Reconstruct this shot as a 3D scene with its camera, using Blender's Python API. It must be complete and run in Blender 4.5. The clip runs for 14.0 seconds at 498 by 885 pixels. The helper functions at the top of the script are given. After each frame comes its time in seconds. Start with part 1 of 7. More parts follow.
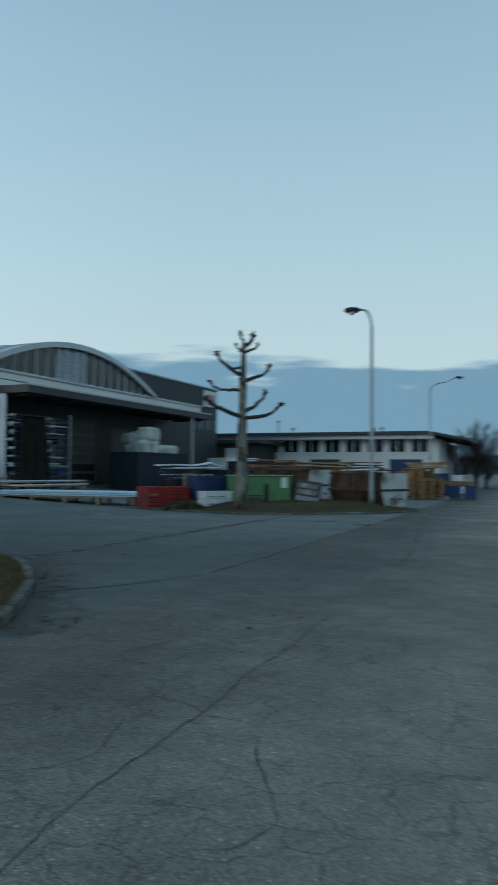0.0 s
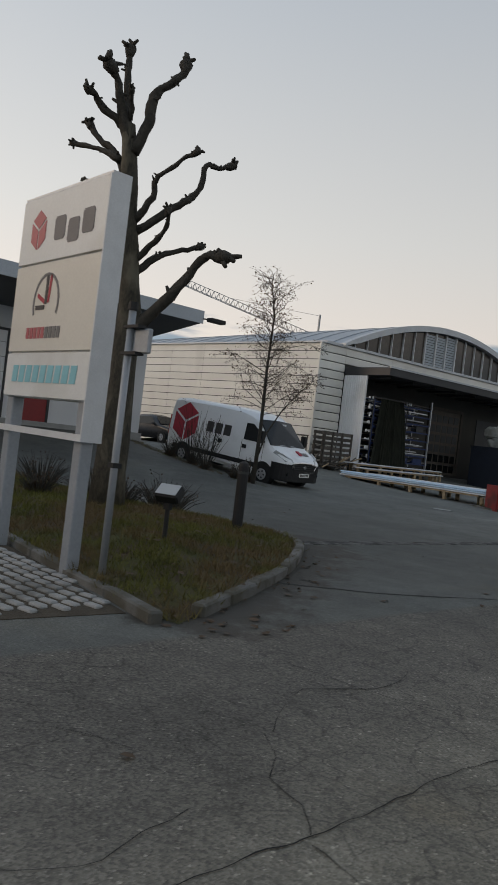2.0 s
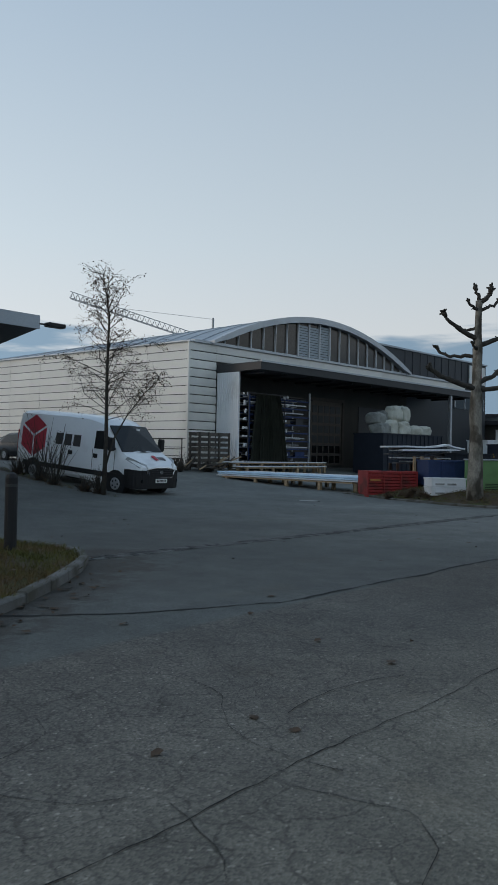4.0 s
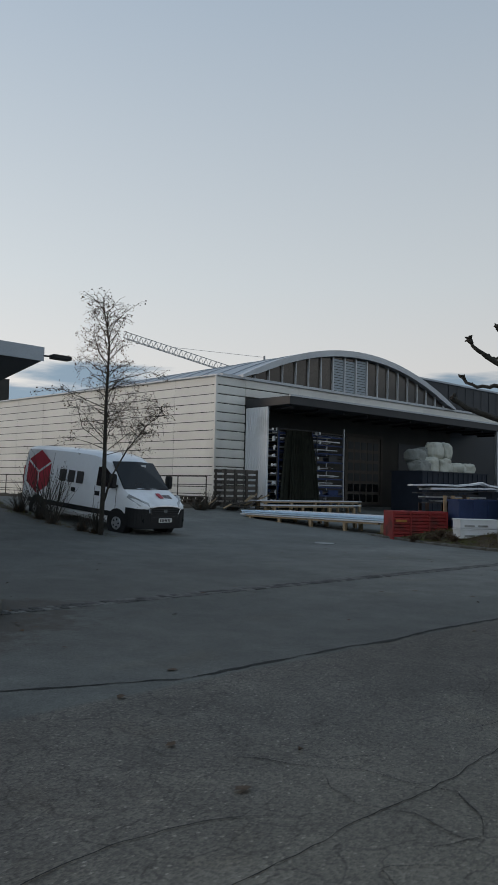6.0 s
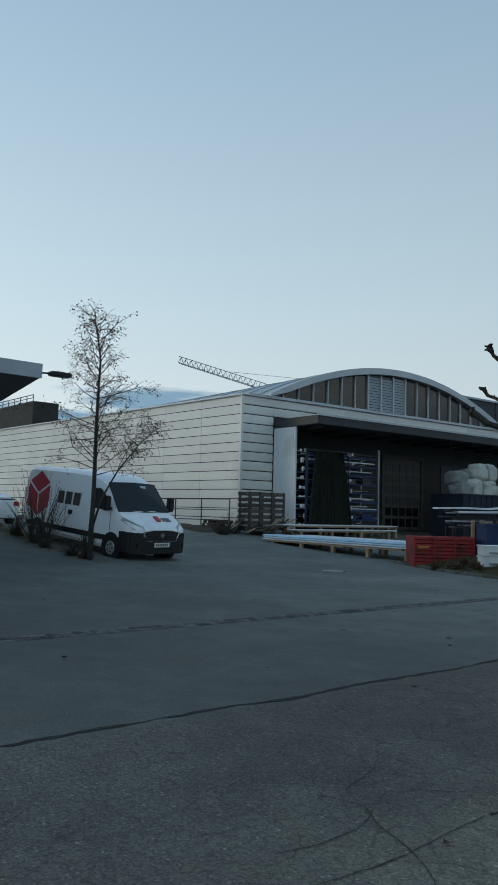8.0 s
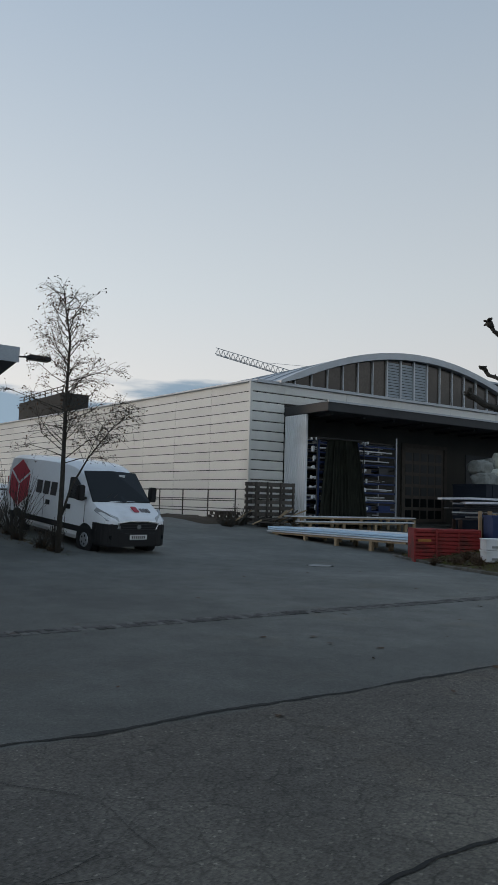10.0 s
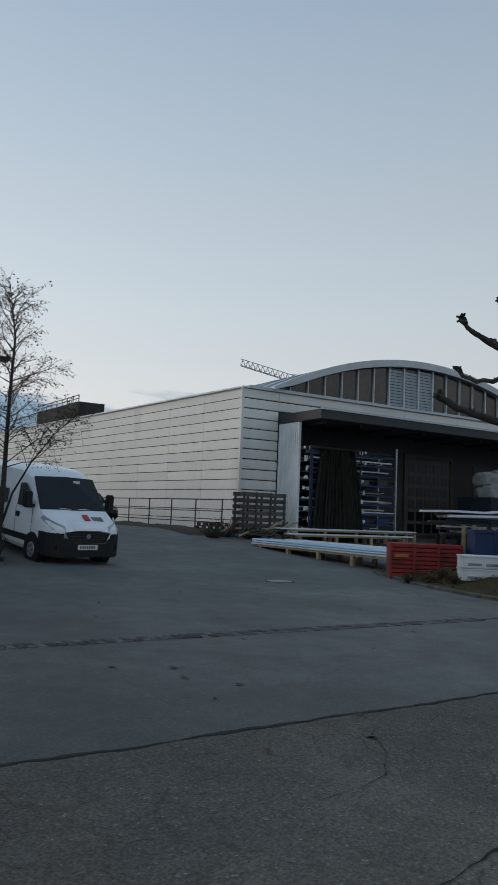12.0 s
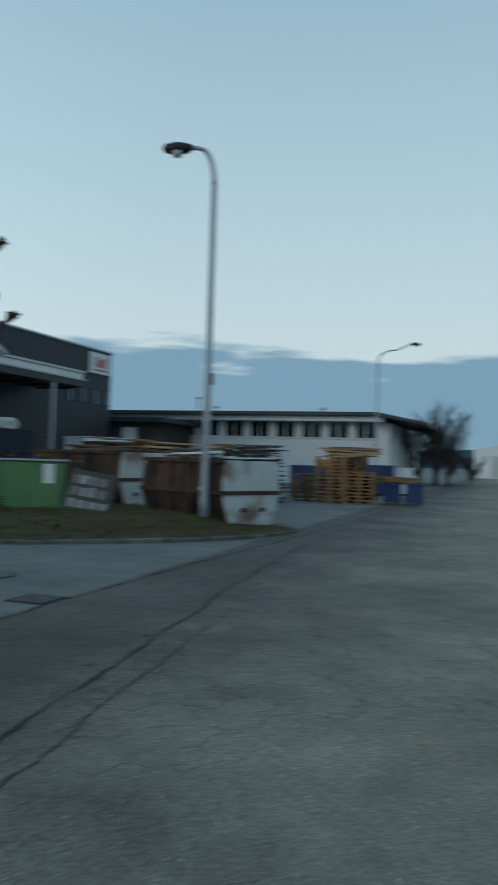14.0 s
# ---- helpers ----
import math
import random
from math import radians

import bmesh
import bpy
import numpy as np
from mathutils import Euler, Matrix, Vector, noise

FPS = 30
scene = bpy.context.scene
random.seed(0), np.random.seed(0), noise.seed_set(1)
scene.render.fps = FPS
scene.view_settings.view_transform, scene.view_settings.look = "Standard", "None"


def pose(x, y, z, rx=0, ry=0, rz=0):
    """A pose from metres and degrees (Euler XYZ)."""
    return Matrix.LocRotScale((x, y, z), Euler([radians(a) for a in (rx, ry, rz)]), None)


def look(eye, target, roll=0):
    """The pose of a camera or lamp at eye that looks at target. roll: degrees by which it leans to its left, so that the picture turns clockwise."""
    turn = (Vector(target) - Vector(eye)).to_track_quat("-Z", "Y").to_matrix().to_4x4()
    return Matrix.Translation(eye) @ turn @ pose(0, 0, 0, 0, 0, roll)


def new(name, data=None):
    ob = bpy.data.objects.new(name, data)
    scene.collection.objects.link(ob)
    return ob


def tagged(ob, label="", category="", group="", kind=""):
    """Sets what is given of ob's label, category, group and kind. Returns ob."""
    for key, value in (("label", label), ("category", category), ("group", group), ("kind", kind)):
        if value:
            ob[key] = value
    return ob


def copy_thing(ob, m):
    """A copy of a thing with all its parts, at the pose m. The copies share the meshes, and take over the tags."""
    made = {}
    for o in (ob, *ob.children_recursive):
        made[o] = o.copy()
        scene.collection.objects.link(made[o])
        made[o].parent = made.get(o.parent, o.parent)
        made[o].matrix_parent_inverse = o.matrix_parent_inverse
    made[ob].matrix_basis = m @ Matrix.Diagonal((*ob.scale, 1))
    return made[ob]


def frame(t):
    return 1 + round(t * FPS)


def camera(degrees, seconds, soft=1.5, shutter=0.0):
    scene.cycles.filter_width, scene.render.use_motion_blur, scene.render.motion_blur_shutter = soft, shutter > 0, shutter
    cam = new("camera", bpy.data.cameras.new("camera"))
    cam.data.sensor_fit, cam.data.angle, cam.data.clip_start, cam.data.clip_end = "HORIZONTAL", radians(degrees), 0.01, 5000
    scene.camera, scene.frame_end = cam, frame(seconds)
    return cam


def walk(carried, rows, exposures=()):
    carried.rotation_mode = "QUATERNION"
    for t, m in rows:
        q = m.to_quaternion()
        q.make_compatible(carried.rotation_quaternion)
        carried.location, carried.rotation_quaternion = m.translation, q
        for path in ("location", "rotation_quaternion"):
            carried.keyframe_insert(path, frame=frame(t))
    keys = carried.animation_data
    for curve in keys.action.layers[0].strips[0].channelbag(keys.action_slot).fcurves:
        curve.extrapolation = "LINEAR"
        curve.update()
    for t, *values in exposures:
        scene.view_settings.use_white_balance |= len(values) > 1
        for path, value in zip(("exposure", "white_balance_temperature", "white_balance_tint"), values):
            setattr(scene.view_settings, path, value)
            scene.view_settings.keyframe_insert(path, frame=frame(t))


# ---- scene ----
# camera: a straight walk along the road, panning over the yard
cam = camera(36.38, 14.0, soft=0.8, shutter=0.32)
PATH = [  # t, x, y, z, yaw, pitch, roll
    (0, -0.084, -0.818, 1.591, 20.18, 2.28, -0.34),
    (0.2, -0.14, -0.615, 1.594, 27.20, 2.05, -0.20),
    (0.4, -0.205, -0.408, 1.590, 34.43, 2.25, -0.42),
    (0.5, -0.228, -0.298, 1.594, 37.65, 2.45, -1.05),
    (0.6, -0.225, -0.175, 1.597, 41.36, 2.69, -1.73),
    (1, -0.122, 0.347, 1.594, 38.93, 3.56, -6.27),
    (1.3, -0.039, 0.708, 1.585, 29.70, 4.39, -7.25),
    (1.5, -0.046, 0.922, 1.571, 36.53, 3.43, -6.78),
    (2, -0.116, 1.466, 1.571, 48.22, -0.14, -6.80),
    (2.4, -0.035, 1.959, 1.578, 45.67, -0.56, -4.45),
    (2.5, -0.011, 2.075, 1.573, 45.12, -0.53, -4.27),
    (3, 0.059, 2.686, 1.571, 42.03, -0.48, -1.78),
    (3.2, 0.110, 2.942, 1.565, 41.12, -0.37, -1.16),
    (5.3, 0.213, 5.172, 1.577, 44.00, 2.85, -1.00),
    (5.5, 0.195, 5.405, 1.587, 44.61, 2.77, -1.08),
    (6, 0.148, 5.985, 1.586, 45.83, 3.56, -1.39),
    (6.5, 0.148, 6.599, 1.592, 46.19, 4.17, -2.08),
    (7, 0.117, 7.189, 1.583, 47.14, 5.04, -1.79),
    (7.5, 0.188, 7.768, 1.581, 48.04, 5.68, -1.48),
    (8, 0.177, 8.280, 1.575, 50.43, 5.30, -1.54),
    (8.2, 0.182, 8.495, 1.570, 51.24, 5.25, -1.40),
    (10.3, 0.069, 10.841, 1.573, 53.91, 4.68, -1.76),
    (10.5, 0.053, 11.078, 1.580, 54.03, 4.88, -1.92),
    (11, 0.040, 11.676, 1.590, 54.64, 5.46, -2.25),
    (11.5, 0.032, 12.238, 1.575, 55.38, 5.44, -2.37),
    (12, 0.015, 12.803, 1.571, 55.97, 5.47, -2.37),
    (12.5, 0.004, 13.343, 1.565, 56.11, 5.80, -2.30),
    (13, -0.040, 13.985, 1.573, 53.19, 4.55, -3.25),
    (13.2, -0.070, 14.232, 1.572, 53.11, 3.12, -3.47),
    (13.4, -0.106, 14.479, 1.568, 52.20, 2.25, -3.20),
    (13.5, -0.122, 14.602, 1.566, 47.27, 1.96, -3.02),
    (13.7, -0.136, 14.850, 1.566, 35.29, 1.56, -2.71),
    (13.8, -0.137, 14.976, 1.569, 29.19, 1.57, -2.39),
    (13.9, -0.135, 15.100, 1.571, 23.32, 1.48, -1.80),
    (14, -0.130, 15.224, 1.572, 18.14, 1.49, -1.70),
]
EXPO = [
    (0, 0.0, 6000, -4),
    (0.5, 0.2, 8000, 12),
    (1, 0.0, 7700, 20),
    (1.5, 0.0, 6400, 2),
    (2, 0.1, 8400, 22),
    (2.5, 0.14, 8500, 18),
    (3, 0.08, 8000, 20),
    (5.5, 0.0, 6400, 4),
    (6, 0.0, 7500, 18),
    (6.5, 0.0, 6200, 2),
    (7, 0.0, 6800, 12),
    (7.5, -0.05, 5900, -2),
    (8, 0.0, 6500, 6),
    (10.5, 0.0, 7400, 18),
    (11, -0.05, 6800, 10),
    (11.5, -0.05, 7300, 18),
    (12, -0.07, 7100, 16),
    (12.5, -0.05, 8100, 24),
    (13, 0.0, 6900, 14),
    (13.5, 0.0, 8000, 22),
    (14, 0.06, 6300, 0),
]
walk(cam, [(t, pose(x, y, z, 90 + pitch, roll, yaw)) for t, x, y, z, yaw, pitch, roll in PATH], EXPO)

# world: dusk sky, sun just above the horizon behind thin cloud, a cloud bank low all round
world = bpy.data.worlds.new("dusk")
scene.world = world
world.use_nodes = True
wn, wl = world.node_tree.nodes, world.node_tree.links
wn.clear()
w_out = wn.new("ShaderNodeOutputWorld")
w_bg = wn.new("ShaderNodeBackground")
w_bg.inputs["Strength"].default_value = SKY = 0.10
w_sky = wn.new("ShaderNodeTexSky")
w_sky.sky_type = "NISHITA"
w_sky.sun_disc = False
w_sky.sun_elevation = radians(4.0)
w_sky.sun_rotation = radians(250)
w_sky.air_density = 1.0
w_sky.dust_density = 2.0
w_sky.ozone_density = 2.0
w_co = wn.new("ShaderNodeTexCoord")
w_sep = wn.new("ShaderNodeSeparateXYZ")
wl.new(w_co.outputs["Generated"], w_sep.inputs[0])
w_map = wn.new("ShaderNodeMapping")
w_map.inputs["Scale"].default_value = (1, 1, 7)
wl.new(w_co.outputs["Generated"], w_map.inputs[0])
w_noise = wn.new("ShaderNodeTexNoise")
w_noise.inputs["Scale"].default_value = 5.0
w_noise.inputs["Detail"].default_value = 6
wl.new(w_map.outputs[0], w_noise.inputs["Vector"])


def wmath(op, a, b):
    n = wn.new("ShaderNodeMath")
    n.operation = op
    for i, v in enumerate((a, b)):
        if isinstance(v, (int, float)):
            n.inputs[i].default_value = v
        else:
            wl.new(v, n.inputs[i])
    return n.outputs[0]


w_edge = wmath("ADD", w_sep.outputs["Z"], wmath("MULTIPLY", w_noise.outputs["Fac"], -0.13))
w_ramp = wn.new("ShaderNodeMapRange")
w_ramp.interpolation_type = "SMOOTHSTEP"
w_ramp.inputs["From Min"].default_value = 0.062
w_ramp.inputs["From Max"].default_value = 0.084
w_ramp.inputs["To Min"].default_value = 1.0
w_ramp.inputs["To Max"].default_value = 0.0
wl.new(w_edge, w_ramp.inputs["Value"])
w_haze = wn.new("ShaderNodeMapRange")
w_haze.inputs["From Min"].default_value = 0.0
w_haze.inputs["From Max"].default_value = 0.75
w_haze.inputs["To Min"].default_value = 0.0
w_haze.inputs["To Max"].default_value = 1.0
wl.new(w_sep.outputs["Z"], w_haze.inputs["Value"])
w_tint = wn.new("ShaderNodeValToRGB")
w_tint.color_ramp.elements[0].color = (8.6, 9.0, 9.2, 1)
w_tint.color_ramp.elements[1].color = (2.6, 4.3, 6.4, 1)
w_el = w_tint.color_ramp.elements.new(0.35)
w_el.color = (6.3, 7.8, 8.9, 1)
wl.new(w_haze.outputs[0], w_tint.inputs[0])
w_mix0 = wn.new("ShaderNodeMix")
w_mix0.data_type = "RGBA"
w_mix0.inputs["Factor"].default_value = 0.8
wl.new(w_sky.outputs[0], w_mix0.inputs["A"])
wl.new(w_tint.outputs[0], w_mix0.inputs["B"])
w_mix = wn.new("ShaderNodeMix")
w_mix.data_type = "RGBA"
wl.new(w_ramp.outputs[0], w_mix.inputs["Factor"])
wl.new(w_mix0.outputs["Result"], w_mix.inputs["A"])
w_mix.inputs["B"].default_value = (2.2, 3.5, 4.8, 1)
w_sun = wn.new("ShaderNodeVectorMath")
w_sun.operation = "DOT_PRODUCT"
w_sun.inputs[1].default_value = (-0.62, -0.785, 0.0)
wl.new(w_co.outputs["Generated"], w_sun.inputs[0])
w_side = wmath("ADD", wmath("MULTIPLY", wmath("MAXIMUM", wmath("ADD", w_sun.outputs["Value"], 0.42), 0.0), 0.22), 0.93)
w_scale = wn.new("ShaderNodeVectorMath")
w_scale.operation = "SCALE"
wl.new(w_mix.outputs["Result"], w_scale.inputs[0])
wl.new(w_side, w_scale.inputs["Scale"])
wl.new(w_scale.outputs[0], w_bg.inputs["Color"])
wl.new(w_bg.outputs[0], w_out.inputs["Surface"])

sun = new("sun", bpy.data.lights.new("sun", "SUN"))
sun.data.energy = 0.55
sun.data.angle = radians(25)
sun.data.color = (1.0, 0.86, 0.68)
sun.matrix_world = look((-30, -38, 14), (0, 0, 0))


# materials
def mat(name, color, rough=0.8, metal=0.0, var=0.18, scale=6.0, fine=60.0, bump=0.15, dirt=None, dirt_at=0.62, spec=0.4, per=0.0, stretch=(1, 1, 1)):
    """A surface with two scales of variation, optional stains of another colour and fine relief."""
    m = bpy.data.materials.new(name)
    m.use_nodes = True
    n, l = m.node_tree.nodes, m.node_tree.links
    b = n["Principled BSDF"]
    co = n.new("ShaderNodeTexCoord")
    mp = n.new("ShaderNodeMapping")
    mp.inputs["Scale"].default_value = stretch
    geo = n.new("ShaderNodeNewGeometry")
    l.new(geo.outputs["Position"], mp.inputs[0])
    big = n.new("ShaderNodeTexNoise")
    big.inputs["Scale"].default_value = scale
    big.inputs["Detail"].default_value = 5
    small = n.new("ShaderNodeTexNoise")
    small.inputs["Scale"].default_value = fine
    small.inputs["Detail"].default_value = 3
    l.new(mp.outputs[0], big.inputs["Vector"])
    l.new(mp.outputs[0], small.inputs["Vector"])
    add = n.new("ShaderNodeMath")
    add.operation = "ADD"
    l.new(big.outputs["Fac"], add.inputs[0])
    l.new(small.outputs["Fac"], add.inputs[1])
    rng = n.new("ShaderNodeMapRange")
    rng.inputs["From Min"].default_value = 0.65
    rng.inputs["From Max"].default_value = 1.35
    rng.inputs["To Min"].default_value = 1 - var
    rng.inputs["To Max"].default_value = 1 + var
    l.new(add.outputs[0], rng.inputs["Value"])
    fac = rng.outputs[0]
    if per:
        info = n.new("ShaderNodeObjectInfo")
        pr = n.new("ShaderNodeMapRange")
        pr.inputs["To Min"].default_value = 1 - per
        pr.inputs["To Max"].default_value = 1 + per
        l.new(info.outputs["Random"], pr.inputs["Value"])
        mu = n.new("ShaderNodeMath")
        mu.operation = "MULTIPLY"
        l.new(fac, mu.inputs[0])
        l.new(pr.outputs[0], mu.inputs[1])
        fac = mu.outputs[0]
    sc = n.new("ShaderNodeVectorMath")
    sc.operation = "SCALE"
    sc.inputs[0].default_value = color
    l.new(fac, sc.inputs["Scale"])
    out = sc.outputs[0]
    if dirt:
        dn = n.new("ShaderNodeTexNoise")
        dn.inputs["Scale"].default_value = scale * 0.45
        dn.inputs["Detail"].default_value = 7
        l.new(mp.outputs[0], dn.inputs["Vector"])
        dr = n.new("ShaderNodeMapRange")
        dr.inputs["From Min"].default_value = dirt_at - 0.08
        dr.inputs["From Max"].default_value = dirt_at + 0.06
        l.new(dn.outputs["Fac"], dr.inputs["Value"])
        mx = n.new("ShaderNodeMix")
        mx.data_type = "RGBA"
        l.new(dr.outputs[0], mx.inputs["Factor"])
        l.new(out, mx.inputs["A"])
        mx.inputs["B"].default_value = (*dirt, 1)
        out = mx.outputs["Result"]
    l.new(out, b.inputs["Base Color"])
    b.inputs["Roughness"].default_value = rough
    b.inputs["Metallic"].default_value = metal
    b.inputs["Specular IOR Level"].default_value = spec
    if bump:
        bp = n.new("ShaderNodeBump")
        bp.inputs["Strength"].default_value = bump
        bp.inputs["Distance"].default_value = 0.02
        l.new(add.outputs[0], bp.inputs["Height"])
        l.new(bp.outputs[0], b.inputs["Normal"])
    return m


def glass_mat(name, color, rough=0.05):
    m = bpy.data.materials.new(name)
    m.use_nodes = True
    b = m.node_tree.nodes["Principled BSDF"]
    b.inputs["Base Color"].default_value = (*color, 1)
    b.inputs["Roughness"].default_value = rough
    b.inputs["Specular IOR Level"].default_value = 0.32
    return m


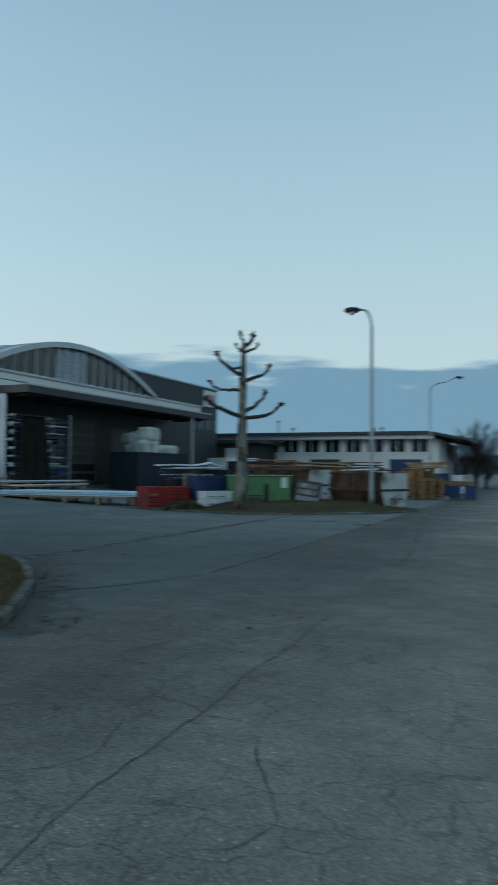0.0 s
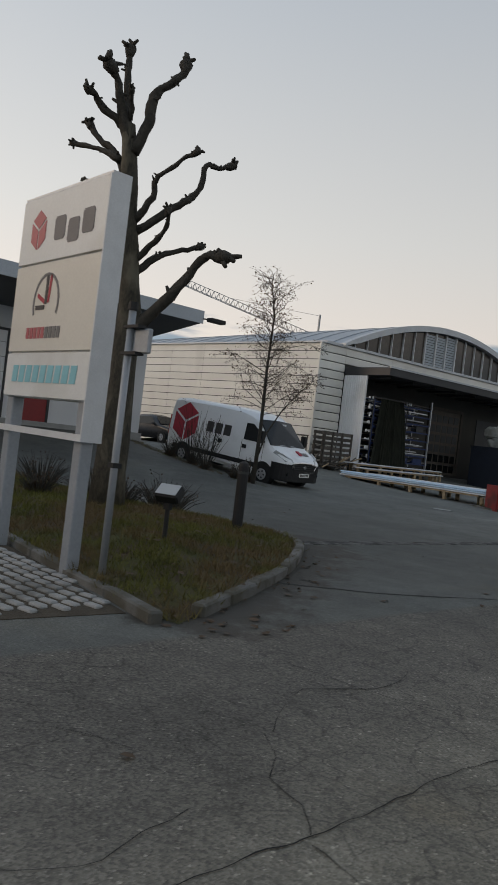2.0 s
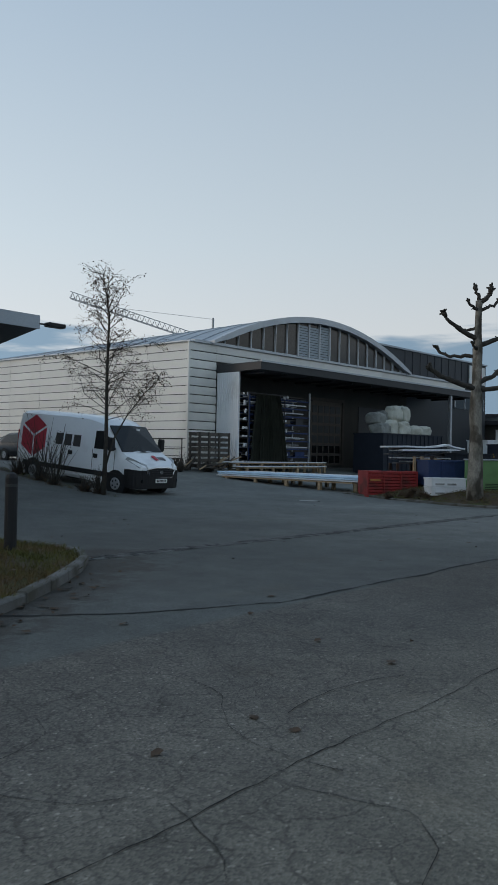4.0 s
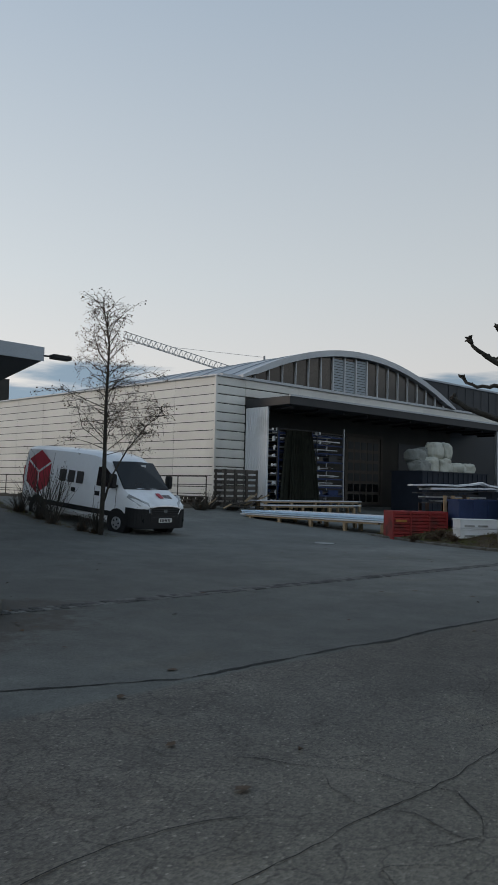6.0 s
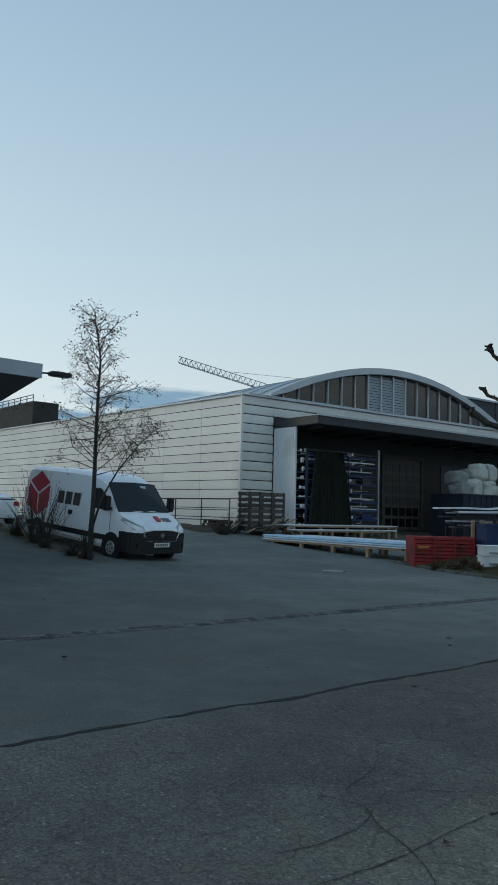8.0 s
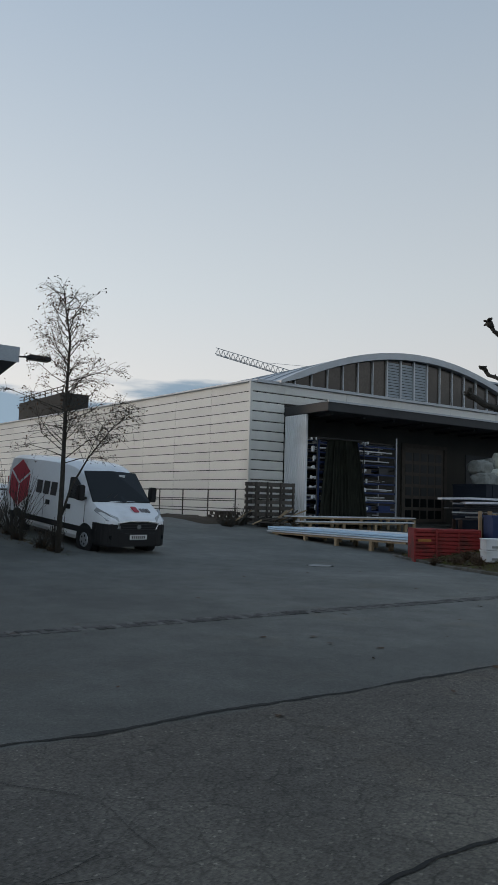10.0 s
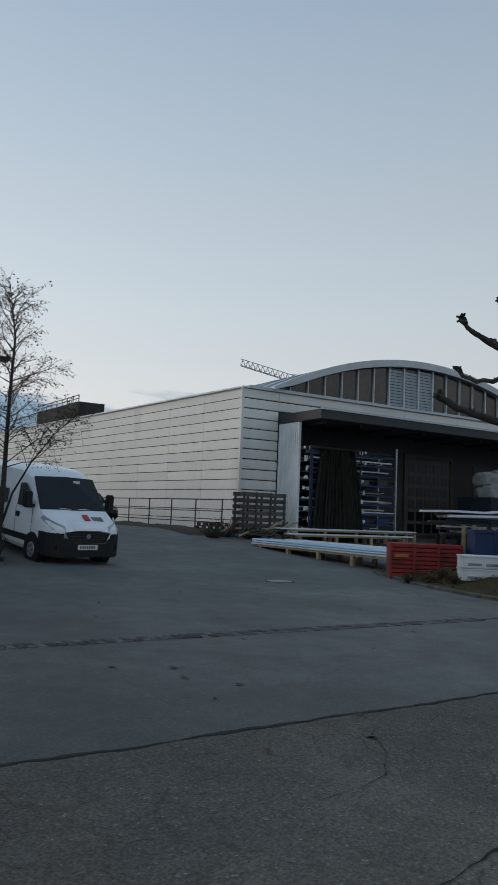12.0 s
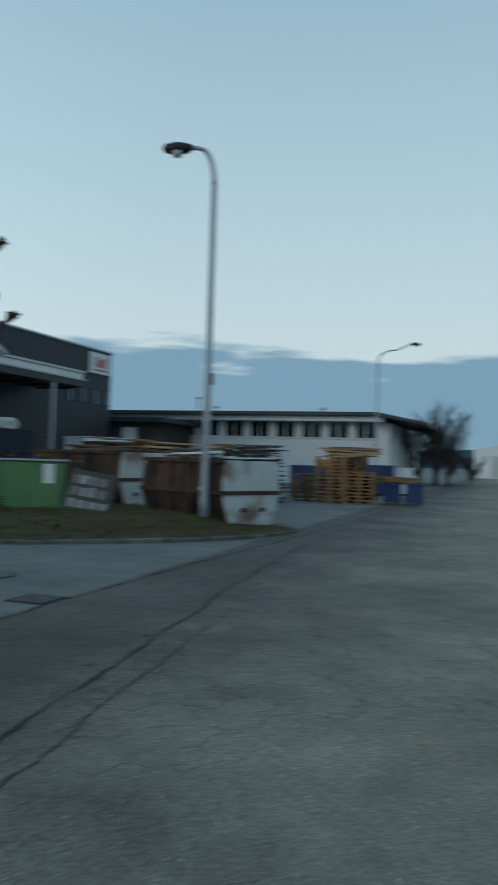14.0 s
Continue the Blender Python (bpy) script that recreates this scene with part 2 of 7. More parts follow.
M = {
    "cladding": mat("cladding", (0.77, 0.75, 0.695), 0.5, 0.0, 0.07, 0.5, 30, 0.04, per=0.045, dirt=(0.62, 0.60, 0.55), dirt_at=0.64, stretch=(1, 1, 0.35)),
    "gap": mat("dark_gap", (0.05, 0.048, 0.044), 0.9),
    "roof_metal": mat("roof_metal", (0.36, 0.40, 0.44), 0.45, 0.6, 0.1, 0.8, 20, 0.05),
    "rim": mat("rim_metal", (0.50, 0.52, 0.54), 0.5, 0.4, 0.1, 1.5, 30, 0.05),
    "anthracite": mat("anthracite_sheet", (0.042, 0.043, 0.046), 0.5, 0.2, 0.16, 1.0, 30, 0.05),
    "dark_wall": mat("dark_rendered_wall", (0.05, 0.047, 0.042), 0.85, 0, 0.25, 1.0, 40, 0.15),
    "annex": mat("annex_sheet", (0.03, 0.035, 0.042), 0.5, 0.2, 0.1, 0.7, 30, 0.05),
    "white_sheet": mat("white_sheet", (0.72, 0.73, 0.74), 0.5, 0.0, 0.06, 1.2, 40, 0.04, dirt=(0.55, 0.55, 0.54), dirt_at=0.66),
    "white_wall": mat("white_wall", (0.62, 0.63, 0.64), 0.8, 0.0, 0.06, 0.8, 40, 0.06),
    "mullion": mat("mullion", (0.62, 0.63, 0.64), 0.5, 0.2, 0.08),
    "concrete": mat("concrete", (0.30, 0.30, 0.29), 0.9, 0, 0.2, 3, 60, 0.3, dirt=(0.16, 0.16, 0.15)),
    "granite": mat("granite_kerb", (0.135, 0.132, 0.124), 0.9, 0, 0.35, 5, 120, 0.4, dirt=(0.075, 0.07, 0.055), dirt_at=0.52, per=0.15),
    "soil": mat("soil", (0.06, 0.047, 0.033), 0.95, 0, 0.35, 4, 50, 0.6),
    "grass": mat("winter_grass", (0.052, 0.054, 0.012), 0.9, 0, 0.5, 3.5, 45, 0.9, dirt=(0.055, 0.036, 0.018), dirt_at=0.48),
    "blade": mat("grass_blade", (0.09, 0.092, 0.018), 0.85, 0, 0.6, 2.0, 20, 0.0, dirt=(0.13, 0.088, 0.04), dirt_at=0.52),
    "bark": mat("plane_bark", (0.052, 0.045, 0.033), 0.9, 0, 0.55, 7, 34, 1.0, dirt=(0.13, 0.115, 0.085), dirt_at=0.60, stretch=(1, 1, 0.45)),
    "bark_pale": mat("pale_plane_bark", (0.21, 0.195, 0.165), 0.9, 0, 0.45, 6, 30, 0.9, dirt=(0.06, 0.052, 0.04), dirt_at=0.5, stretch=(1, 1, 0.6)),
    "bark_dark": mat("dark_bark", (0.045, 0.04, 0.033), 0.9, 0, 0.4, 9, 40, 0.9),
    "leaf": mat("dry_leaf", (0.07, 0.042, 0.024), 0.8, 0, 0.5, 3, 20, 0.0),
    "car_white": mat("van_paint", (0.80, 0.82, 0.84), 0.25, 0, 0.03, 1.0, 10, 0.0, dirt=(0.58, 0.59, 0.6), dirt_at=0.7, spec=0.5),
    "car_black": mat("black_paint", (0.012, 0.012, 0.014), 0.25, 0, 0.1, 1.0, 10, 0.0, spec=0.5),
    "car_red": mat("red_paint", (0.25, 0.02, 0.02), 0.3, 0, 0.1, 1.0, 10, 0.0, spec=0.5),
    "plastic": mat("black_plastic", (0.012, 0.012, 0.013), 0.6, 0, 0.15, 8, 60, 0.1),
    "rubber": mat("rubber", (0.018, 0.018, 0.018), 0.85, 0, 0.2, 8, 60, 0.2),
    "steel": mat("galvanised_steel", (0.42, 0.44, 0.46), 0.45, 0.7, 0.12, 3, 40, 0.08),
    "pole_paint": mat("pole_paint", (0.30, 0.325, 0.35), 0.5, 0.3, 0.1, 1.5, 30, 0.05),
    "chrome": mat("chrome", (0.6, 0.6, 0.6), 0.2, 1.0, 0.02, bump=0),
    "red": mat("red_paint_crate", (0.27, 0.022, 0.02), 0.6, 0, 0.25, 3, 40, 0.15, dirt=(0.10, 0.02, 0.015), dirt_at=0.6),
    "logo_red": mat("print_red", (0.42, 0.03, 0.05), 0.5, 0, 0.08, bump=0),
    "logo_red_pale": mat("faded_red", (0.45, 0.10, 0.11), 0.5, 0, 0.1, bump=0),
    "print_grey": mat("print_grey", (0.16, 0.15, 0.15), 0.6, 0, 0.1, bump=0),
    "print_dark": mat("print_dark", (0.05, 0.045, 0.045), 0.6, 0, 0.1, bump=0),
    "print_teal": mat("print_teal", (0.20, 0.50, 0.56), 0.6, 0, 0.1, bump=0),
    "sign_white": mat("sign_white", (0.70, 0.70, 0.68), 0.45, 0, 0.05, 1.5, 40, 0.02, dirt=(0.58, 0.57, 0.53), dirt_at=0.66),
    "sign_cream": mat("sign_cream", (0.66, 0.62, 0.55), 0.45, 0, 0.05, 1.5, 40, 0.02),
    "green": mat("green_container", (0.10, 0.21, 0.085), 0.6, 0, 0.12, 2, 40, 0.08, dirt=(0.07, 0.14, 0.06), dirt_at=0.62),
    "rust": mat("rusty_steel", (0.08, 0.046, 0.032), 0.9, 0.1, 0.45, 3, 40, 0.4, dirt=(0.035, 0.024, 0.02), dirt_at=0.5),
    "skip_white": mat("worn_white_steel", (0.48, 0.49, 0.48), 0.6, 0, 0.15, 3, 40, 0.15, dirt=(0.20, 0.12, 0.085), dirt_at=0.60),
    "blue": mat("blue_steel", (0.018, 0.038, 0.11), 0.6, 0, 0.25, 3, 40, 0.15),
    "blue_dark": mat("dark_blue_steel", (0.012, 0.018, 0.03), 0.65, 0, 0.25, 3, 40, 0.15),
    "bag": mat("white_bag", (0.50, 0.50, 0.43), 0.7, 0, 0.15, 2.5, 30, 0.4),
    "bag_grey": mat("dusty_grey_bag", (0.24, 0.25, 0.23), 0.7, 0, 0.3, 3, 30, 0.5),
    "mesh_green": mat("dark_green_net", (0.042, 0.046, 0.034), 0.9, 0, 0.5, 4, 40, 0.4, stretch=(3, 3, 0.4)),
    "wood": mat("pale_wood", (0.36, 0.26, 0.16), 0.8, 0, 0.2, 4, 60, 0.2, per=0.15, stretch=(1, 1, 4)),
    "wood_grey": mat("grey_wood", (0.085, 0.073, 0.062), 0.85, 0, 0.3, 4, 60, 0.2, per=0.25),
    "wood_orange": mat("orange_wood", (0.22, 0.125, 0.055), 0.8, 0, 0.2, 4, 60, 0.2, per=0.2),
    "sheet_blue": mat("pale_blue_film", (0.50, 0.68, 0.82), 0.4, 0, 0.08, 2, 40, 0.08),
    "asphalt_dark": mat("bitumen", (0.010, 0.010, 0.009), 0.85, 0, 0.3, 8, 60, 0.3),
    "drain": mat("drain_stone", (0.082, 0.082, 0.078), 0.9, 0, 0.4, 8, 60, 0.4, per=0.55),
    "foil": mat("white_foil", (0.68, 0.70, 0.72), 0.45, 0, 0.08, 4, 30, 0.3),
    "lens": glass_mat("lamp_lens", (0.45, 0.47, 0.48), 0.15),
    "glass_dark": glass_mat("dark_glass", (0.012, 0.014, 0.015), 0.08),
    # brown base and its mottling stand in for reflections in the gable panes
    "glass_brown": mat("brown_reflection_pane", (0.06, 0.047, 0.038), 0.14, 0, 0.35, 0.7, 8, 0.0, dirt=(0.04, 0.03, 0.024), dirt_at=0.5, spec=0.5, per=0.2),
    "louvre": mat("louvre", (0.40, 0.45, 0.48), 0.5, 0.2, 0.1, 2, 30, 0.05),
    "far_twig": mat("far_twig", (0.05, 0.037, 0.033), 0.9, 0, 0.4, 1, 10, 0.0),
    "needle": mat("far_foliage", (0.03, 0.032, 0.028), 0.9, 0, 0.4, 1, 10, 0.0),
    # blue of the hills is aerial haze painted into their base colour
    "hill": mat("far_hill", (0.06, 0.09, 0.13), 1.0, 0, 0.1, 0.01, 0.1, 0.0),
    "yellow": mat("yellow_leaf", (0.22, 0.15, 0.03), 0.8, 0, 0.4, 4, 20, 0.0),
    "orange": mat("orange_sheet", (0.40, 0.16, 0.04), 0.7, 0, 0.2, 3, 30, 0.1),
    "tail": mat("tail_lamp", (0.35, 0.01, 0.01), 0.3, 0, 0.1, bump=0),
}


# mesh helpers
def bx(bm, x0, x1, y0, y1, z0, z1, m=None):
    """A box between two corners, optionally moved by m."""
    vs = [bm.verts.new((x, y, z)) for x in (x0, x1) for y in (y0, y1) for z in (z0, z1)]
    for f in ((0, 1, 3, 2), (4, 6, 7, 5), (0, 4, 5, 1), (2, 3, 7, 6), (0, 2, 6, 4), (1, 5, 7, 3)):
        bm.faces.new([vs[i] for i in f])
    if m is not None:
        for v in vs:
            v.co = m @ v.co
    return vs


def bevel(bm, w=0.01, seg=1):
    bmesh.ops.bevel(bm, geom=bm.edges[:], offset=w, segments=seg, affect="EDGES", clamp_overlap=True)


def tube(bm, pts, rads, sides=8, cap=True):
    """A tapered tube along points."""
    pts = [Vector(p) for p in pts]
    rings = []
    side = None
    for i, p in enumerate(pts):
        d = (pts[min(i + 1, len(pts) - 1)] - pts[max(i - 1, 0)]).normalized()
        if side is None:
            side = d.orthogonal().normalized()
        side = (side - d * side.dot(d)).normalized()
        up = d.cross(side)
        r = rads[i] if hasattr(rads, "__len__") else rads
        rings.append([bm.verts.new(p + r * (math.cos(a) * side + math.sin(a) * up)) for a in (2 * math.pi * k / sides for k in range(sides))])
    for a, b in zip(rings, rings[1:]):
        for k in range(sides):
            bm.faces.new((a[k], a[(k + 1) % sides], b[(k + 1) % sides], b[k]))
    if cap:
        bm.faces.new(rings[0][::-1])
        bm.faces.new(rings[-1])


def prism(bm, outline, d0, d1, axis="y"):
    """A flat outline (a, b) pushed from d0 to d1 along an axis. Returns the two rings."""
    def put(a, b, d):
        return {"x": (d, a, b), "y": (a, d, b), "z": (a, b, d)}[axis]
    r0 = [bm.verts.new(put(a, b, d0)) for a, b in outline]
    r1 = [bm.verts.new(put(a, b, d1)) for a, b in outline]
    n = len(outline)
    bm.faces.new(r0)
    bm.faces.new(r1[::-1])
    for i in range(n):
        bm.faces.new((r0[i], r1[i], r1[(i + 1) % n], r0[(i + 1) % n]))
    return r0, r1


def mesh_of(name, bm, material, smooth=False):
    bmesh.ops.recalc_face_normals(bm, faces=bm.faces[:])
    me = bpy.data.meshes.new(name)
    bm.to_mesh(me)
    bm.free()
    me.materials.append(M[material] if isinstance(material, str) else material)
    if smooth:
        for p in me.polygons:
            p.use_smooth = True
    return me


def thing(name, m, label, category, group="", kind=""):
    """An empty at the thing's base that holds its parts."""
    ob = new(name)
    ob.matrix_world = m
    return tagged(ob, label, category, group, kind)


def part(name, bm, material, parent=None, label="", smooth=False, m=None):
    ob = new(name, mesh_of(name, bm, material, smooth))
    if m is not None:
        ob.matrix_basis = m
    if parent is not None:
        ob.parent = parent
    return tagged(ob, label) if label else ob


def solid(name, bm, material, label, category, m=None, smooth=False, kind="", group=""):
    """A thing that is one mesh."""
    ob = new(name, mesh_of(name, bm, material, smooth))
    if m is not None:
        ob.matrix_world = m
    return tagged(ob, label, category, group, kind)


def rep(name, me, parent, m):
    """One more piece on shared mesh data."""
    ob = new(name, me)
    ob.matrix_basis = m
    ob.parent = parent
    return ob


def rounded_box(sx, sy, sz, w=0.02, base=True):
    bm = bmesh.new()
    bx(bm, -sx / 2, sx / 2, -sy / 2, sy / 2, 0 if base else -sz / 2, sz if base else sz / 2)
    bevel(bm, w)
    return bm


# ground
def smooth01(v):
    v = max(0.0, min(1.0, v))
    return v * v * (3 - 2 * v)


def gz(x, y):
    """Height of the asphalt: flat road, a yard that climbs towards the halls."""
    k = smooth01((y - 19) / 8)
    x0, x1 = -12.5 - 1.5 * k, -25 - 5 * k
    top = 1.25 - 0.5 * smooth01((y - 16) / 4) + 0.09 * smooth01((y - 21) / 5)
    s = max(0.0, min(1.0, (x - x0) / (x1 - x0)))
    fade = 1 - smooth01((y - 60) / 25)
    return top * s * s * fade


def axis_steps(spans):
    out = []
    for a, b, st in spans:
        n = max(1, round((b - a) / st))
        out += [a + (b - a) * i / n for i in range(n)]
    return out + [spans[-1][1]]


GX = axis_steps([(-3000, -300, 900), (-300, -70, 46), (-70, -10.5, 1.0), (-10.5, 12, 2.0), (12, 300, 48), (300, 3000, 900)])
GY = axis_steps([(-3000, -300, 900), (-300, -20, 40), (-20, 90, 1.0), (90, 300, 30), (300, 3000, 900)])
gv = [(x, y, gz(x, y)) for y in GY for x in GX]
nx = len(GX)
gf = [(j * nx + i, j * nx + i + 1, (j + 1) * nx + i + 1, (j + 1) * nx + i) for j in range(len(GY) - 1) for i in range(nx - 1)]
gme = bpy.data.meshes.new("ground")
gme.from_pydata(gv, [], gf)
for p in gme.polygons:
    p.use_smooth = True


def asphalt():
    m = bpy.data.materials.new("asphalt")
    m.use_nodes = True
    n, l = m.node_tree.nodes, m.node_tree.links
    b = n["Principled BSDF"]
    geo = n.new("ShaderNodeNewGeometry")
    pos = geo.outputs["Position"]

    def noise_tex(scale, detail=4, rough=0.55):
        t = n.new("ShaderNodeTexNoise")
        t.inputs["Scale"].default_value = scale
        t.inputs["Detail"].default_value = detail
        t.inputs["Roughness"].default_value = rough
        l.new(pos, t.inputs["Vector"])
        return t.outputs["Fac"]

    def mrange(v, a, b_, c, d):
        r = n.new("ShaderNodeMapRange")
        for k, q in (("From Min", a), ("From Max", b_), ("To Min", c), ("To Max", d)):
            r.inputs[k].default_value = q
        l.new(v, r.inputs["Value"])
        return r.outputs[0]

    def mth(op, a, b_):
        r = n.new("ShaderNodeMath")
        r.operation = op
        for i, v in enumerate((a, b_)):
            if isinstance(v, (int, float)):
                r.inputs[i].default_value = v
            else:
                l.new(v, r.inputs[i])
        return r.outputs[0]

    vor = n.new("ShaderNodeTexVoronoi")
    vor.inputs["Scale"].default_value = 75
    l.new(pos, vor.inputs["Vector"])
    stone = n.new("ShaderNodeSeparateColor")
    l.new(vor.outputs["Color"], stone.inputs[0])
    sep = n.new("ShaderNodeSeparateXYZ")
    l.new(pos, sep.inputs[0])
    edge = mth("ADD", sep.outputs[0], mth("MULTIPLY", mth("SUBTRACT", noise_tex(1.2, 3), 0.5), 0.15))
    road = mrange(edge, -4.74, -4.64, 0.0, 1.0)
    lane = mrange(mth("ADD", edge, mth("MULTIPLY", mth("SUBTRACT", noise_tex(0.7, 5), 0.5), 2.4)), -3.4, -0.8, 0.0, 1.0)
    # yard darker at low y: shade on the office side put into the colour
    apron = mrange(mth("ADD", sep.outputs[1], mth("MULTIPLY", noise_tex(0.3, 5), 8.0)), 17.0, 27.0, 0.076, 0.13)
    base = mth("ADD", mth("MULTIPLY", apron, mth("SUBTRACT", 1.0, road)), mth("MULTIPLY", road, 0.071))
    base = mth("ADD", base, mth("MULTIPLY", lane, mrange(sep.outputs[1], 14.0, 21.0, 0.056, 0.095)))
    # brightness ramp painted over all the asphalt: lighter towards low y
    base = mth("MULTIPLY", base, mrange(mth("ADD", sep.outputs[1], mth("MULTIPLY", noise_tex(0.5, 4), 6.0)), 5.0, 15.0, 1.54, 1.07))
    speck = mrange(stone.outputs[0], 0.0, 1.0, 0.55, 1.45)
    bright = mrange(stone.outputs[1], 0.965, 0.985, 1.0, 1.9)
    grain = mth("MULTIPLY", mth("MULTIPLY", speck, bright), mrange(noise_tex(200, 2), 0.3, 0.7, 0.8, 1.2))
    gmix = mth("SUBTRACT", mrange(road, 0, 1, 0.45, 1.0), mth("MULTIPLY", lane, 0.35))
    grain = mth("ADD", 1.0, mth("MULTIPLY", mth("SUBTRACT", grain, 1.0), gmix))
    stain = mth("MULTIPLY", mrange(noise_tex(0.35, 6, 0.6), 0.3, 0.7, 0.72, 1.26), mrange(noise_tex(2.2, 6, 0.65), 0.3, 0.72, 0.8, 1.18))
    val = mth("MULTIPLY", mth("MULTIPLY", base, grain), stain)
    net = n.new("ShaderNodeTexVoronoi")
    net.feature = "DISTANCE_TO_EDGE"
    net.inputs["Scale"].default_value = 2.6
    warp = n.new("ShaderNodeVectorMath")
    warp.operation = "ADD"
    wtex = n.new("ShaderNodeTexNoise")
    wtex.inputs["Scale"].default_value = 3.0
    wtex.inputs["Detail"].default_value = 5
    l.new(pos, wtex.inputs["Vector"])
    wsc = n.new("ShaderNodeVectorMath")
    wsc.operation = "SCALE"
    wsc.inputs["Scale"].default_value = 0.35
    l.new(wtex.outputs["Color"], wsc.inputs[0])
    l.new(pos, warp.inputs[0])
    l.new(wsc.outputs[0], warp.inputs[1])
    l.new(warp.outputs[0], net.inputs["Vector"])
    fine_crack = mrange(net.outputs["Distance"], 0.004, 0.026, 1.0, 0.0)
    where = mth("MULTIPLY", mrange(noise_tex(0.45, 3), 0.37, 0.47, 0.0, 1.0), road)
    val = mth("MULTIPLY", val, mrange(mth("MULTIPLY", fine_crack, where), 0.0, 1.0, 1.0, 0.62))
    wear = mrange(noise_tex(0.8, 5, 0.6), 0.58, 0.72, 0.0, 1.0)
    col = n.new("ShaderNodeCombineColor")
    l.new(mth("MULTIPLY", val, mrange(mth("ADD", wear, mth("MULTIPLY", road, 2.0)), 0, 3, 0.98, 1.18)), col.inputs[0])
    l.new(mth("MULTIPLY", val, 1.02), col.inputs[1])
    l.new(mth("MULTIPLY", val, mrange(mth("ADD", mth("ADD", wear, lane), road), 0, 3, 0.94, 0.74)), col.inputs[2])
    # washed-down earth and rotten leaves in the gutter beside the island's kerb

    def beside(ax, ay, bx_, by, reach):
        ln = math.hypot(bx_ - ax, by - ay)
        ux, uy = (bx_ - ax) / ln, (by - ay) / ln
        dx, dy = mth("SUBTRACT", sep.outputs[0], ax), mth("SUBTRACT", sep.outputs[1], ay)
        off = mth("SUBTRACT", mth("MULTIPLY", dx, uy), mth("MULTIPLY", dy, ux))
        run = mth("ADD", mth("MULTIPLY", dx, ux), mth("MULTIPLY", dy, uy))
        ends = mth("MULTIPLY", mrange(run, -0.5, 0.2, 0.0, 1.0), mrange(run, ln, ln + 0.8, 1.0, 0.0))
        side = mth("MULTIPLY", mrange(off, 0.0, reach, 1.0, 0.0), mrange(off, -0.7, -0.3, 0.0, 1.0))
        return mth("MULTIPLY", side, ends)
    near_kerb = mth("MAXIMUM", beside(-5.0, 5.2, -7.75, 9.5, 1.7), beside(-7.75, 9.5, -9.6, 10.6, 2.6))
    silt = mrange(mth("ADD", near_kerb, mth("MULTIPLY", mth("SUBTRACT", noise_tex(3.5, 7, 0.7), 0.5), 1.5)), 0.42, 0.72, 0.0, 0.85)
    earth = n.new("ShaderNodeMix")
    earth.data_type = "RGBA"
    l.new(silt, earth.inputs["Factor"])
    l.new(col.outputs[0], earth.inputs["A"])
    earth.inputs["B"].default_value = (0.046, 0.039, 0.031, 1)
    l.new(earth.outputs["Result"], b.inputs["Base Color"])
    b.inputs["Roughness"].default_value = 0.8
    b.inputs["Specular IOR Level"].default_value = 0.35
    bp = n.new("ShaderNodeBump")
    bp.inputs["Strength"].default_value = 0.55
    bp.inputs["Distance"].default_value = 0.012
    l.new(mth("ADD", mth("MULTIPLY", vor.outputs["Distance"], 0.7), mth("MULTIPLY", noise_tex(14, 5), 0.6)), bp.inputs["Height"])
    l.new(bp.outputs[0], b.inputs["Normal"])
    return m


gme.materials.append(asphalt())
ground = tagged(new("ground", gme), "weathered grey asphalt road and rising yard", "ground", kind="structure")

# hall with an arched gable: local x points out of the front, local y runs along it
HALL = pose(-29.0, 31.8, 0, 0, 0, -2.3)
EAVE, FLOOR = 7.47, 0.84
hall = thing("industrial_hall", HALL, "long pale clad industrial hall with an arched glazed gable", "building")
ARC_Y0, ARC_Y1, ARC_H = 1.55, 21.45, 2.5


def arc_z(y, drop=0.0):
    k = (y - (ARC_Y0 + ARC_Y1) / 2) / ((ARC_Y1 - ARC_Y0) / 2)
    return EAVE + 0.12 + (ARC_H - drop) * (1 - k * k)


# core walls behind the boards
SIDE = math.atan2(-0.085, -1.0)


def side_y(x):
    return 0.085 * x


bm = bmesh.new()
prism(bm, [(-0.08, 0.08), (-45, side_y(-45) + 0.08), (-45, side_y(-45) + 0.4), (-0.08, 0.4)], 0.3, EAVE - 0.04, "z")
part("side_wall", bm, "gap", hall, "recessed dark backing of the side wall")
bm = bmesh.new()
bx(bm, -0.35, -0.08, 0.4, 21.4, 0.3, EAVE)
part("front_wall", bm, "dark_wall", hall, "dark wall under the canopy")
bm = bmesh.new()
bx(bm, -45, -44.7, side_y(-45), 22, 0.3, EAVE)
bx(bm, -45, -0.35, 21.4, 21.7, 0.3, EAVE)
part("rear_wall", bm, "dark_wall", hall)

# boards of the side wall and of the front
PITCH = (EAVE - FLOOR) / 14


def board_mesh(length):
    b = bmesh.new()
    h = PITCH - 0.036
    prism(b, [(0.0, 0.0), (0.055, 0.02), (0.06, h * 0.5), (0.042, h - 0.03), (0.0, h)], 0, length, "y")
    return mesh_of("board", b, "cladding")


b_long, b_front, b_end = board_mesh(3.29), board_mesh(1.98), board_mesh(4.0)
for r in range(14):
    z = FLOOR + r * PITCH + 0.017
    for k in range(13):
        x = -0.06 - k * 3.3
        rep("board", b_long, hall, pose(x, side_y(x) + 0.075, z, 0, 0, 90 + math.degrees(math.atan(0.085))))
    rep("board", b_front, hall, pose(-0.08, 0.03, z))
for k in range(7):
    for r in (12, 13):
        rep("board", b_end, hall, pose(-0.08, 2.03 + k * 4.01, FLOOR + r * PITCH + 0.017))
bm = bmesh.new()
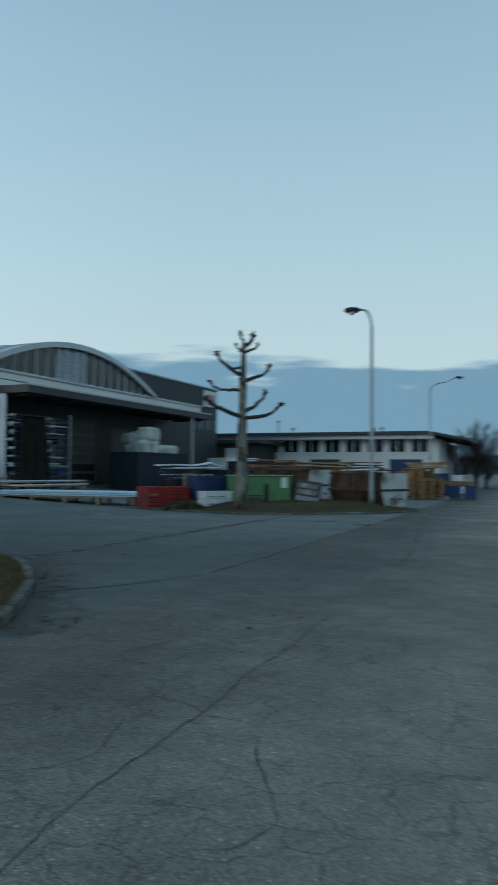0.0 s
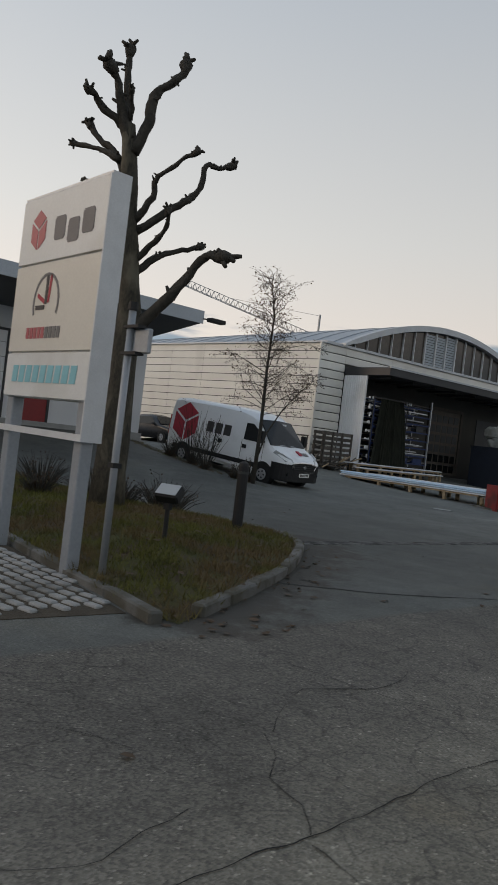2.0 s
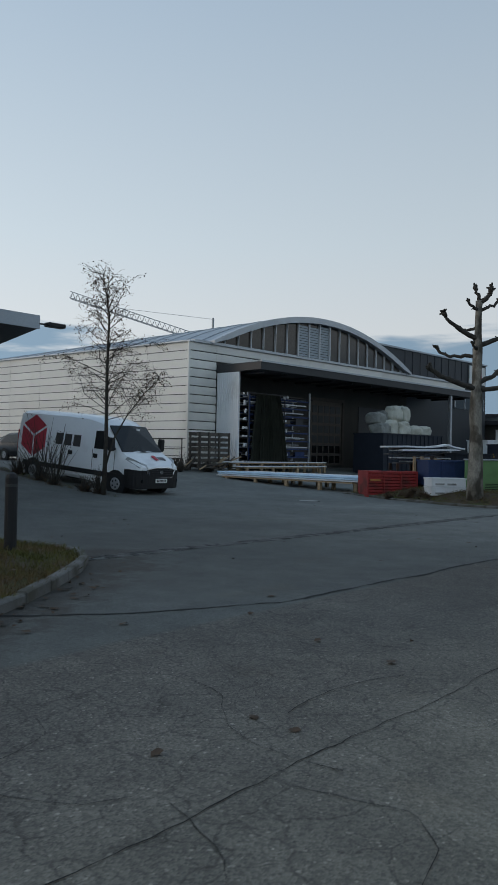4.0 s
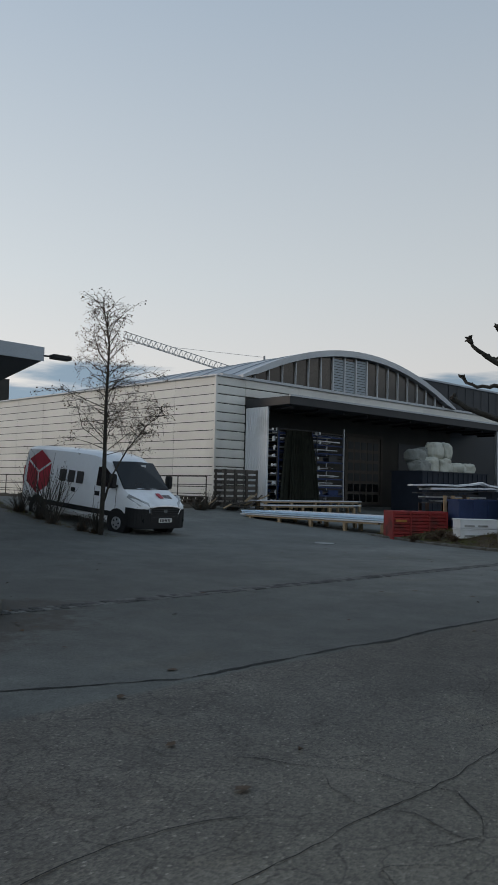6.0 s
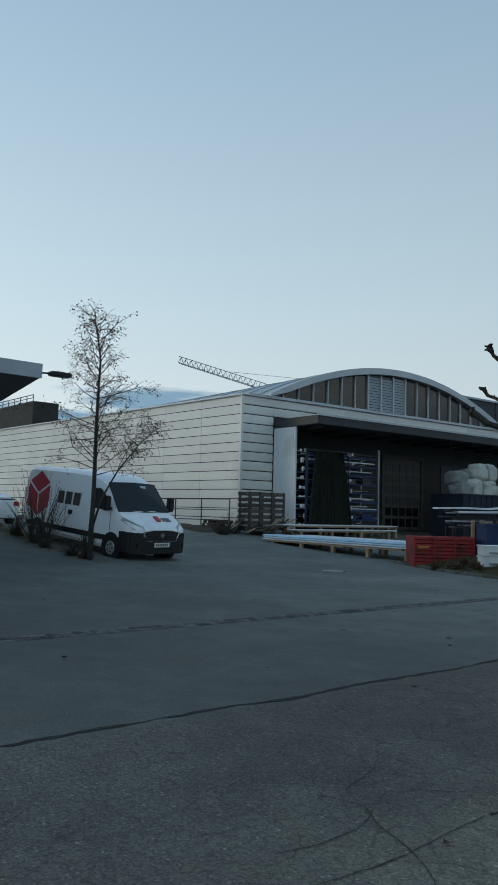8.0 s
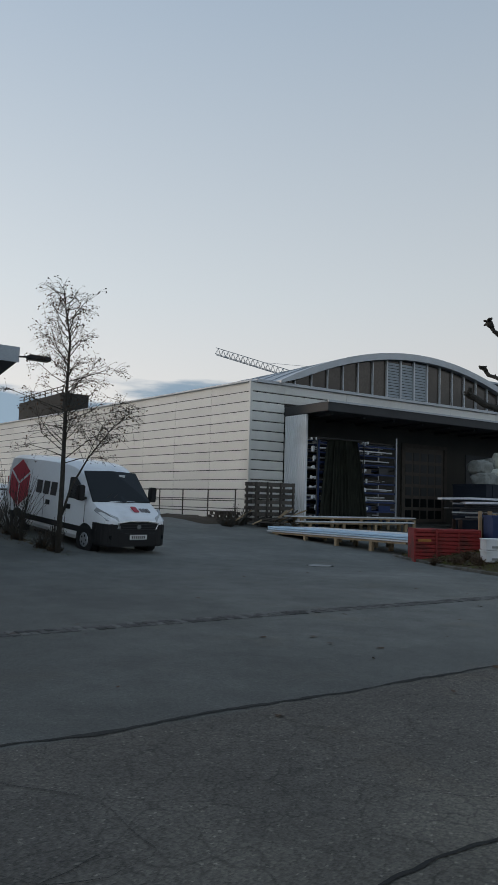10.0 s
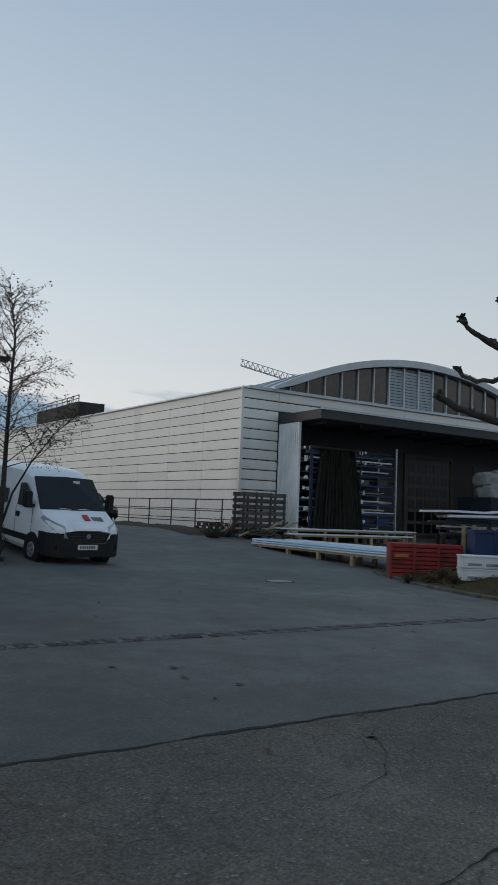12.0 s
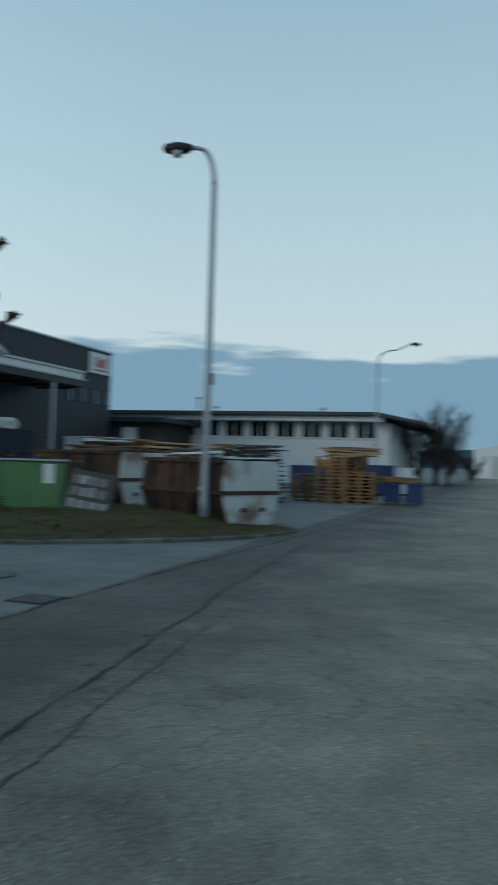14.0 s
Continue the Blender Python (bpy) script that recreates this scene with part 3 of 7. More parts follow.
bx(bm, -0.14, 0.0, -0.05, 0.09, FLOOR, EAVE)
bevel(bm, 0.01)
part("corner_trim", bm, "cladding", hall)
bm = bmesh.new()
prism(bm, [(0.06, -0.06), (-45, side_y(-45) - 0.06), (-45, side_y(-45) + 0.3), (0.06, 0.3)], EAVE - 0.02, EAVE + 0.05, "z")
part("eave_flashing", bm, "white_sheet", hall, "white metal eave flashing")
bm = bmesh.new()
bx(bm, -0.3, 0.08, 0.3, 30.2, EAVE - 0.02, EAVE + 0.12)
part("sill_flashing", bm, "rim", hall)
bm = bmesh.new()
prism(bm, [(-0.02, 0.0), (-45, side_y(-45)), (-45, side_y(-45) + 0.3), (-0.02, 0.3)], 0.2, FLOOR + 0.01, "z")
part("plinth", bm, "concrete", hall)

# vaulted roof, rim, glazing
N_ARC = 36
ys = [ARC_Y0 + (ARC_Y1 - ARC_Y0) * i / N_ARC for i in range(N_ARC + 1)]
bm = bmesh.new()
top = [(0.0, EAVE + 0.05)] + [(y, arc_z(y)) for y in ys]
for a, b in zip(top, top[1:]):
    q = [bm.verts.new(p) for p in ((-0.1, a[0], a[1]), (-0.1, b[0], b[1]), (-45, b[0], b[1]), (-45, a[0], a[1]))]
    bm.faces.new(q)
q = [bm.verts.new(p) for p in ((-0.1, 0.0, EAVE + 0.05), (-45, 0.0, EAVE + 0.05), (-45, side_y(-45), EAVE + 0.05))]
bm.faces.new(q)
bmesh.ops.remove_doubles(bm, verts=bm.verts[:], dist=0.001)
part("roof", bm, "roof_metal", hall, "blue-grey vaulted metal roof", smooth=False)
for k in range(22):
    x = -1.2 - 2.0 * k
    bm = bmesh.new()
    outline = [(a[0], a[1] + 0.05) for a in top[1:]] + [(a[0], a[1] - 0.01) for a in reversed(top[1:])]
    prism(bm, outline, x - 0.05, x, "x")
    part("seam", bm, "roof_metal", hall)
bm = bmesh.new()
for (ya, yb) in zip(ys, ys[1:]):
    ta, tb = (0.03 + 0.27 * min(1, (arc_z(q) - EAVE) / 0.7) for q in (ya, yb))
    quad = [(ya, arc_z(ya) - ta), (yb, arc_z(yb) - tb), (yb, arc_z(yb) + 0.06), (ya, arc_z(ya) + 0.06)]
    prism(bm, quad, -0.15, 0.3, "x")
part("arch_rim", bm, "rim", hall, "pale metal rim of the arched gable")
N_PANE = 19
pw = (ARC_Y1 - ARC_Y0) / N_PANE
for i in range(N_PANE):
    y0, y1 = ARC_Y0 + i * pw, ARC_Y0 + (i + 1) * pw
    louvred = i in (7, 8, 9)
    z0, z1 = max(EAVE + 0.16, arc_z(y0) - 0.34), max(EAVE + 0.16, arc_z(y1) - 0.34)
    bm = bmesh.new()
    prism(bm, [(y0 + 0.03, EAVE + 0.1), (y1 - 0.03, EAVE + 0.1), (y1 - 0.03, z1), (y0 + 0.03, z0)], -0.1, -0.06, "x")
    part("pane", bm, "glass_brown", hall)
    if louvred:
        zt = min(z0, z1)
        nl = int((zt - EAVE - 0.15) / 0.16)
        for j in range(nl):
            bm = bmesh.new()
            bx(bm, -0.045, -0.02, y0 + 0.07, y1 - 0.07, 0, 0.125, Matrix.Translation((0, 0, EAVE + 0.16 + j * 0.16)) @ pose(0, 0, 0, 0, 8, 0))
            part("slat", bm, "louvre", hall)
    if i:
        bm = bmesh.new()
        w = 0.045 if 7 <= i <= 10 else 0.024
        bx(bm, -0.08, 0.06, y0 - w, y0 + w, EAVE + 0.1, z0 + 0.03)
        part("mullion", bm, "mullion", hall)

# canopy, end panel, post
CAN_Y0, CAN_Y1, CAN_X = 2.02, 25.2, 3.35
bm = bmesh.new()
bx(bm, 0.02, CAN_X, CAN_Y0, CAN_Y1, 5.92, 6.36)
bevel(bm, 0.02)
canopy = part("canopy", bm, "anthracite", hall, "dark sheet-metal canopy along the front")
bm = bmesh.new()
bx(bm, CAN_X - 0.02, CAN_X + 0.05, CAN_Y0 - 0.04, CAN_Y1 + 0.04, 6.33, 6.42)
part("drip_edge", bm, "rim", canopy)
for k in range(12):
    bm = bmesh.new()
    bx(bm, 0.05, CAN_X - 0.5, CAN_Y0 + 0.6 + k * 2.0, CAN_Y0 + 0.72 + k * 2.0, 5.80, 5.915)
    part("beam", bm, "anthracite", canopy)
bm = bmesh.new()
n_rib = 22
out = []
for k in range(n_rib):
    x = 0.02 + 1.7 * k / n_rib
    out += [(x, 2.02 if k % 2 else 2.045), (x + 1.7 / n_rib, 2.02 if k % 2 else 2.045)]
prism(bm, out + [(1.72, 2.14), (0.02, 2.14)], FLOOR - 0.2, 5.9, "z")
part("end_panel", bm, "white_sheet", hall, "white ribbed end panel under the canopy")
bm = bmesh.new()
bx(bm, 3.05, 3.27, 21.9, 22.12, 0.4, 5.92)
bevel(bm, 0.02)
part("post", bm, "steel", hall)

# sectional door with small panes
bm = bmesh.new()
bx(bm, -0.078, -0.04, 10.3, 13.5, FLOOR, 4.95)
door = part("sectional_door", bm, "wood_grey", hall, "dark sectional door with rows of small panes")
for r in range(6):
    for c_ in range(5):
        bm = bmesh.new()
        y0 = 10.45 + c_ * 0.6
        z0 = 1.0 + r * 0.64
        bx(bm, -0.05, -0.02, y0, y0 + 0.46, z0, z0 + 0.46)
        part("pane", bm, "glass_dark" if (r in (0, 1)) else "anthracite", door)
for y0 in (10.1, 13.5):
    bm = bmesh.new()
    bx(bm, -0.07, 0.04, y0, y0 + 0.2, FLOOR, 5.1)
    part("jamb", bm, "wood_grey", door)
bm = bmesh.new()
bx(bm, -0.07, 0.05, 10.1, 13.7, 4.95, 5.15)
part("lintel", bm, "wood_grey", door)
# second door and a window further along
bm = bmesh.new()
bx(bm, -0.078, -0.03, 15.4, 18.4, FLOOR, 4.8)
part("rolling_door", bm, "anthracite", hall)

# dark annex behind the arch
annex = thing("dark_annex", HALL, "dark grey sheet-clad annex building with flat roof", "building")
bm = bmesh.new()
bx(bm, -22, -0.4, 17.6, 34.4, 0.2, 9.4)
part("wall", bm, "annex", annex)
bm = bmesh.new()
bx(bm, -22.1, -0.3, 17.5, 34.5, 9.4, 9.52)
part("parapet_cap", bm, "roof_metal", annex)
for k in range(12):
    bm = bmesh.new()
    bx(bm, -0.4, -0.37, 21.6 + k * 1.07, 21.63 + k * 1.07, 6.4, 9.4)
    part("seam", bm, "anthracite", annex)
bm = bmesh.new()
bx(bm, -0.42, -0.34, 29.0, 34.0, 5.5, 6.5)
part("window", bm, "glass_dark", annex, "dark window strip")
for k in range(4):
    bm = bmesh.new()
    bx(bm, -0.36, -0.3, 29.0 + k * 1.65, 29.06 + k * 1.65, 5.5, 6.5)
    part("window_frame", bm, "mullion", annex)
sign = thing("annex_sign", HALL @ pose(-0.36, 31.3, 7.7), "white sign panel with red bars on the dark annex", "sign")
bm = bmesh.new()
bx(bm, 0, 0.1, 0, 2.75, 0, 1.5)
bevel(bm, 0.01)
part("panel", bm, "sign_white", sign)
for k in range(3):
    bm = bmesh.new()
    bx(bm, 0.1, 0.115, 0.75 + k * 0.5, 1.1 + k * 0.5, 0.45, 1.2 - 0.15 * (k % 2))
    part("bar", bm, "logo_red", sign)
bm = bmesh.new()
bx(bm, 0.1, 0.115, 0.5, 2.3, 0.2, 0.32)
part("bar", bm, "logo_red", sign)

# fence before the side wall
fence = thing("railing", pose(-29.6, 29.9, 0), "rusty steel pipe railing beside the hall", "fence")
for k in range(-1, 11):
    x = -k * 2.0
    bm = bmesh.new()
    tube(bm, [(x, 0.075 * x, 0.8), (x, 0.075 * x, 2.2)], 0.03, 6)
    part("post", bm, "wood_grey", fence)
for z in (2.18, 1.68, 1.2):
    bm = bmesh.new()
    tube(bm, [(2.05, 0.154, z), (-20.2, -1.5, z)], 0.022, 6)
    part("rail", bm, "wood_grey", fence)

# dark planted bank at the foot of the side wall
bm = bmesh.new()
rows = []
for i in range(46):
    x = -27.6 - 0.5 * i
    w = 0.085 * (x + 29)
    rows.append([bm.verts.new((x, 28.4 + w * 0.9 + 0.35 * j, gz(x, 28.4 + 0.35 * j) - 0.06 + (0.0 if j in (0, 7) or i in (0, 45) else 0.12 + 0.06 * math.sin(j * 0.6) + 0.16 * noise.noise((x * 1.3, j * 0.5, 4))))) for j in range(8)])
for a, b in zip(rows, rows[1:]):
    for j in range(7):
        bm.faces.new((a[j], a[j + 1], b[j + 1], b[j]))
tagged(part("planted_bank", bm, "soil", None, smooth=True), "dark earth bank along the railing", "bank", kind="structure")

# office building with a deep cantilevered roof
office = thing("flat_roofed_building", pose(0, 0, 0), "pale warehouse with a deep flat roof overhang", "building")
bm = bmesh.new()
bx(bm, -50, -25, -30, 17.9, 0.6, 5.3)
part("wall", bm, "white_wall", office)
bm = bmesh.new()
prism(bm, [(-21.9, 5.56), (-21.9, 5.98), (-50.5, 6.2), (-50.5, 5.13), (-25.0, 5.13)], -30.5, 17.98, "y")
roof = part("roof", bm, "anthracite", office, "dark soffit of the wedge-shaped roof")
bm = bmesh.new()
bx(bm, -21.9, -21.84, -30.5, 18.02, 5.55, 6.0)
part("fascia", bm, "roof_metal", roof, "pale blue-grey metal fascia")
bm = bmesh.new()
bx(bm, -50, -21.9, 17.98, 18.03, 5.58, 6.0)
part("fascia", bm, "roof_metal", roof)
bm = bmesh.new()
bx(bm, -25.0, -24.85, -30, 17.95, 0.9, 1.36)
part("plinth", bm, "concrete", office)
for y0, y1, z1, mt in ((13.0, 13.9, 3.55, "car_red"), (9.2, 12.2, 4.3, "white_sheet"), (5.0, 8.0, 4.3, "white_sheet"), (-1, 2.5, 4.3, "white_sheet")):
    bm = bmesh.new()
    bx(bm, -25.0, -24.93, y0, y1, 1.36, z1)
    d = part("door", bm, mt, office, "red steel door" if mt == "car_red" else "pale sectional gate")
    bm = bmesh.new()
    for a, b, c_, e in ((y0 - 0.09, y0, 1.36, z1 + 0.09), (y1, y1 + 0.09, 1.36, z1 + 0.09), (y0, y1, z1, z1 + 0.09)):
        bx(bm, -25.0, -24.9, a, b, c_, e)
    part("frame", bm, "anthracite", d)
    if mt == "car_red":
        bm = bmesh.new()
        bx(bm, -24.93, -24.92, y0 + 0.25, y0 + 0.6, 2.6, 3.0)
        part("notice", bm, "sign_white", d)
        bm = bmesh.new()
        bx(bm, -24.93, -24.89, y0 + 0.75, y0 + 0.82, 2.35, 2.42)
        part("handle", bm, "steel", d)
    else:
        for k in range(5):
            bm = bmesh.new()
            bx(bm, -24.93, -24.92, y0, y1, 1.9 + 0.5 * k, 1.92 + 0.5 * k)
            part("joint", bm, "concrete", d)
bm = bmesh.new()
bx(bm, -25.0, -24.97, 13.2, 13.6, 4.0, 4.4)
part("number_bar", bm, "print_dark", office)
bm = bmesh.new()
bx(bm, -25.0, -24.96, 14.6, 17.2, 4.85, 4.95)
part("strip", bm, "anthracite", office)
flood = thing("floodlight", pose(-21.85, 18.0, 5.72), "black floodlight on an arm at the roof edge", "lamp")
bm = bmesh.new()
tube(bm, [(0, 0, 0), (0, 0.3, 0.02)], 0.03, 6)
part("arm", bm, "plastic", flood)
bm = bmesh.new()
bx(bm, -0.16, 0.16, 0.28, 0.95, -0.05, 0.09)
bevel(bm, 0.02)
part("housing", bm, "plastic", flood)

# long low workshop far down the yard
shop = thing("workshop", pose(0, 75, 0), "long white workshop with a dark projecting roof", "building")
bm = bmesh.new()
bx(bm, -60, -8.2, 0, 22, 0, 5.0)
part("wall", bm, "white_wall", shop)
bm = bmesh.new()
prism(bm, [(-62, 5.45), (-9, 5.45), (-5.2, 4.75), (-5.2, 4.95), (-9, 5.72), (-62, 5.72)], -1.6, 23, "y")
part("roof", bm, "anthracite", shop, "dark flat roof edge")
bm = bmesh.new()
bx(bm, -60, -8.6, -1.1, 0.2, 5.0, 5.44)
part("soffit_band", bm, "rim", shop)
for k in range(22):
    x = -57 + k * 2.2
    bm = bmesh.new()
    bx(bm, x, x + 1.5, -0.06, 0.06, 3.75, 4.95)
    w = part("window", bm, "glass_dark", shop)
    bm = bmesh.new()
    bx(bm, x + 0.7, x + 0.78, -0.1, -0.02, 3.75, 4.95)
    bx(bm, x - 0.06, x + 1.56, -0.12, -0.02, 3.66, 3.75)
    part("frame", bm, "mullion", w)
for k in range(6):
    x = -54 + k * 8.2
    bm = bmesh.new()
    bx(bm, x, x + 3.2, -0.05, 0.05, 0.1, 3.0)
    part("gate", bm, "blue" if k % 2 else "anthracite", shop)
for x, h in ((-26, 1.5), (-24.3, 0.7), (-14.5, 0.6)):
    bm = bmesh.new()
    tube(bm, [(x, 4, 5.7), (x, 4, 5.7 + h)], 0.12, 8)
    tube(bm, [(x, 4, 5.7 + h), (x, 4, 5.85 + h)], 0.3, 8)
    part("roof_vent", bm, "steel", shop)
low = thing("low_shed", pose(-33, 60, 0), "low dark shed between the annex and the workshop", "building")
bm = bmesh.new()
bx(bm, -20, 8, 8, 15, 0, 4.4)
part("wall", bm, "dark_wall", low)
bm = bmesh.new()
bx(bm, -21, 9, 7.2, 15.5, 4.4, 4.75)
part("roof", bm, "anthracite", low)
for k in range(5):
    bm = bmesh.new()
    bx(bm, -4 + k * 2.3, -2.8 + k * 2.3, 7.94, 8.02, 3.0, 4.0)
    part("window", bm, "glass_dark" if k % 2 else "white_sheet", low)
far = thing("white_hall", pose(-1, 150, 0), "distant white hall with a shallow gable", "building")
bm = bmesh.new()
prism(bm, [(-3, 0), (32, 0), (32, 5), (14, 8), (-3, 5)], 0, 40, "y")
part("wall", bm, "white_wall", far)
for k in range(5):
    bm = bmesh.new()
    bx(bm, k * 6, k * 6 + 3.6, -0.06, 0.02, 0.1, 3.8)
    part("gate", bm, "steel", far)
# flat ridge of hills, its haze painted in by the blue material
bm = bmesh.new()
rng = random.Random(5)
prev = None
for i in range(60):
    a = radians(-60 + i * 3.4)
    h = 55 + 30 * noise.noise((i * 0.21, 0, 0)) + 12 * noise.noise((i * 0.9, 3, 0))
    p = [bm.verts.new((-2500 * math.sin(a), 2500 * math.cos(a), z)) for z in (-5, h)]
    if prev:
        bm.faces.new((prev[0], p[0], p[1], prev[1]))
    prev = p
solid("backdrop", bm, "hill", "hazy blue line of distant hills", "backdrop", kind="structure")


# kerbed islands
def along(pts, step):
    """Points at even steps along a polyline, with their headings."""
    pts = [Vector(p) for p in pts]
    out, carry = [], 0.0
    for a, b in zip(pts, pts[1:]):
        d = b - a
        s = carry
        while s < d.length:
            out.append((a + d * (s / d.length), math.atan2(d.y, d.x)))
            s += step
        carry = s - d.length
    return out


def spline(pts, n=8):
    """A smooth curve through plan points."""
    p = [Vector((a, b, 0)) for a, b in pts]
    p = [2 * p[0] - p[1]] + p + [2 * p[-1] - p[-2]]
    out = []
    for i in range(1, len(p) - 2):
        for k in range(n):
            t = k / n
            out.append(0.5 * (2 * p[i] + (p[i + 1] - p[i - 1]) * t + (2 * p[i - 1] - 5 * p[i] + 4 * p[i + 1] - p[i + 2]) * t * t + (3 * p[i] - p[i - 1] - 3 * p[i + 1] + p[i + 2]) * t ** 3))
    return out + [p[-2]]


def inside(x, y, poly):
    hit = False
    for a, b in zip(poly, poly[1:] + poly[:1]):
        if (a[1] > y) != (b[1] > y) and x < (b[0] - a[0]) * (y - a[1]) / (b[1] - a[1]) + a[0]:
            hit = not hit
    return hit


def edge_distance(x, y, poly):
    best = 9e9
    p = Vector((x, y))
    for a, b in zip(poly, poly[1:] + poly[:1]):
        a, b = Vector(a[:2]), Vector(b[:2])
        d = b - a
        t = max(0, min(1, (p - a).dot(d) / max(d.length_squared, 1e-9)))
        best = min(best, (a + d * t - p).length)
    return best


def grass_island(name, poly, rise, label, blades, seed, material="grass", rim=0.07, tip=None):
    """A mound inside an outline, with tufts of separate blades on it."""
    rng = random.Random(seed)
    xs, ys_ = [p[0] for p in poly], [p[1] for p in poly]

    def top(x, y):
        low = smooth01((math.hypot(x - tip[0], y - tip[1]) - 0.1) / 0.6) if tip else 1.0
        return gz(x, y) + 0.004 + (rim - 0.004) * low + rise * smooth01(edge_distance(x, y, poly) / 1.6) + 0.03 * low * noise.noise((x * 1.3, y * 1.3, seed))
    bm = bmesh.new()
    ring = [bm.verts.new((x, y, gz(x, y) + 0.06)) for x, y in ((p[0], p[1]) for p in poly)]
    bm.faces.new(ring)
    bmesh.ops.triangulate(bm, faces=bm.faces[:])
    for _ in range(4):
        long_edges = [e for e in bm.edges if e.calc_length() > 0.5]
        if not long_edges:
            break
        bmesh.ops.subdivide_edges(bm, edges=long_edges, cuts=1)
        bmesh.ops.triangulate(bm, faces=[f for f in bm.faces if len(f.verts) > 3])
    for v in bm.verts:
        v.co.z = top(v.co.x, v.co.y)
    solid(name, bm, material, label, "grass", smooth=True, kind="structure")
    vs, fs = [], []
    while len(fs) < blades:
        x, y = rng.uniform(min(xs), max(xs)), rng.uniform(min(ys_), max(ys_))
        if not inside(x, y, poly):
            continue
        z = top(x, y)
        for _ in range(5):
            a, h, w = rng.uniform(0, 6.28), rng.uniform(0.04, 0.11), rng.uniform(0.004, 0.009)
            px, py = x + rng.gauss(0, 0.04), y + rng.gauss(0, 0.04)
            lx, ly = rng.gauss(0, 0.05), rng.gauss(0, 0.05)
            i = len(vs)
            vs += [(px - w * math.cos(a), py - w * math.sin(a), z - 0.01), (px + w * math.cos(a), py + w * math.sin(a), z - 0.01), (px + lx, py + ly, z + h)]
            fs.append((i, i + 1, i + 2))
    me = bpy.data.meshes.new("grass_blades")
    me.from_pydata(vs, [], fs)
    me.materials.append(M["blade"])
    tagged(new("grass_blades", me), "short withered winter grass on the island", "grass", kind="stuff")
    return top


def kerb(pts, label, h=0.12, w=0.13, length=0.95, seed=1, skip_first=0):
    """A row of separate granite kerbstones along a curve."""
    rng = random.Random(seed)
    k = thing("kerb", pose(0, 0, 0), label, "kerb", kind="structure")
    b = bmesh.new()
    bx(b, -length / 2 + 0.003, length / 2 - 0.003, -w / 2, w / 2, -0.1, h)
    bevel(b, 0.018, 1)
    me = mesh_of("kerbstone", b, "granite")
    for p, a in along(pts, length)[skip_first:]:
        rep("kerbstone", me, k, pose(p.x, p.y, gz(p.x, p.y) + rng.uniform(-0.012, 0.012), 0, rng.uniform(-0.8, 0.8), math.degrees(a) + rng.uniform(-1.5, 1.5)))
    return k


right_edge = spline([(-5.02, 5.32), (-5.38, 5.98), (-5.85, 6.85), (-6.7, 8.2), (-7.75, 9.5), (-8.6, 10.25), (-9.5, 10.55), (-10.4, 10.4), (-12.5, 9.9), (-15.5, 9.3), (-18, 9.0)])
left_edge = spline([(-5.55, 5.2), (-6.2, 5.28), (-7.2, 5.38), (-10.2, 5.72), (-14, 6.15), (-18, 6.5)])
kerb(right_edge, "row of worn granite kerbstones round the grass island", length=0.7, seed=1, skip_first=1)
kerb(left_edge, "row of pale granite kerbstones beside turf pavers", h=0.09, seed=2)
poly1 = [(p.x, p.y) for p in right_edge] + [(p.x, p.y) for p in reversed(left_edge)]
isl1 = grass_island("grass_island", poly1, 0.17, "grass island with brown winter lawn", 42000, 3, tip=(-5.15, 5.3))
edge2 = spline([(-16.5, 28.6), (-13.9, 27.3), (-11.4, 26.4), (-9.7, 26.25), (-8.3, 26.7), (-6.5, 28.1), (-5.3, 29.5), (-4.7, 31.0), (-4.6, 32.2), (-5.6, 33.0)])
kerb(edge2, "row of low kerbstones round the storage yard island", h=0.075, seed=4)
poly2 = [(p.x, p.y) for p in edge2] + [(-9, 34.5), (-14, 34.5), (-17, 31)]
isl2 = grass_island("grass_verge", poly2, 0.30, "grassy verge under the pollarded tree with brown grass", 18000, 7)

# planting strip beside the van
strip = [(-27, 16.9), (-22, 17.1), (-18.4, 17.5), (-17.6, 17.9), (-17.8, 18.4), (-22, 18.6), (-27, 18.6)]
isl3 = grass_island("planting_strip", strip, 0.14, "narrow earth strip with withered plants", 1500, 9, "soil", -0.03)


# pollarded trees
def knob(bm, p, r, rng, d):
    """The swollen head of a pollarded limb: a gnarled fist of cut stubs."""
    p = Vector(p)
    ring = [(-1.3, 0.5), (-0.7, 0.72), (-0.1, 0.85), (0.45, 0.72), (0.8, 0.3)]
    bend = Vector((rng.gauss(0, 0.2), rng.gauss(0, 0.2), 0.1)) * r
    tube(bm, [p + d * r * k + bend * (0.5 - abs(k)) for k, _ in ring], [r * q * rng.uniform(0.85, 1.15) for _, q in ring], 8)
    for _ in range(8):
        a = (d * 0.7 + Vector((rng.gauss(0, 0.75), rng.gauss(0, 0.75), rng.gauss(0.45, 0.55)))).normalized()
        s = p + d * r * rng.uniform(-0.5, 0.4)
        e = s + a * r * rng.uniform(1.0, 1.75)
        tube(bm, [s, s.lerp(e, 0.6) + Vector((rng.gauss(0, 0.1), rng.gauss(0, 0.1), 0.05)) * r, e], [r * 0.42, r * 0.30, r * 0.22], 6)


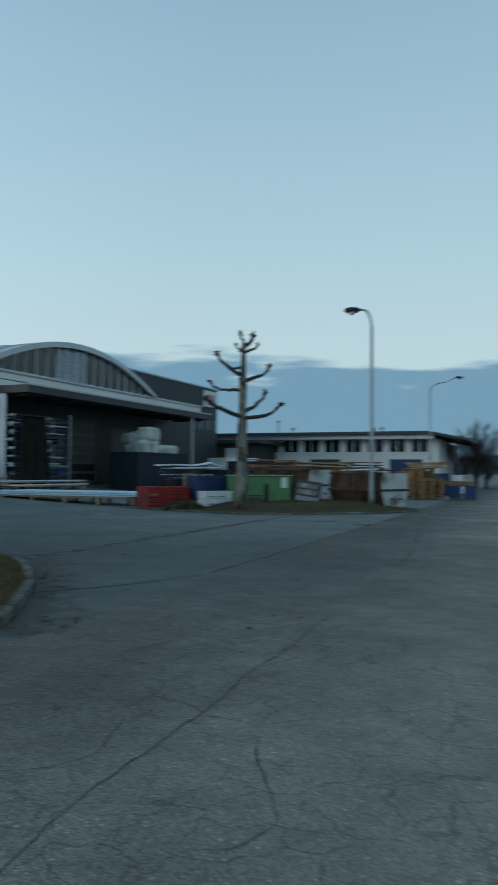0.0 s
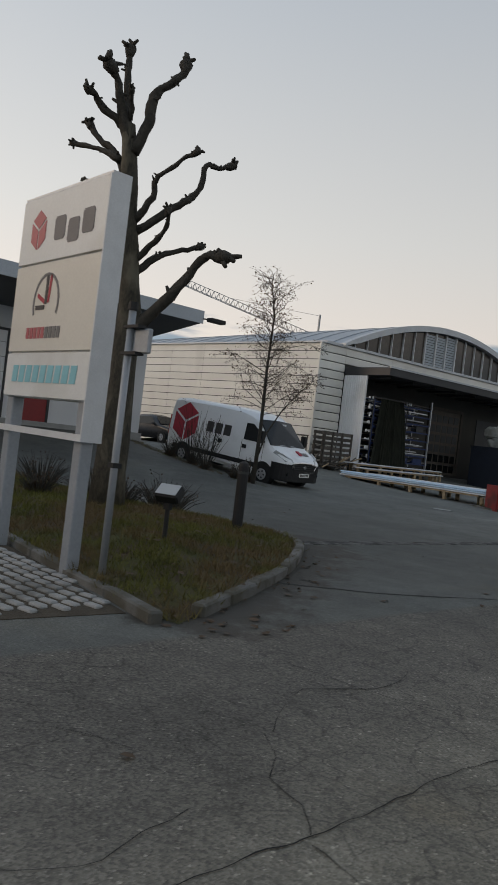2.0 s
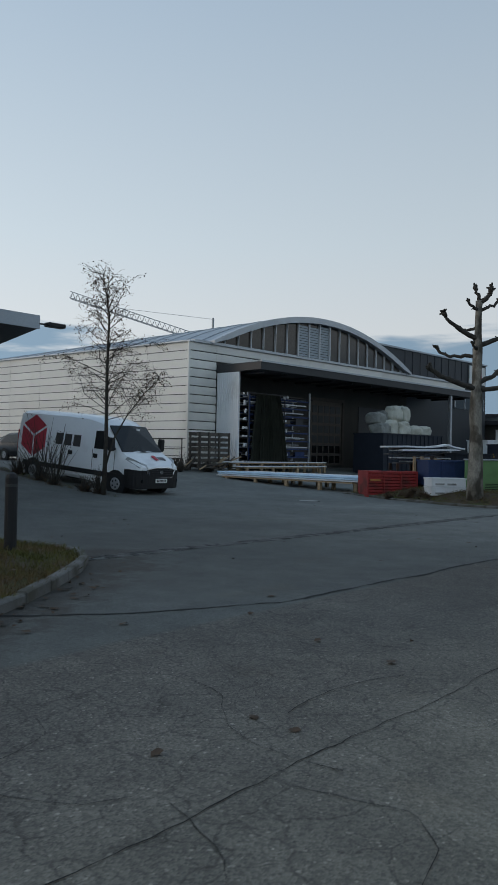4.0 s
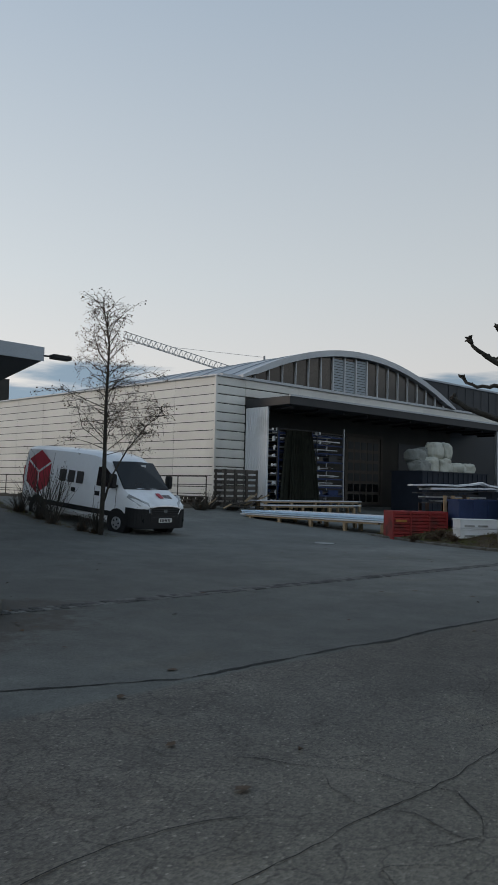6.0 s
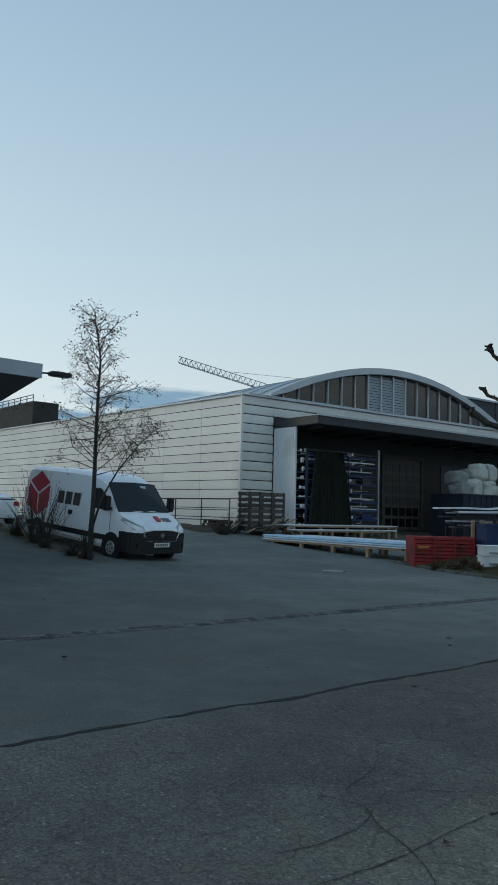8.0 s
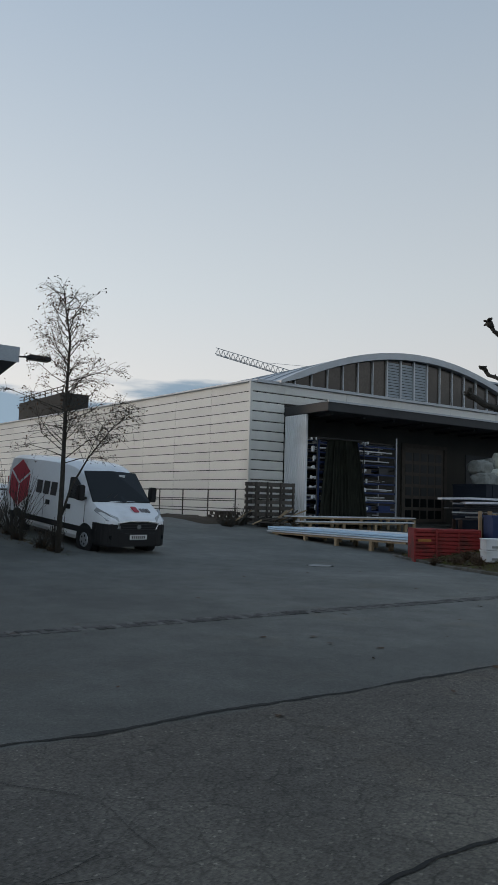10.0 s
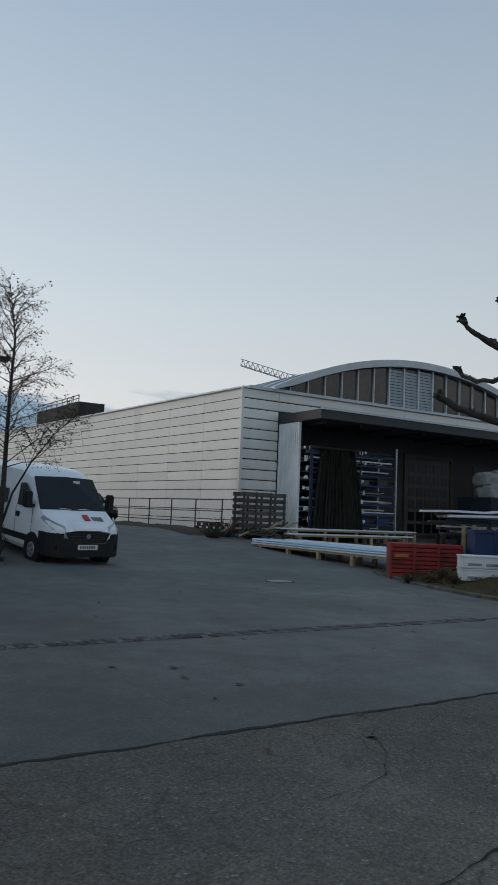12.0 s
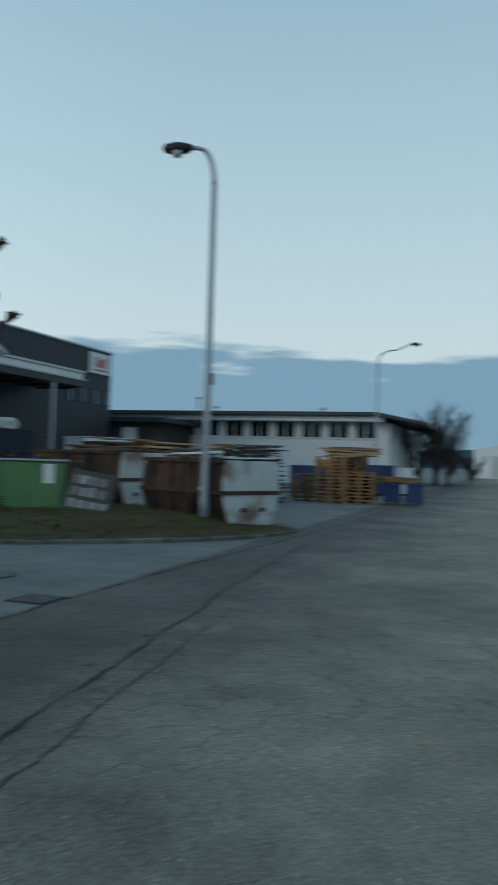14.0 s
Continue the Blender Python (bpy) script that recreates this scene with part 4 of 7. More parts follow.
def limb_mesh(curve, rads, rng, head):
    """One gnarled limb with bumps, short spurs and a cut head."""
    bm = bmesh.new()
    tube(bm, curve, rads, 9)
    for v in bm.verts:
        v.co += Vector((noise.noise(v.co * 9), noise.noise(v.co * 9 + Vector((7, 0, 0))), noise.noise(v.co * 9 + Vector((0, 7, 0))))) * rads[0] * 0.35
    for _ in range(max(3, len(curve) // 3)):
        i = rng.randint(len(curve) // 3, len(curve) - 2)
        a = Vector((rng.gauss(0, 1), rng.gauss(0, 1), rng.gauss(0.6, 0.6))).normalized()
        tube(bm, [curve[i], curve[i] + a * rads[i] * rng.uniform(1.6, 2.4)], [rads[i] * 0.55, rads[i] * 0.25], 6)
    knob(bm, curve[-1], head, rng, (curve[-1] - curve[-3]).normalized())
    return bm


def pollard(name, base, crown, r0, r1, limbs, label, seed, bows=(0.14, 0.27), bark="bark", lean=()):
    """A pollarded plane tree: trunk from base to crown; limbs as (height share, tip, radius)."""
    rng = random.Random(seed)
    base, crown = Vector(base), Vector(crown)
    t = thing(name, Matrix.Translation(base), label, "tree", group="pollarded trees")
    bm = bmesh.new()
    n = 12
    pts, rr = [], []
    for i in range(n + 1):
        k = i / n
        wob = Vector((noise.noise((k * 3, seed, 0)), noise.noise((k * 3, seed, 5)), 0)) * 0.1 * math.sin(k * math.pi)
        pts.append((crown - base) * k + wob + (Vector(lean) * math.sin(k * math.pi) if lean else Vector((0, 0, 0))))
        rr.append(r0 * (1.35 - 1.6 * k if k < 0.12 else 1.16) * (1 - k) + r1 * k + 0.02 * noise.noise((k * 9, seed, 1)))
    pts[0] -= Vector((0, 0, 0.25))
    tube(bm, pts, rr, 14)
    for v in bm.verts:
        v.co += Vector((noise.noise(v.co * 4), noise.noise(v.co * 4 + Vector((9, 0, 0))), 0)) * 0.045
    part("trunk", bm, bark, t, "mottled plane bark", smooth=True)

    def on_trunk(k):
        i = min(int(k * n), n - 1)
        f = k * n - i
        return pts[i].lerp(pts[i + 1], f)
    for k, tip, r in limbs:
        tip = Vector(tip) - base
        s = on_trunk(k)
        r *= 0.82
        d = tip - s
        tip = tip - d.normalized() * r * 1.3
        d = tip - s
        bow = rng.uniform(*bows)
        mid1 = s + d * 0.40 + Vector((0, 0, 0.0)) + Vector((rng.gauss(0, 0.04), rng.gauss(0, 0.04), 0))
        mid2 = s + d * 0.76 + Vector((0, 0, bow * d.length)) + Vector((rng.gauss(0, 0.05), rng.gauss(0, 0.05), 0))
        curve = []
        ctrl = [s, mid1, mid2, tip]
        for i in range(9):
            u = i / 8
            curve.append(ctrl[0] * (1 - u) ** 3 + 3 * ctrl[1] * u * (1 - u) ** 2 + 3 * ctrl[2] * u * u * (1 - u) + ctrl[3] * u ** 3 + Vector((rng.gauss(0, 0.02), rng.gauss(0, 0.02), rng.gauss(0, 0.02))))
        part("limb", limb_mesh(curve, [r * (1.35 - 0.5 * i / 8) for i in range(9)], rng, r * 1.75), "bark_dark", t, smooth=True)
    return t


island_tree = pollard("plane_tree", (-11.0, 8.2, 0.3), (-11.26, 7.94, 6.55), 0.24, 0.11, [], "tall pollarded plane tree with knobbly bare limbs on the island", 11, lean=(0.11, 0.10, 0))


def crooked(bends, depth, r, seed):
    """A limb of the island tree through bends (aside, height), drifting back by depth to its tip."""
    rng = random.Random(seed)
    ctrl = []
    for i, (u, z) in enumerate(bends):
        back = depth * i / (len(bends) - 1)
        u -= 0.26 * back
        ctrl.append(Vector((0.70 * u - 0.714 * back, 0.714 * u + 0.70 * back, z + (z - 1.3) * back / 11.5)))
    ends = [2 * ctrl[0] - ctrl[1]] + ctrl + [2 * ctrl[-1] - ctrl[-2]]
    curve = []
    for i in range(1, len(ends) - 2):
        a, b, c_, d = ends[i - 1:i + 3]
        for q in range(4):
            t = q / 4
            curve.append(0.5 * (2 * b + (c_ - a) * t + (2 * a - 5 * b + 4 * c_ - d) * t * t + (3 * b - a - 3 * c_ + d) * t ** 3) + Vector((rng.gauss(0, 0.008), rng.gauss(0, 0.008), rng.gauss(0, 0.008))))
    curve.append(ends[-2])
    n = len(curve) - 1
    part("limb", limb_mesh(curve, [r * (1.25 - 0.5 * min(1, 1.6 * i / n)) for i in range(n + 1)], rng, r * 1.5), "bark_dark", island_tree, smooth=True)


crooked([(-0.36, 6.0), (-0.55, 6.6), (-0.66, 7.0), (-0.82, 7.25)], -0.3, 0.085, 1)
crooked([(-0.37, 6.1), (-0.44, 6.5), (-0.48, 7.0), (-0.5, 7.5)], 0.25, 0.075, 2)
crooked([(-0.38, 6.35), (-0.36, 6.6), (-0.40, 6.85)], -0.3, 0.045, 3)
crooked([(-0.26, 5.8), (-0.06, 6.28), (-0.03, 6.6), (0.06, 6.83), (0.27, 7.0), (0.45, 7.17), (0.48, 7.32)], 0.35, 0.085, 4)
crooked([(-0.38, 6.2), (-0.82, 6.48), (-0.97, 6.69), (-1.1, 6.78)], -0.35, 0.06, 5)
crooked([(-0.2, 5.1), (-0.51, 5.73), (-0.85, 5.96), (-1.06, 6.2)], 0.4, 0.065, 6)
crooked([(-0.45, 5.65), (-0.84, 5.8), (-1.3, 5.84)], 0.5, 0.05, 7)
crooked([(-0.12, 4.65), (0.16, 5.1), (0.17, 5.39), (0.35, 5.57), (0.59, 5.81), (0.78, 5.93)], -0.4, 0.05, 8)
crooked([(-0.04, 4.5), (0.46, 4.9), (0.77, 5.11), (0.95, 5.35), (1.02, 5.71), (1.25, 5.68), (1.48, 5.74)], 0.3, 0.06, 9)
crooked([(-0.04, 4.0), (0.28, 4.36), (0.42, 4.63), (0.41, 4.92)], -0.5, 0.05, 10)
crooked([(-0.04, 3.75), (0.33, 4.1), (0.71, 4.24), (1.1, 4.35)], 0.45, 0.055, 11)
crooked([(-0.05, 2.72), (0.43, 3.24), (0.81, 3.76), (1.13, 4.2), (1.42, 4.23)], -0.3, 0.095, 12)
crooked([(-0.12, 4.45), (-0.57, 4.88), (-0.95, 5.2)], -0.4, 0.055, 13)
crooked([(-0.1, 4.15), (-0.6, 4.45), (-1.0, 4.85)], 0.5, 0.05, 14)
crooked([(-0.1, 3.8), (-0.57, 3.98), (-1.0, 4.15)], -0.3, 0.05, 15)


def spread(base, u, depth, z):
    """A tip u metres aside and depth metres behind the trunk of the verge tree."""
    return (base[0] + 0.61 * u - 0.77 * depth, base[1] + 0.73 * u + 0.64 * depth, z - 0.16)


PT = (-10.65, 27.1, 0.34)
pollard("plane_tree", PT, (-10.6, 27.1, 6.65), 0.215, 0.10, [
    (0.99, spread(PT, -0.05, 0.1, 7.3), 0.06), (0.97, spread(PT, 0.45, -0.2, 7.25), 0.08), (0.95, spread(PT, 0.95, 0.3, 6.95), 0.055), (0.95, spread(PT, -0.52, -0.3, 6.75), 0.05),
    (0.86, spread(PT, -0.45, 0.5, 6.0), 0.05), (0.79, spread(PT, -1.38, -0.2, 6.35), 0.075), (0.71, spread(PT, -1.35, 0.4, 5.3), 0.06), (0.75, spread(PT, -0.5, -0.6, 5.35), 0.05),
    (0.77, spread(PT, 1.55, 0.2, 6.1), 0.075), (0.54, spread(PT, -1.85, -0.3, 4.55), 0.085), (0.56, spread(PT, 1.5, 0.5, 5.05), 0.08), (0.53, spread(PT, 1.6, -0.5, 4.5), 0.07)],
    "pollarded plane tree with pale mottled trunk on the verge", 23, (-0.32, -0.14), "bark_pale")


# young birch with a few dry leaves
def birch(base, height, seed):
    rng = random.Random(seed)
    t = thing("birch", Matrix.Translation(base), "slender bare birch with a few brown leaves", "tree")
    stems = [([Vector(p) for p in ((0, 0, -0.2), (0.04, 0.02, 0.27 * height), (0.0, 0.03, 0.55 * height), (0.02, 0.06, 0.8 * height), (-0.12, -0.12, height))], 0.075, 70, 1.0),
             ([Vector(p) for p in ((0.04, 0.05, 0.9), (0.12, 0.22, 1.6), (0.34, 0.55, 2.35), (0.62, 0.98, 3.05), (0.9, 1.45, 3.6))], 0.034, 24, 0.62)]
    bm = bmesh.new()
    for pts, r, _, _ in stems:
        tube(bm, pts, [r, r * 0.8, r * 0.6, r * 0.36, r * 0.1], 7)
    part("trunk", bm, "bark_dark", t, smooth=True)
    tv, tf, lv, lf = [], [], [], []

    def strand(pts, rads):
        """A thin three-sided twig."""
        d = (pts[-1] - pts[0]).normalized()
        e1 = d.orthogonal().normalized()
        e2 = d.cross(e1)
        o = len(tv)
        for p, r in zip(pts, rads):
            tv.extend([p + r * e1, p + r * (-0.5 * e1 + 0.866 * e2), p + r * (-0.5 * e1 - 0.866 * e2)])
        for i in range(len(pts) - 1):
            for k in range(3):
                tf.append((o + 3 * i + k, o + 3 * i + (k + 1) % 3, o + 3 * i + 3 + (k + 1) % 3, o + 3 * i + 3 + k))

    def leaf(p):
        a = Vector((rng.gauss(0, 1), rng.gauss(0, 1), rng.gauss(-0.6, 0.8))).normalized() * rng.uniform(0.018, 0.036)
        b = a.orthogonal().normalized() * a.length * 0.7
        i = len(lv)
        lv.extend([p, p + a + b, p + 2 * a, p + a - b])
        lf.append((i, i + 1, i + 2, i + 3))
    for pts, r, nb, size in stems:
        for q in range(nb):
            k = (0.3 + 0.68 * (q + rng.random()) / nb) if r > 0.06 else rng.uniform(0.45, 1.0)
            j = min(int(k * 4), 3)
            s = pts[j].lerp(pts[j + 1], k * 4 - j)
            a = q * 2.4 + rng.gauss(0, 0.9)
            ln = size * (0.35 + 2.0 * (1.05 - k) ** 0.9 * min(1.0, 0.85 + 0.8 * (k - 0.3))) * rng.choice((0.45, 0.7, 0.85, 1.0, 1.15, 1.35))
            up = rng.uniform(0.25, 1.4)
            d = Vector((math.cos(a), math.sin(a), up)).normalized()
            p1 = s + (d + Vector((rng.gauss(0, 0.18), rng.gauss(0, 0.18), rng.gauss(0, 0.15)))).normalized() * ln * 0.4
            p2 = p1 + (d + Vector((rng.gauss(0, 0.2), rng.gauss(0, 0.2), rng.uniform(-0.25, 0.2)))).normalized() * ln * 0.35
            p3 = p2 + (d + Vector((rng.gauss(0, 0.35), rng.gauss(0, 0.35), rng.uniform(-0.9, -0.1)))).normalized() * ln * 0.3
            strand([s, p1, p2, p3], [0.013 * size + 0.003, 0.010 * size + 0.002, 0.006, 0.003])
            for _ in range(max(4, int(10 * ln))):
                u = rng.uniform(0.25, 1.0) * 3
                seg = [s, p1, p2, p3]
                i = min(int(u), 2)
                o = seg[i].lerp(seg[i + 1], u - i)
                dd = (d * 0.7 + Vector((rng.gauss(0, 0.7), rng.gauss(0, 0.7), rng.gauss(-0.1, 0.5)))).normalized() * rng.uniform(0.18, 0.5)
                m1 = o + dd * 0.55
                m2 = o + dd + Vector((0, 0, -0.07))
                strand([o, m1, m2], [0.0045, 0.0035, 0.002])
                for _ in range(2):
                    w = rng.uniform(0.2, 1.0)
                    o2 = o + dd * w * 0.9
                    d3 = (dd.normalized() * 0.5 + Vector((rng.gauss(0, 0.7), rng.gauss(0, 0.7), rng.gauss(-0.4, 0.5)))).normalized() * rng.uniform(0.08, 0.22)
                    strand([o2, o2 + d3], [0.003, 0.0015])
                    if rng.random() < 0.55:
                        leaf(o2 + d3)
                if rng.random() < 0.7:
                    leaf(m2)
    for name, v, f, m, label in (("branch_mass", tv, tf, "bark_dark", ""), ("leaves", lv, lf, "leaf", "sparse brown leaves")):
        me = bpy.data.meshes.new(name)
        me.from_pydata(v, [], f)
        me.materials.append(M[m])
        ob = new(name, me)
        ob.parent = t
        tagged(ob, label, kind="stuff")


birch((-18.2, 18.0, gz(-18.2, 18.0) + 0.05), 6.7, 4)


def shrub(x, y, z, r, h, seed, material="bark_dark", leafy="leaf", n=70, fan=0.3, lsize=0.018):
    """A low bush of fine twigs."""
    rng = random.Random(seed)
    t = thing("shrub", pose(x, y, z), "low dark leafless shrub", "shrub", group="low shrubs")
    bm = bmesh.new()
    lv, lf = [], []
    for _ in range(n):
        a, k = rng.uniform(0, 6.28), rng.uniform(0.1, 1) ** 0.6
        e = Vector((math.cos(a) * r * k, math.sin(a) * r * k, h * (1.05 - 0.55 * k * k) * rng.uniform(0.7, 1.1)))
        s = Vector((e.x * fan, e.y * fan, -0.05))
        tube(bm, [s, s.lerp(e, 0.6) + Vector((0, 0, 0.05)), e], [0.012, 0.007, 0.003], 4, False)
        for _ in range(9):
            q = s.lerp(e, rng.uniform(0.35, 1)) + Vector((0, 0, 0.03))
            dd = Vector((rng.gauss(0, 1), rng.gauss(0, 1), rng.gauss(0.3, 0.7))).normalized() * rng.uniform(0.06, 0.2)
            tube(bm, [q, q + dd], [0.004, 0.0015], 3, False)
            i = len(lv)
            p, b, e = q + dd, dd.orthogonal().normalized() * lsize, dd.normalized() * lsize * 2.4
            lv += [p, p + e * 0.45 + b, p + e, p + e * 0.45 - b]
            lf.append((i, i + 1, i + 2, i + 3))
    tagged(part("twig_mass", bm, material, t), kind="stuff")
    me = bpy.data.meshes.new("leaves")
    me.from_pydata(lv, [], lf)
    me.materials.append(M[leafy])
    ob = new("leaves", me)
    ob.parent = t
    tagged(ob, kind="stuff")


for i, (x, y, r, h) in enumerate(((-11.2, 9.55, 0.75, 0.6), (-12.2, 9.2, 0.6, 0.5), (-13.2, 9.3, 0.7, 0.65), (-14.4, 8.7, 0.7, 0.7), (-12.3, 7.6, 0.4, 0.4))):
    shrub(x, y, isl1(x, y) - 0.02, r, h, 30 + i)
for i, (x, y, r, h) in enumerate(((-20.4, 17.75, 0.8, 1.9), (-21.3, 17.85, 1.0, 2.35), (-22.6, 17.8, 0.5, 0.8), (-19.0, 17.9, 0.4, 0.5), (-18.5, 18.05, 0.3, 0.9))):
    shrub(x, y, isl3(x, y) - 0.02, r, h, 50 + i, n=34 if h > 1 else 50, fan=0.08)

# company sign on two posts
sg = thing("company_sign", pose(-8.76, 5.25, 0) @ Matrix.Diagonal((0.933, 1, 1, 1)), "white two-post company sign board with three faded panels", "sign")
W = 2.06
for x in (0.03, 1.84):
    bm = bmesh.new()
    bx(bm, x, x + 0.17, 0.03, 0.17, isl1(-8.72 + x, 5.6) - 0.2, 1.85)
    bevel(bm, 0.012)
    part("post", bm, "pole_paint", sg)
bm = bmesh.new()
bx(bm, 0.02, W, 0.02, 0.20, 1.76, 4.05)
part("body", bm, "sign_white", sg)
bm = bmesh.new()
bx(bm, 0, W + 0.02, 0.0, 0.22, 4.05, 4.08)
part("cap", bm, "mullion", sg)
bm = bmesh.new()
bx(bm, W, W + 0.02, -0.02, 0.22, 1.36, 4.05)
part("end_plate", bm, "mullion", sg, "pale grey metal end plate")
bm = bmesh.new()
bx(bm, 0.0, W, -0.02, 0.028, 1.36, 1.43)
part("rail", bm, "mullion", sg)
bm = bmesh.new()
bx(bm, 0.0, 0.05, 0.06, 0.14, 1.36, 1.76)
part("stay", bm, "pole_paint", sg)
for z0, z1, mt, lb in ((3.29, 4.04, "sign_white", "white panel with a faded red cube mark and grey bars"), (2.28, 3.265, "sign_cream", "cream panel with a clock mark"), (1.77, 2.255, "sign_white", "white panel with pale turquoise bars")):
    bm = bmesh.new()
    bx(bm, 0.0, W - 0.01, -0.015, 0.02, z0, z1)
    bevel(bm, 0.004)
    p = part("panel", bm, mt, sg, lb)

    def mark(outline, material, name="mark"):
        b = bmesh.new()
        prism(b, outline, -0.021, -0.016, "y")
        part(name, b, material, p)
    if z0 > 3:
        cx, cz, r = 0.48, 3.66, 0.25
        hexa = [(cx + r * 0.92 * math.sin(a), cz + r * math.cos(a)) for a in (k * math.pi / 3 for k in range(6))]
        def face3(a, b, c_, d, s=0.86):
            gx, gy = (a[0] + b[0] + c_[0] + d[0]) / 4, (a[1] + b[1] + c_[1] + d[1]) / 4
            return [(gx + (q[0] - gx) * s, gy + (q[1] - gy) * s) for q in (a, b, c_, d)]
        c0 = (cx, cz)
        mark(face3(hexa[5], hexa[0], hexa[1], c0), "logo_red_pale")
        mark(face3(hexa[1], hexa[2], hexa[3], c0), "logo_red_pale")
        mark(face3(hexa[3], hexa[4], hexa[5], c0), "logo_red_pale")
        for k, (x, w, za, zb) in enumerate(((0.9, 0.26, 3.50, 3.76), (1.23, 0.26, 3.44, 3.70), (1.56, 0.26, 3.50, 3.76))):
            mark([(x + 0.03, za), (x + w - 0.03, za), (x + w, za + 0.03), (x + w, zb - 0.03), (x + w - 0.03, zb), (x + 0.03, zb), (x, zb - 0.03), (x, za + 0.03)], "print_grey", "bar")
    elif z0 > 2:
        cx, cz = 0.88, 2.82
        for q in range(14):
            a0, a1 = radians(-25 + q * 16.43), radians(-25 + (q + 1) * 16.43)
            mark([(cx + rr * math.cos(a), cz + rr * math.sin(a)) for rr, a in ((0.33, a0), (0.33, a1), (0.295, a1), (0.295, a0))], "print_grey", "arc")
        mark([(cx - 0.03, cz - 0.02), (cx + 0.03, cz - 0.02), (cx + 0.03, cz + 0.30), (cx - 0.03, cz + 0.30)], "print_dark")
        mark([(cx + 0.04, cz - 0.01), (cx + 0.08, cz), (cx + 0.12, cz + 0.3), (cx + 0.06, cz + 0.3)], "logo_red")
        mark([(cx - 0.25, cz - 0.08), (cx - 0.02, cz - 0.08), (cx - 0.02, cz - 0.03), (cx - 0.25, cz - 0.03)], "print_dark")
        mark([(cx - 0.22, cz + 0.06), (cx - 0.03, cz - 0.02), (cx - 0.03, cz + 0.03), (cx - 0.22, cz + 0.11)], "logo_red")
        for k in range(9):
            x = 0.46 + k * 0.097
            mark([(x, 2.42), (x + 0.075, 2.42), (x + 0.075, 2.545), (x, 2.545)], "logo_red_pale" if k < 5 else "print_grey", "bar")
    else:
        for k in range(9):
            x = 0.2 + k * 0.183
            mark([(x, 1.93), (x + 0.14, 1.93), (x + 0.165, 2.12), (x + 0.025, 2.12)], "print_teal", "bar")

# thin steel pole with a small plate
pl = thing("sign_pole", pose(-6.49, 5.45, 0), "thin grey steel pole carrying a small blank plate", "pole")
bm = bmesh.new()
tube(bm, [(0, 0, 0.0), (0, 0, 2.72)], 0.038, 10)
part("pole", bm, "pole_paint", pl, smooth=True)
bm = bmesh.new()
tube(bm, [(0, 0, 2.70), (0, 0, 2.78)], 0.05, 10)
part("cap", bm, "plastic", pl)
bm = bmesh.new()
bx(bm, 0.02, 0.30, 0.02, 0.07, 2.28, 2.52)
bevel(bm, 0.012)
part("plate", bm, "pole_paint", pl)
for z in (2.26, 2.52):
    bm = bmesh.new()
    bx(bm, -0.06, 0.2, -0.05, 0.05, z, z + 0.03)
    part("bracket", bm, "plastic", pl)
bm = bmesh.new()
bx(bm, -0.05, 0.05, -0.05, 0.05, 1.15, 1.2)
part("clamp", bm, "plastic", pl)

# floodlight on a stake
fl = thing("garden_floodlight", pose(-7.65, 7.0, isl1(-7.65, 7.0)), "tilted black floodlight with pale glass on a stake", "lamp")
bm = bmesh.new()
tube(bm, [(0, 0, -0.1), (0, 0, 0.45)], 0.03, 8)
part("stake", bm, "plastic", fl)
head_m = pose(0, 0, 0.58, 0, 0, 25) @ pose(0, 0, 0, 40, 0, 0)
bm = bmesh.new()
bx(bm, -0.16, 0.16, -0.11, 0.11, -0.08, 0.06)
bevel(bm, 0.02)
part("housing", bm, "plastic", fl, m=head_m)
bm = bmesh.new()
bx(bm, -0.14, 0.14, -0.09, 0.09, 0.062, 0.07)
part("glass", bm, "lens", fl, "pale reflecting glass", m=head_m)
bm = bmesh.new()
bx(bm, -0.05, 0.05, -0.03, 0.03, 0.38, 0.5)
part("bracket", bm, "plastic", fl)

# bollard lamp
bl = thing("bollard", pose(-9.03, 9.39, isl1(-9.03, 9.39)), "dark grey round-topped bollard at the island's edge", "bollard")
bm = bmesh.new()
tube(bm, [(0, 0, -0.1), (0, 0, 0.98), (0, 0, 1.03), (0, 0, 1.06)], [0.085, 0.085, 0.07, 0.02], 14)
part("post", bm, "plastic", bl, smooth=False)
bm = bmesh.new()
tube(bm, [(0, 0, 0.86), (0, 0, 0.9)], 0.089, 14)
part("band", bm, "anthracite", bl)


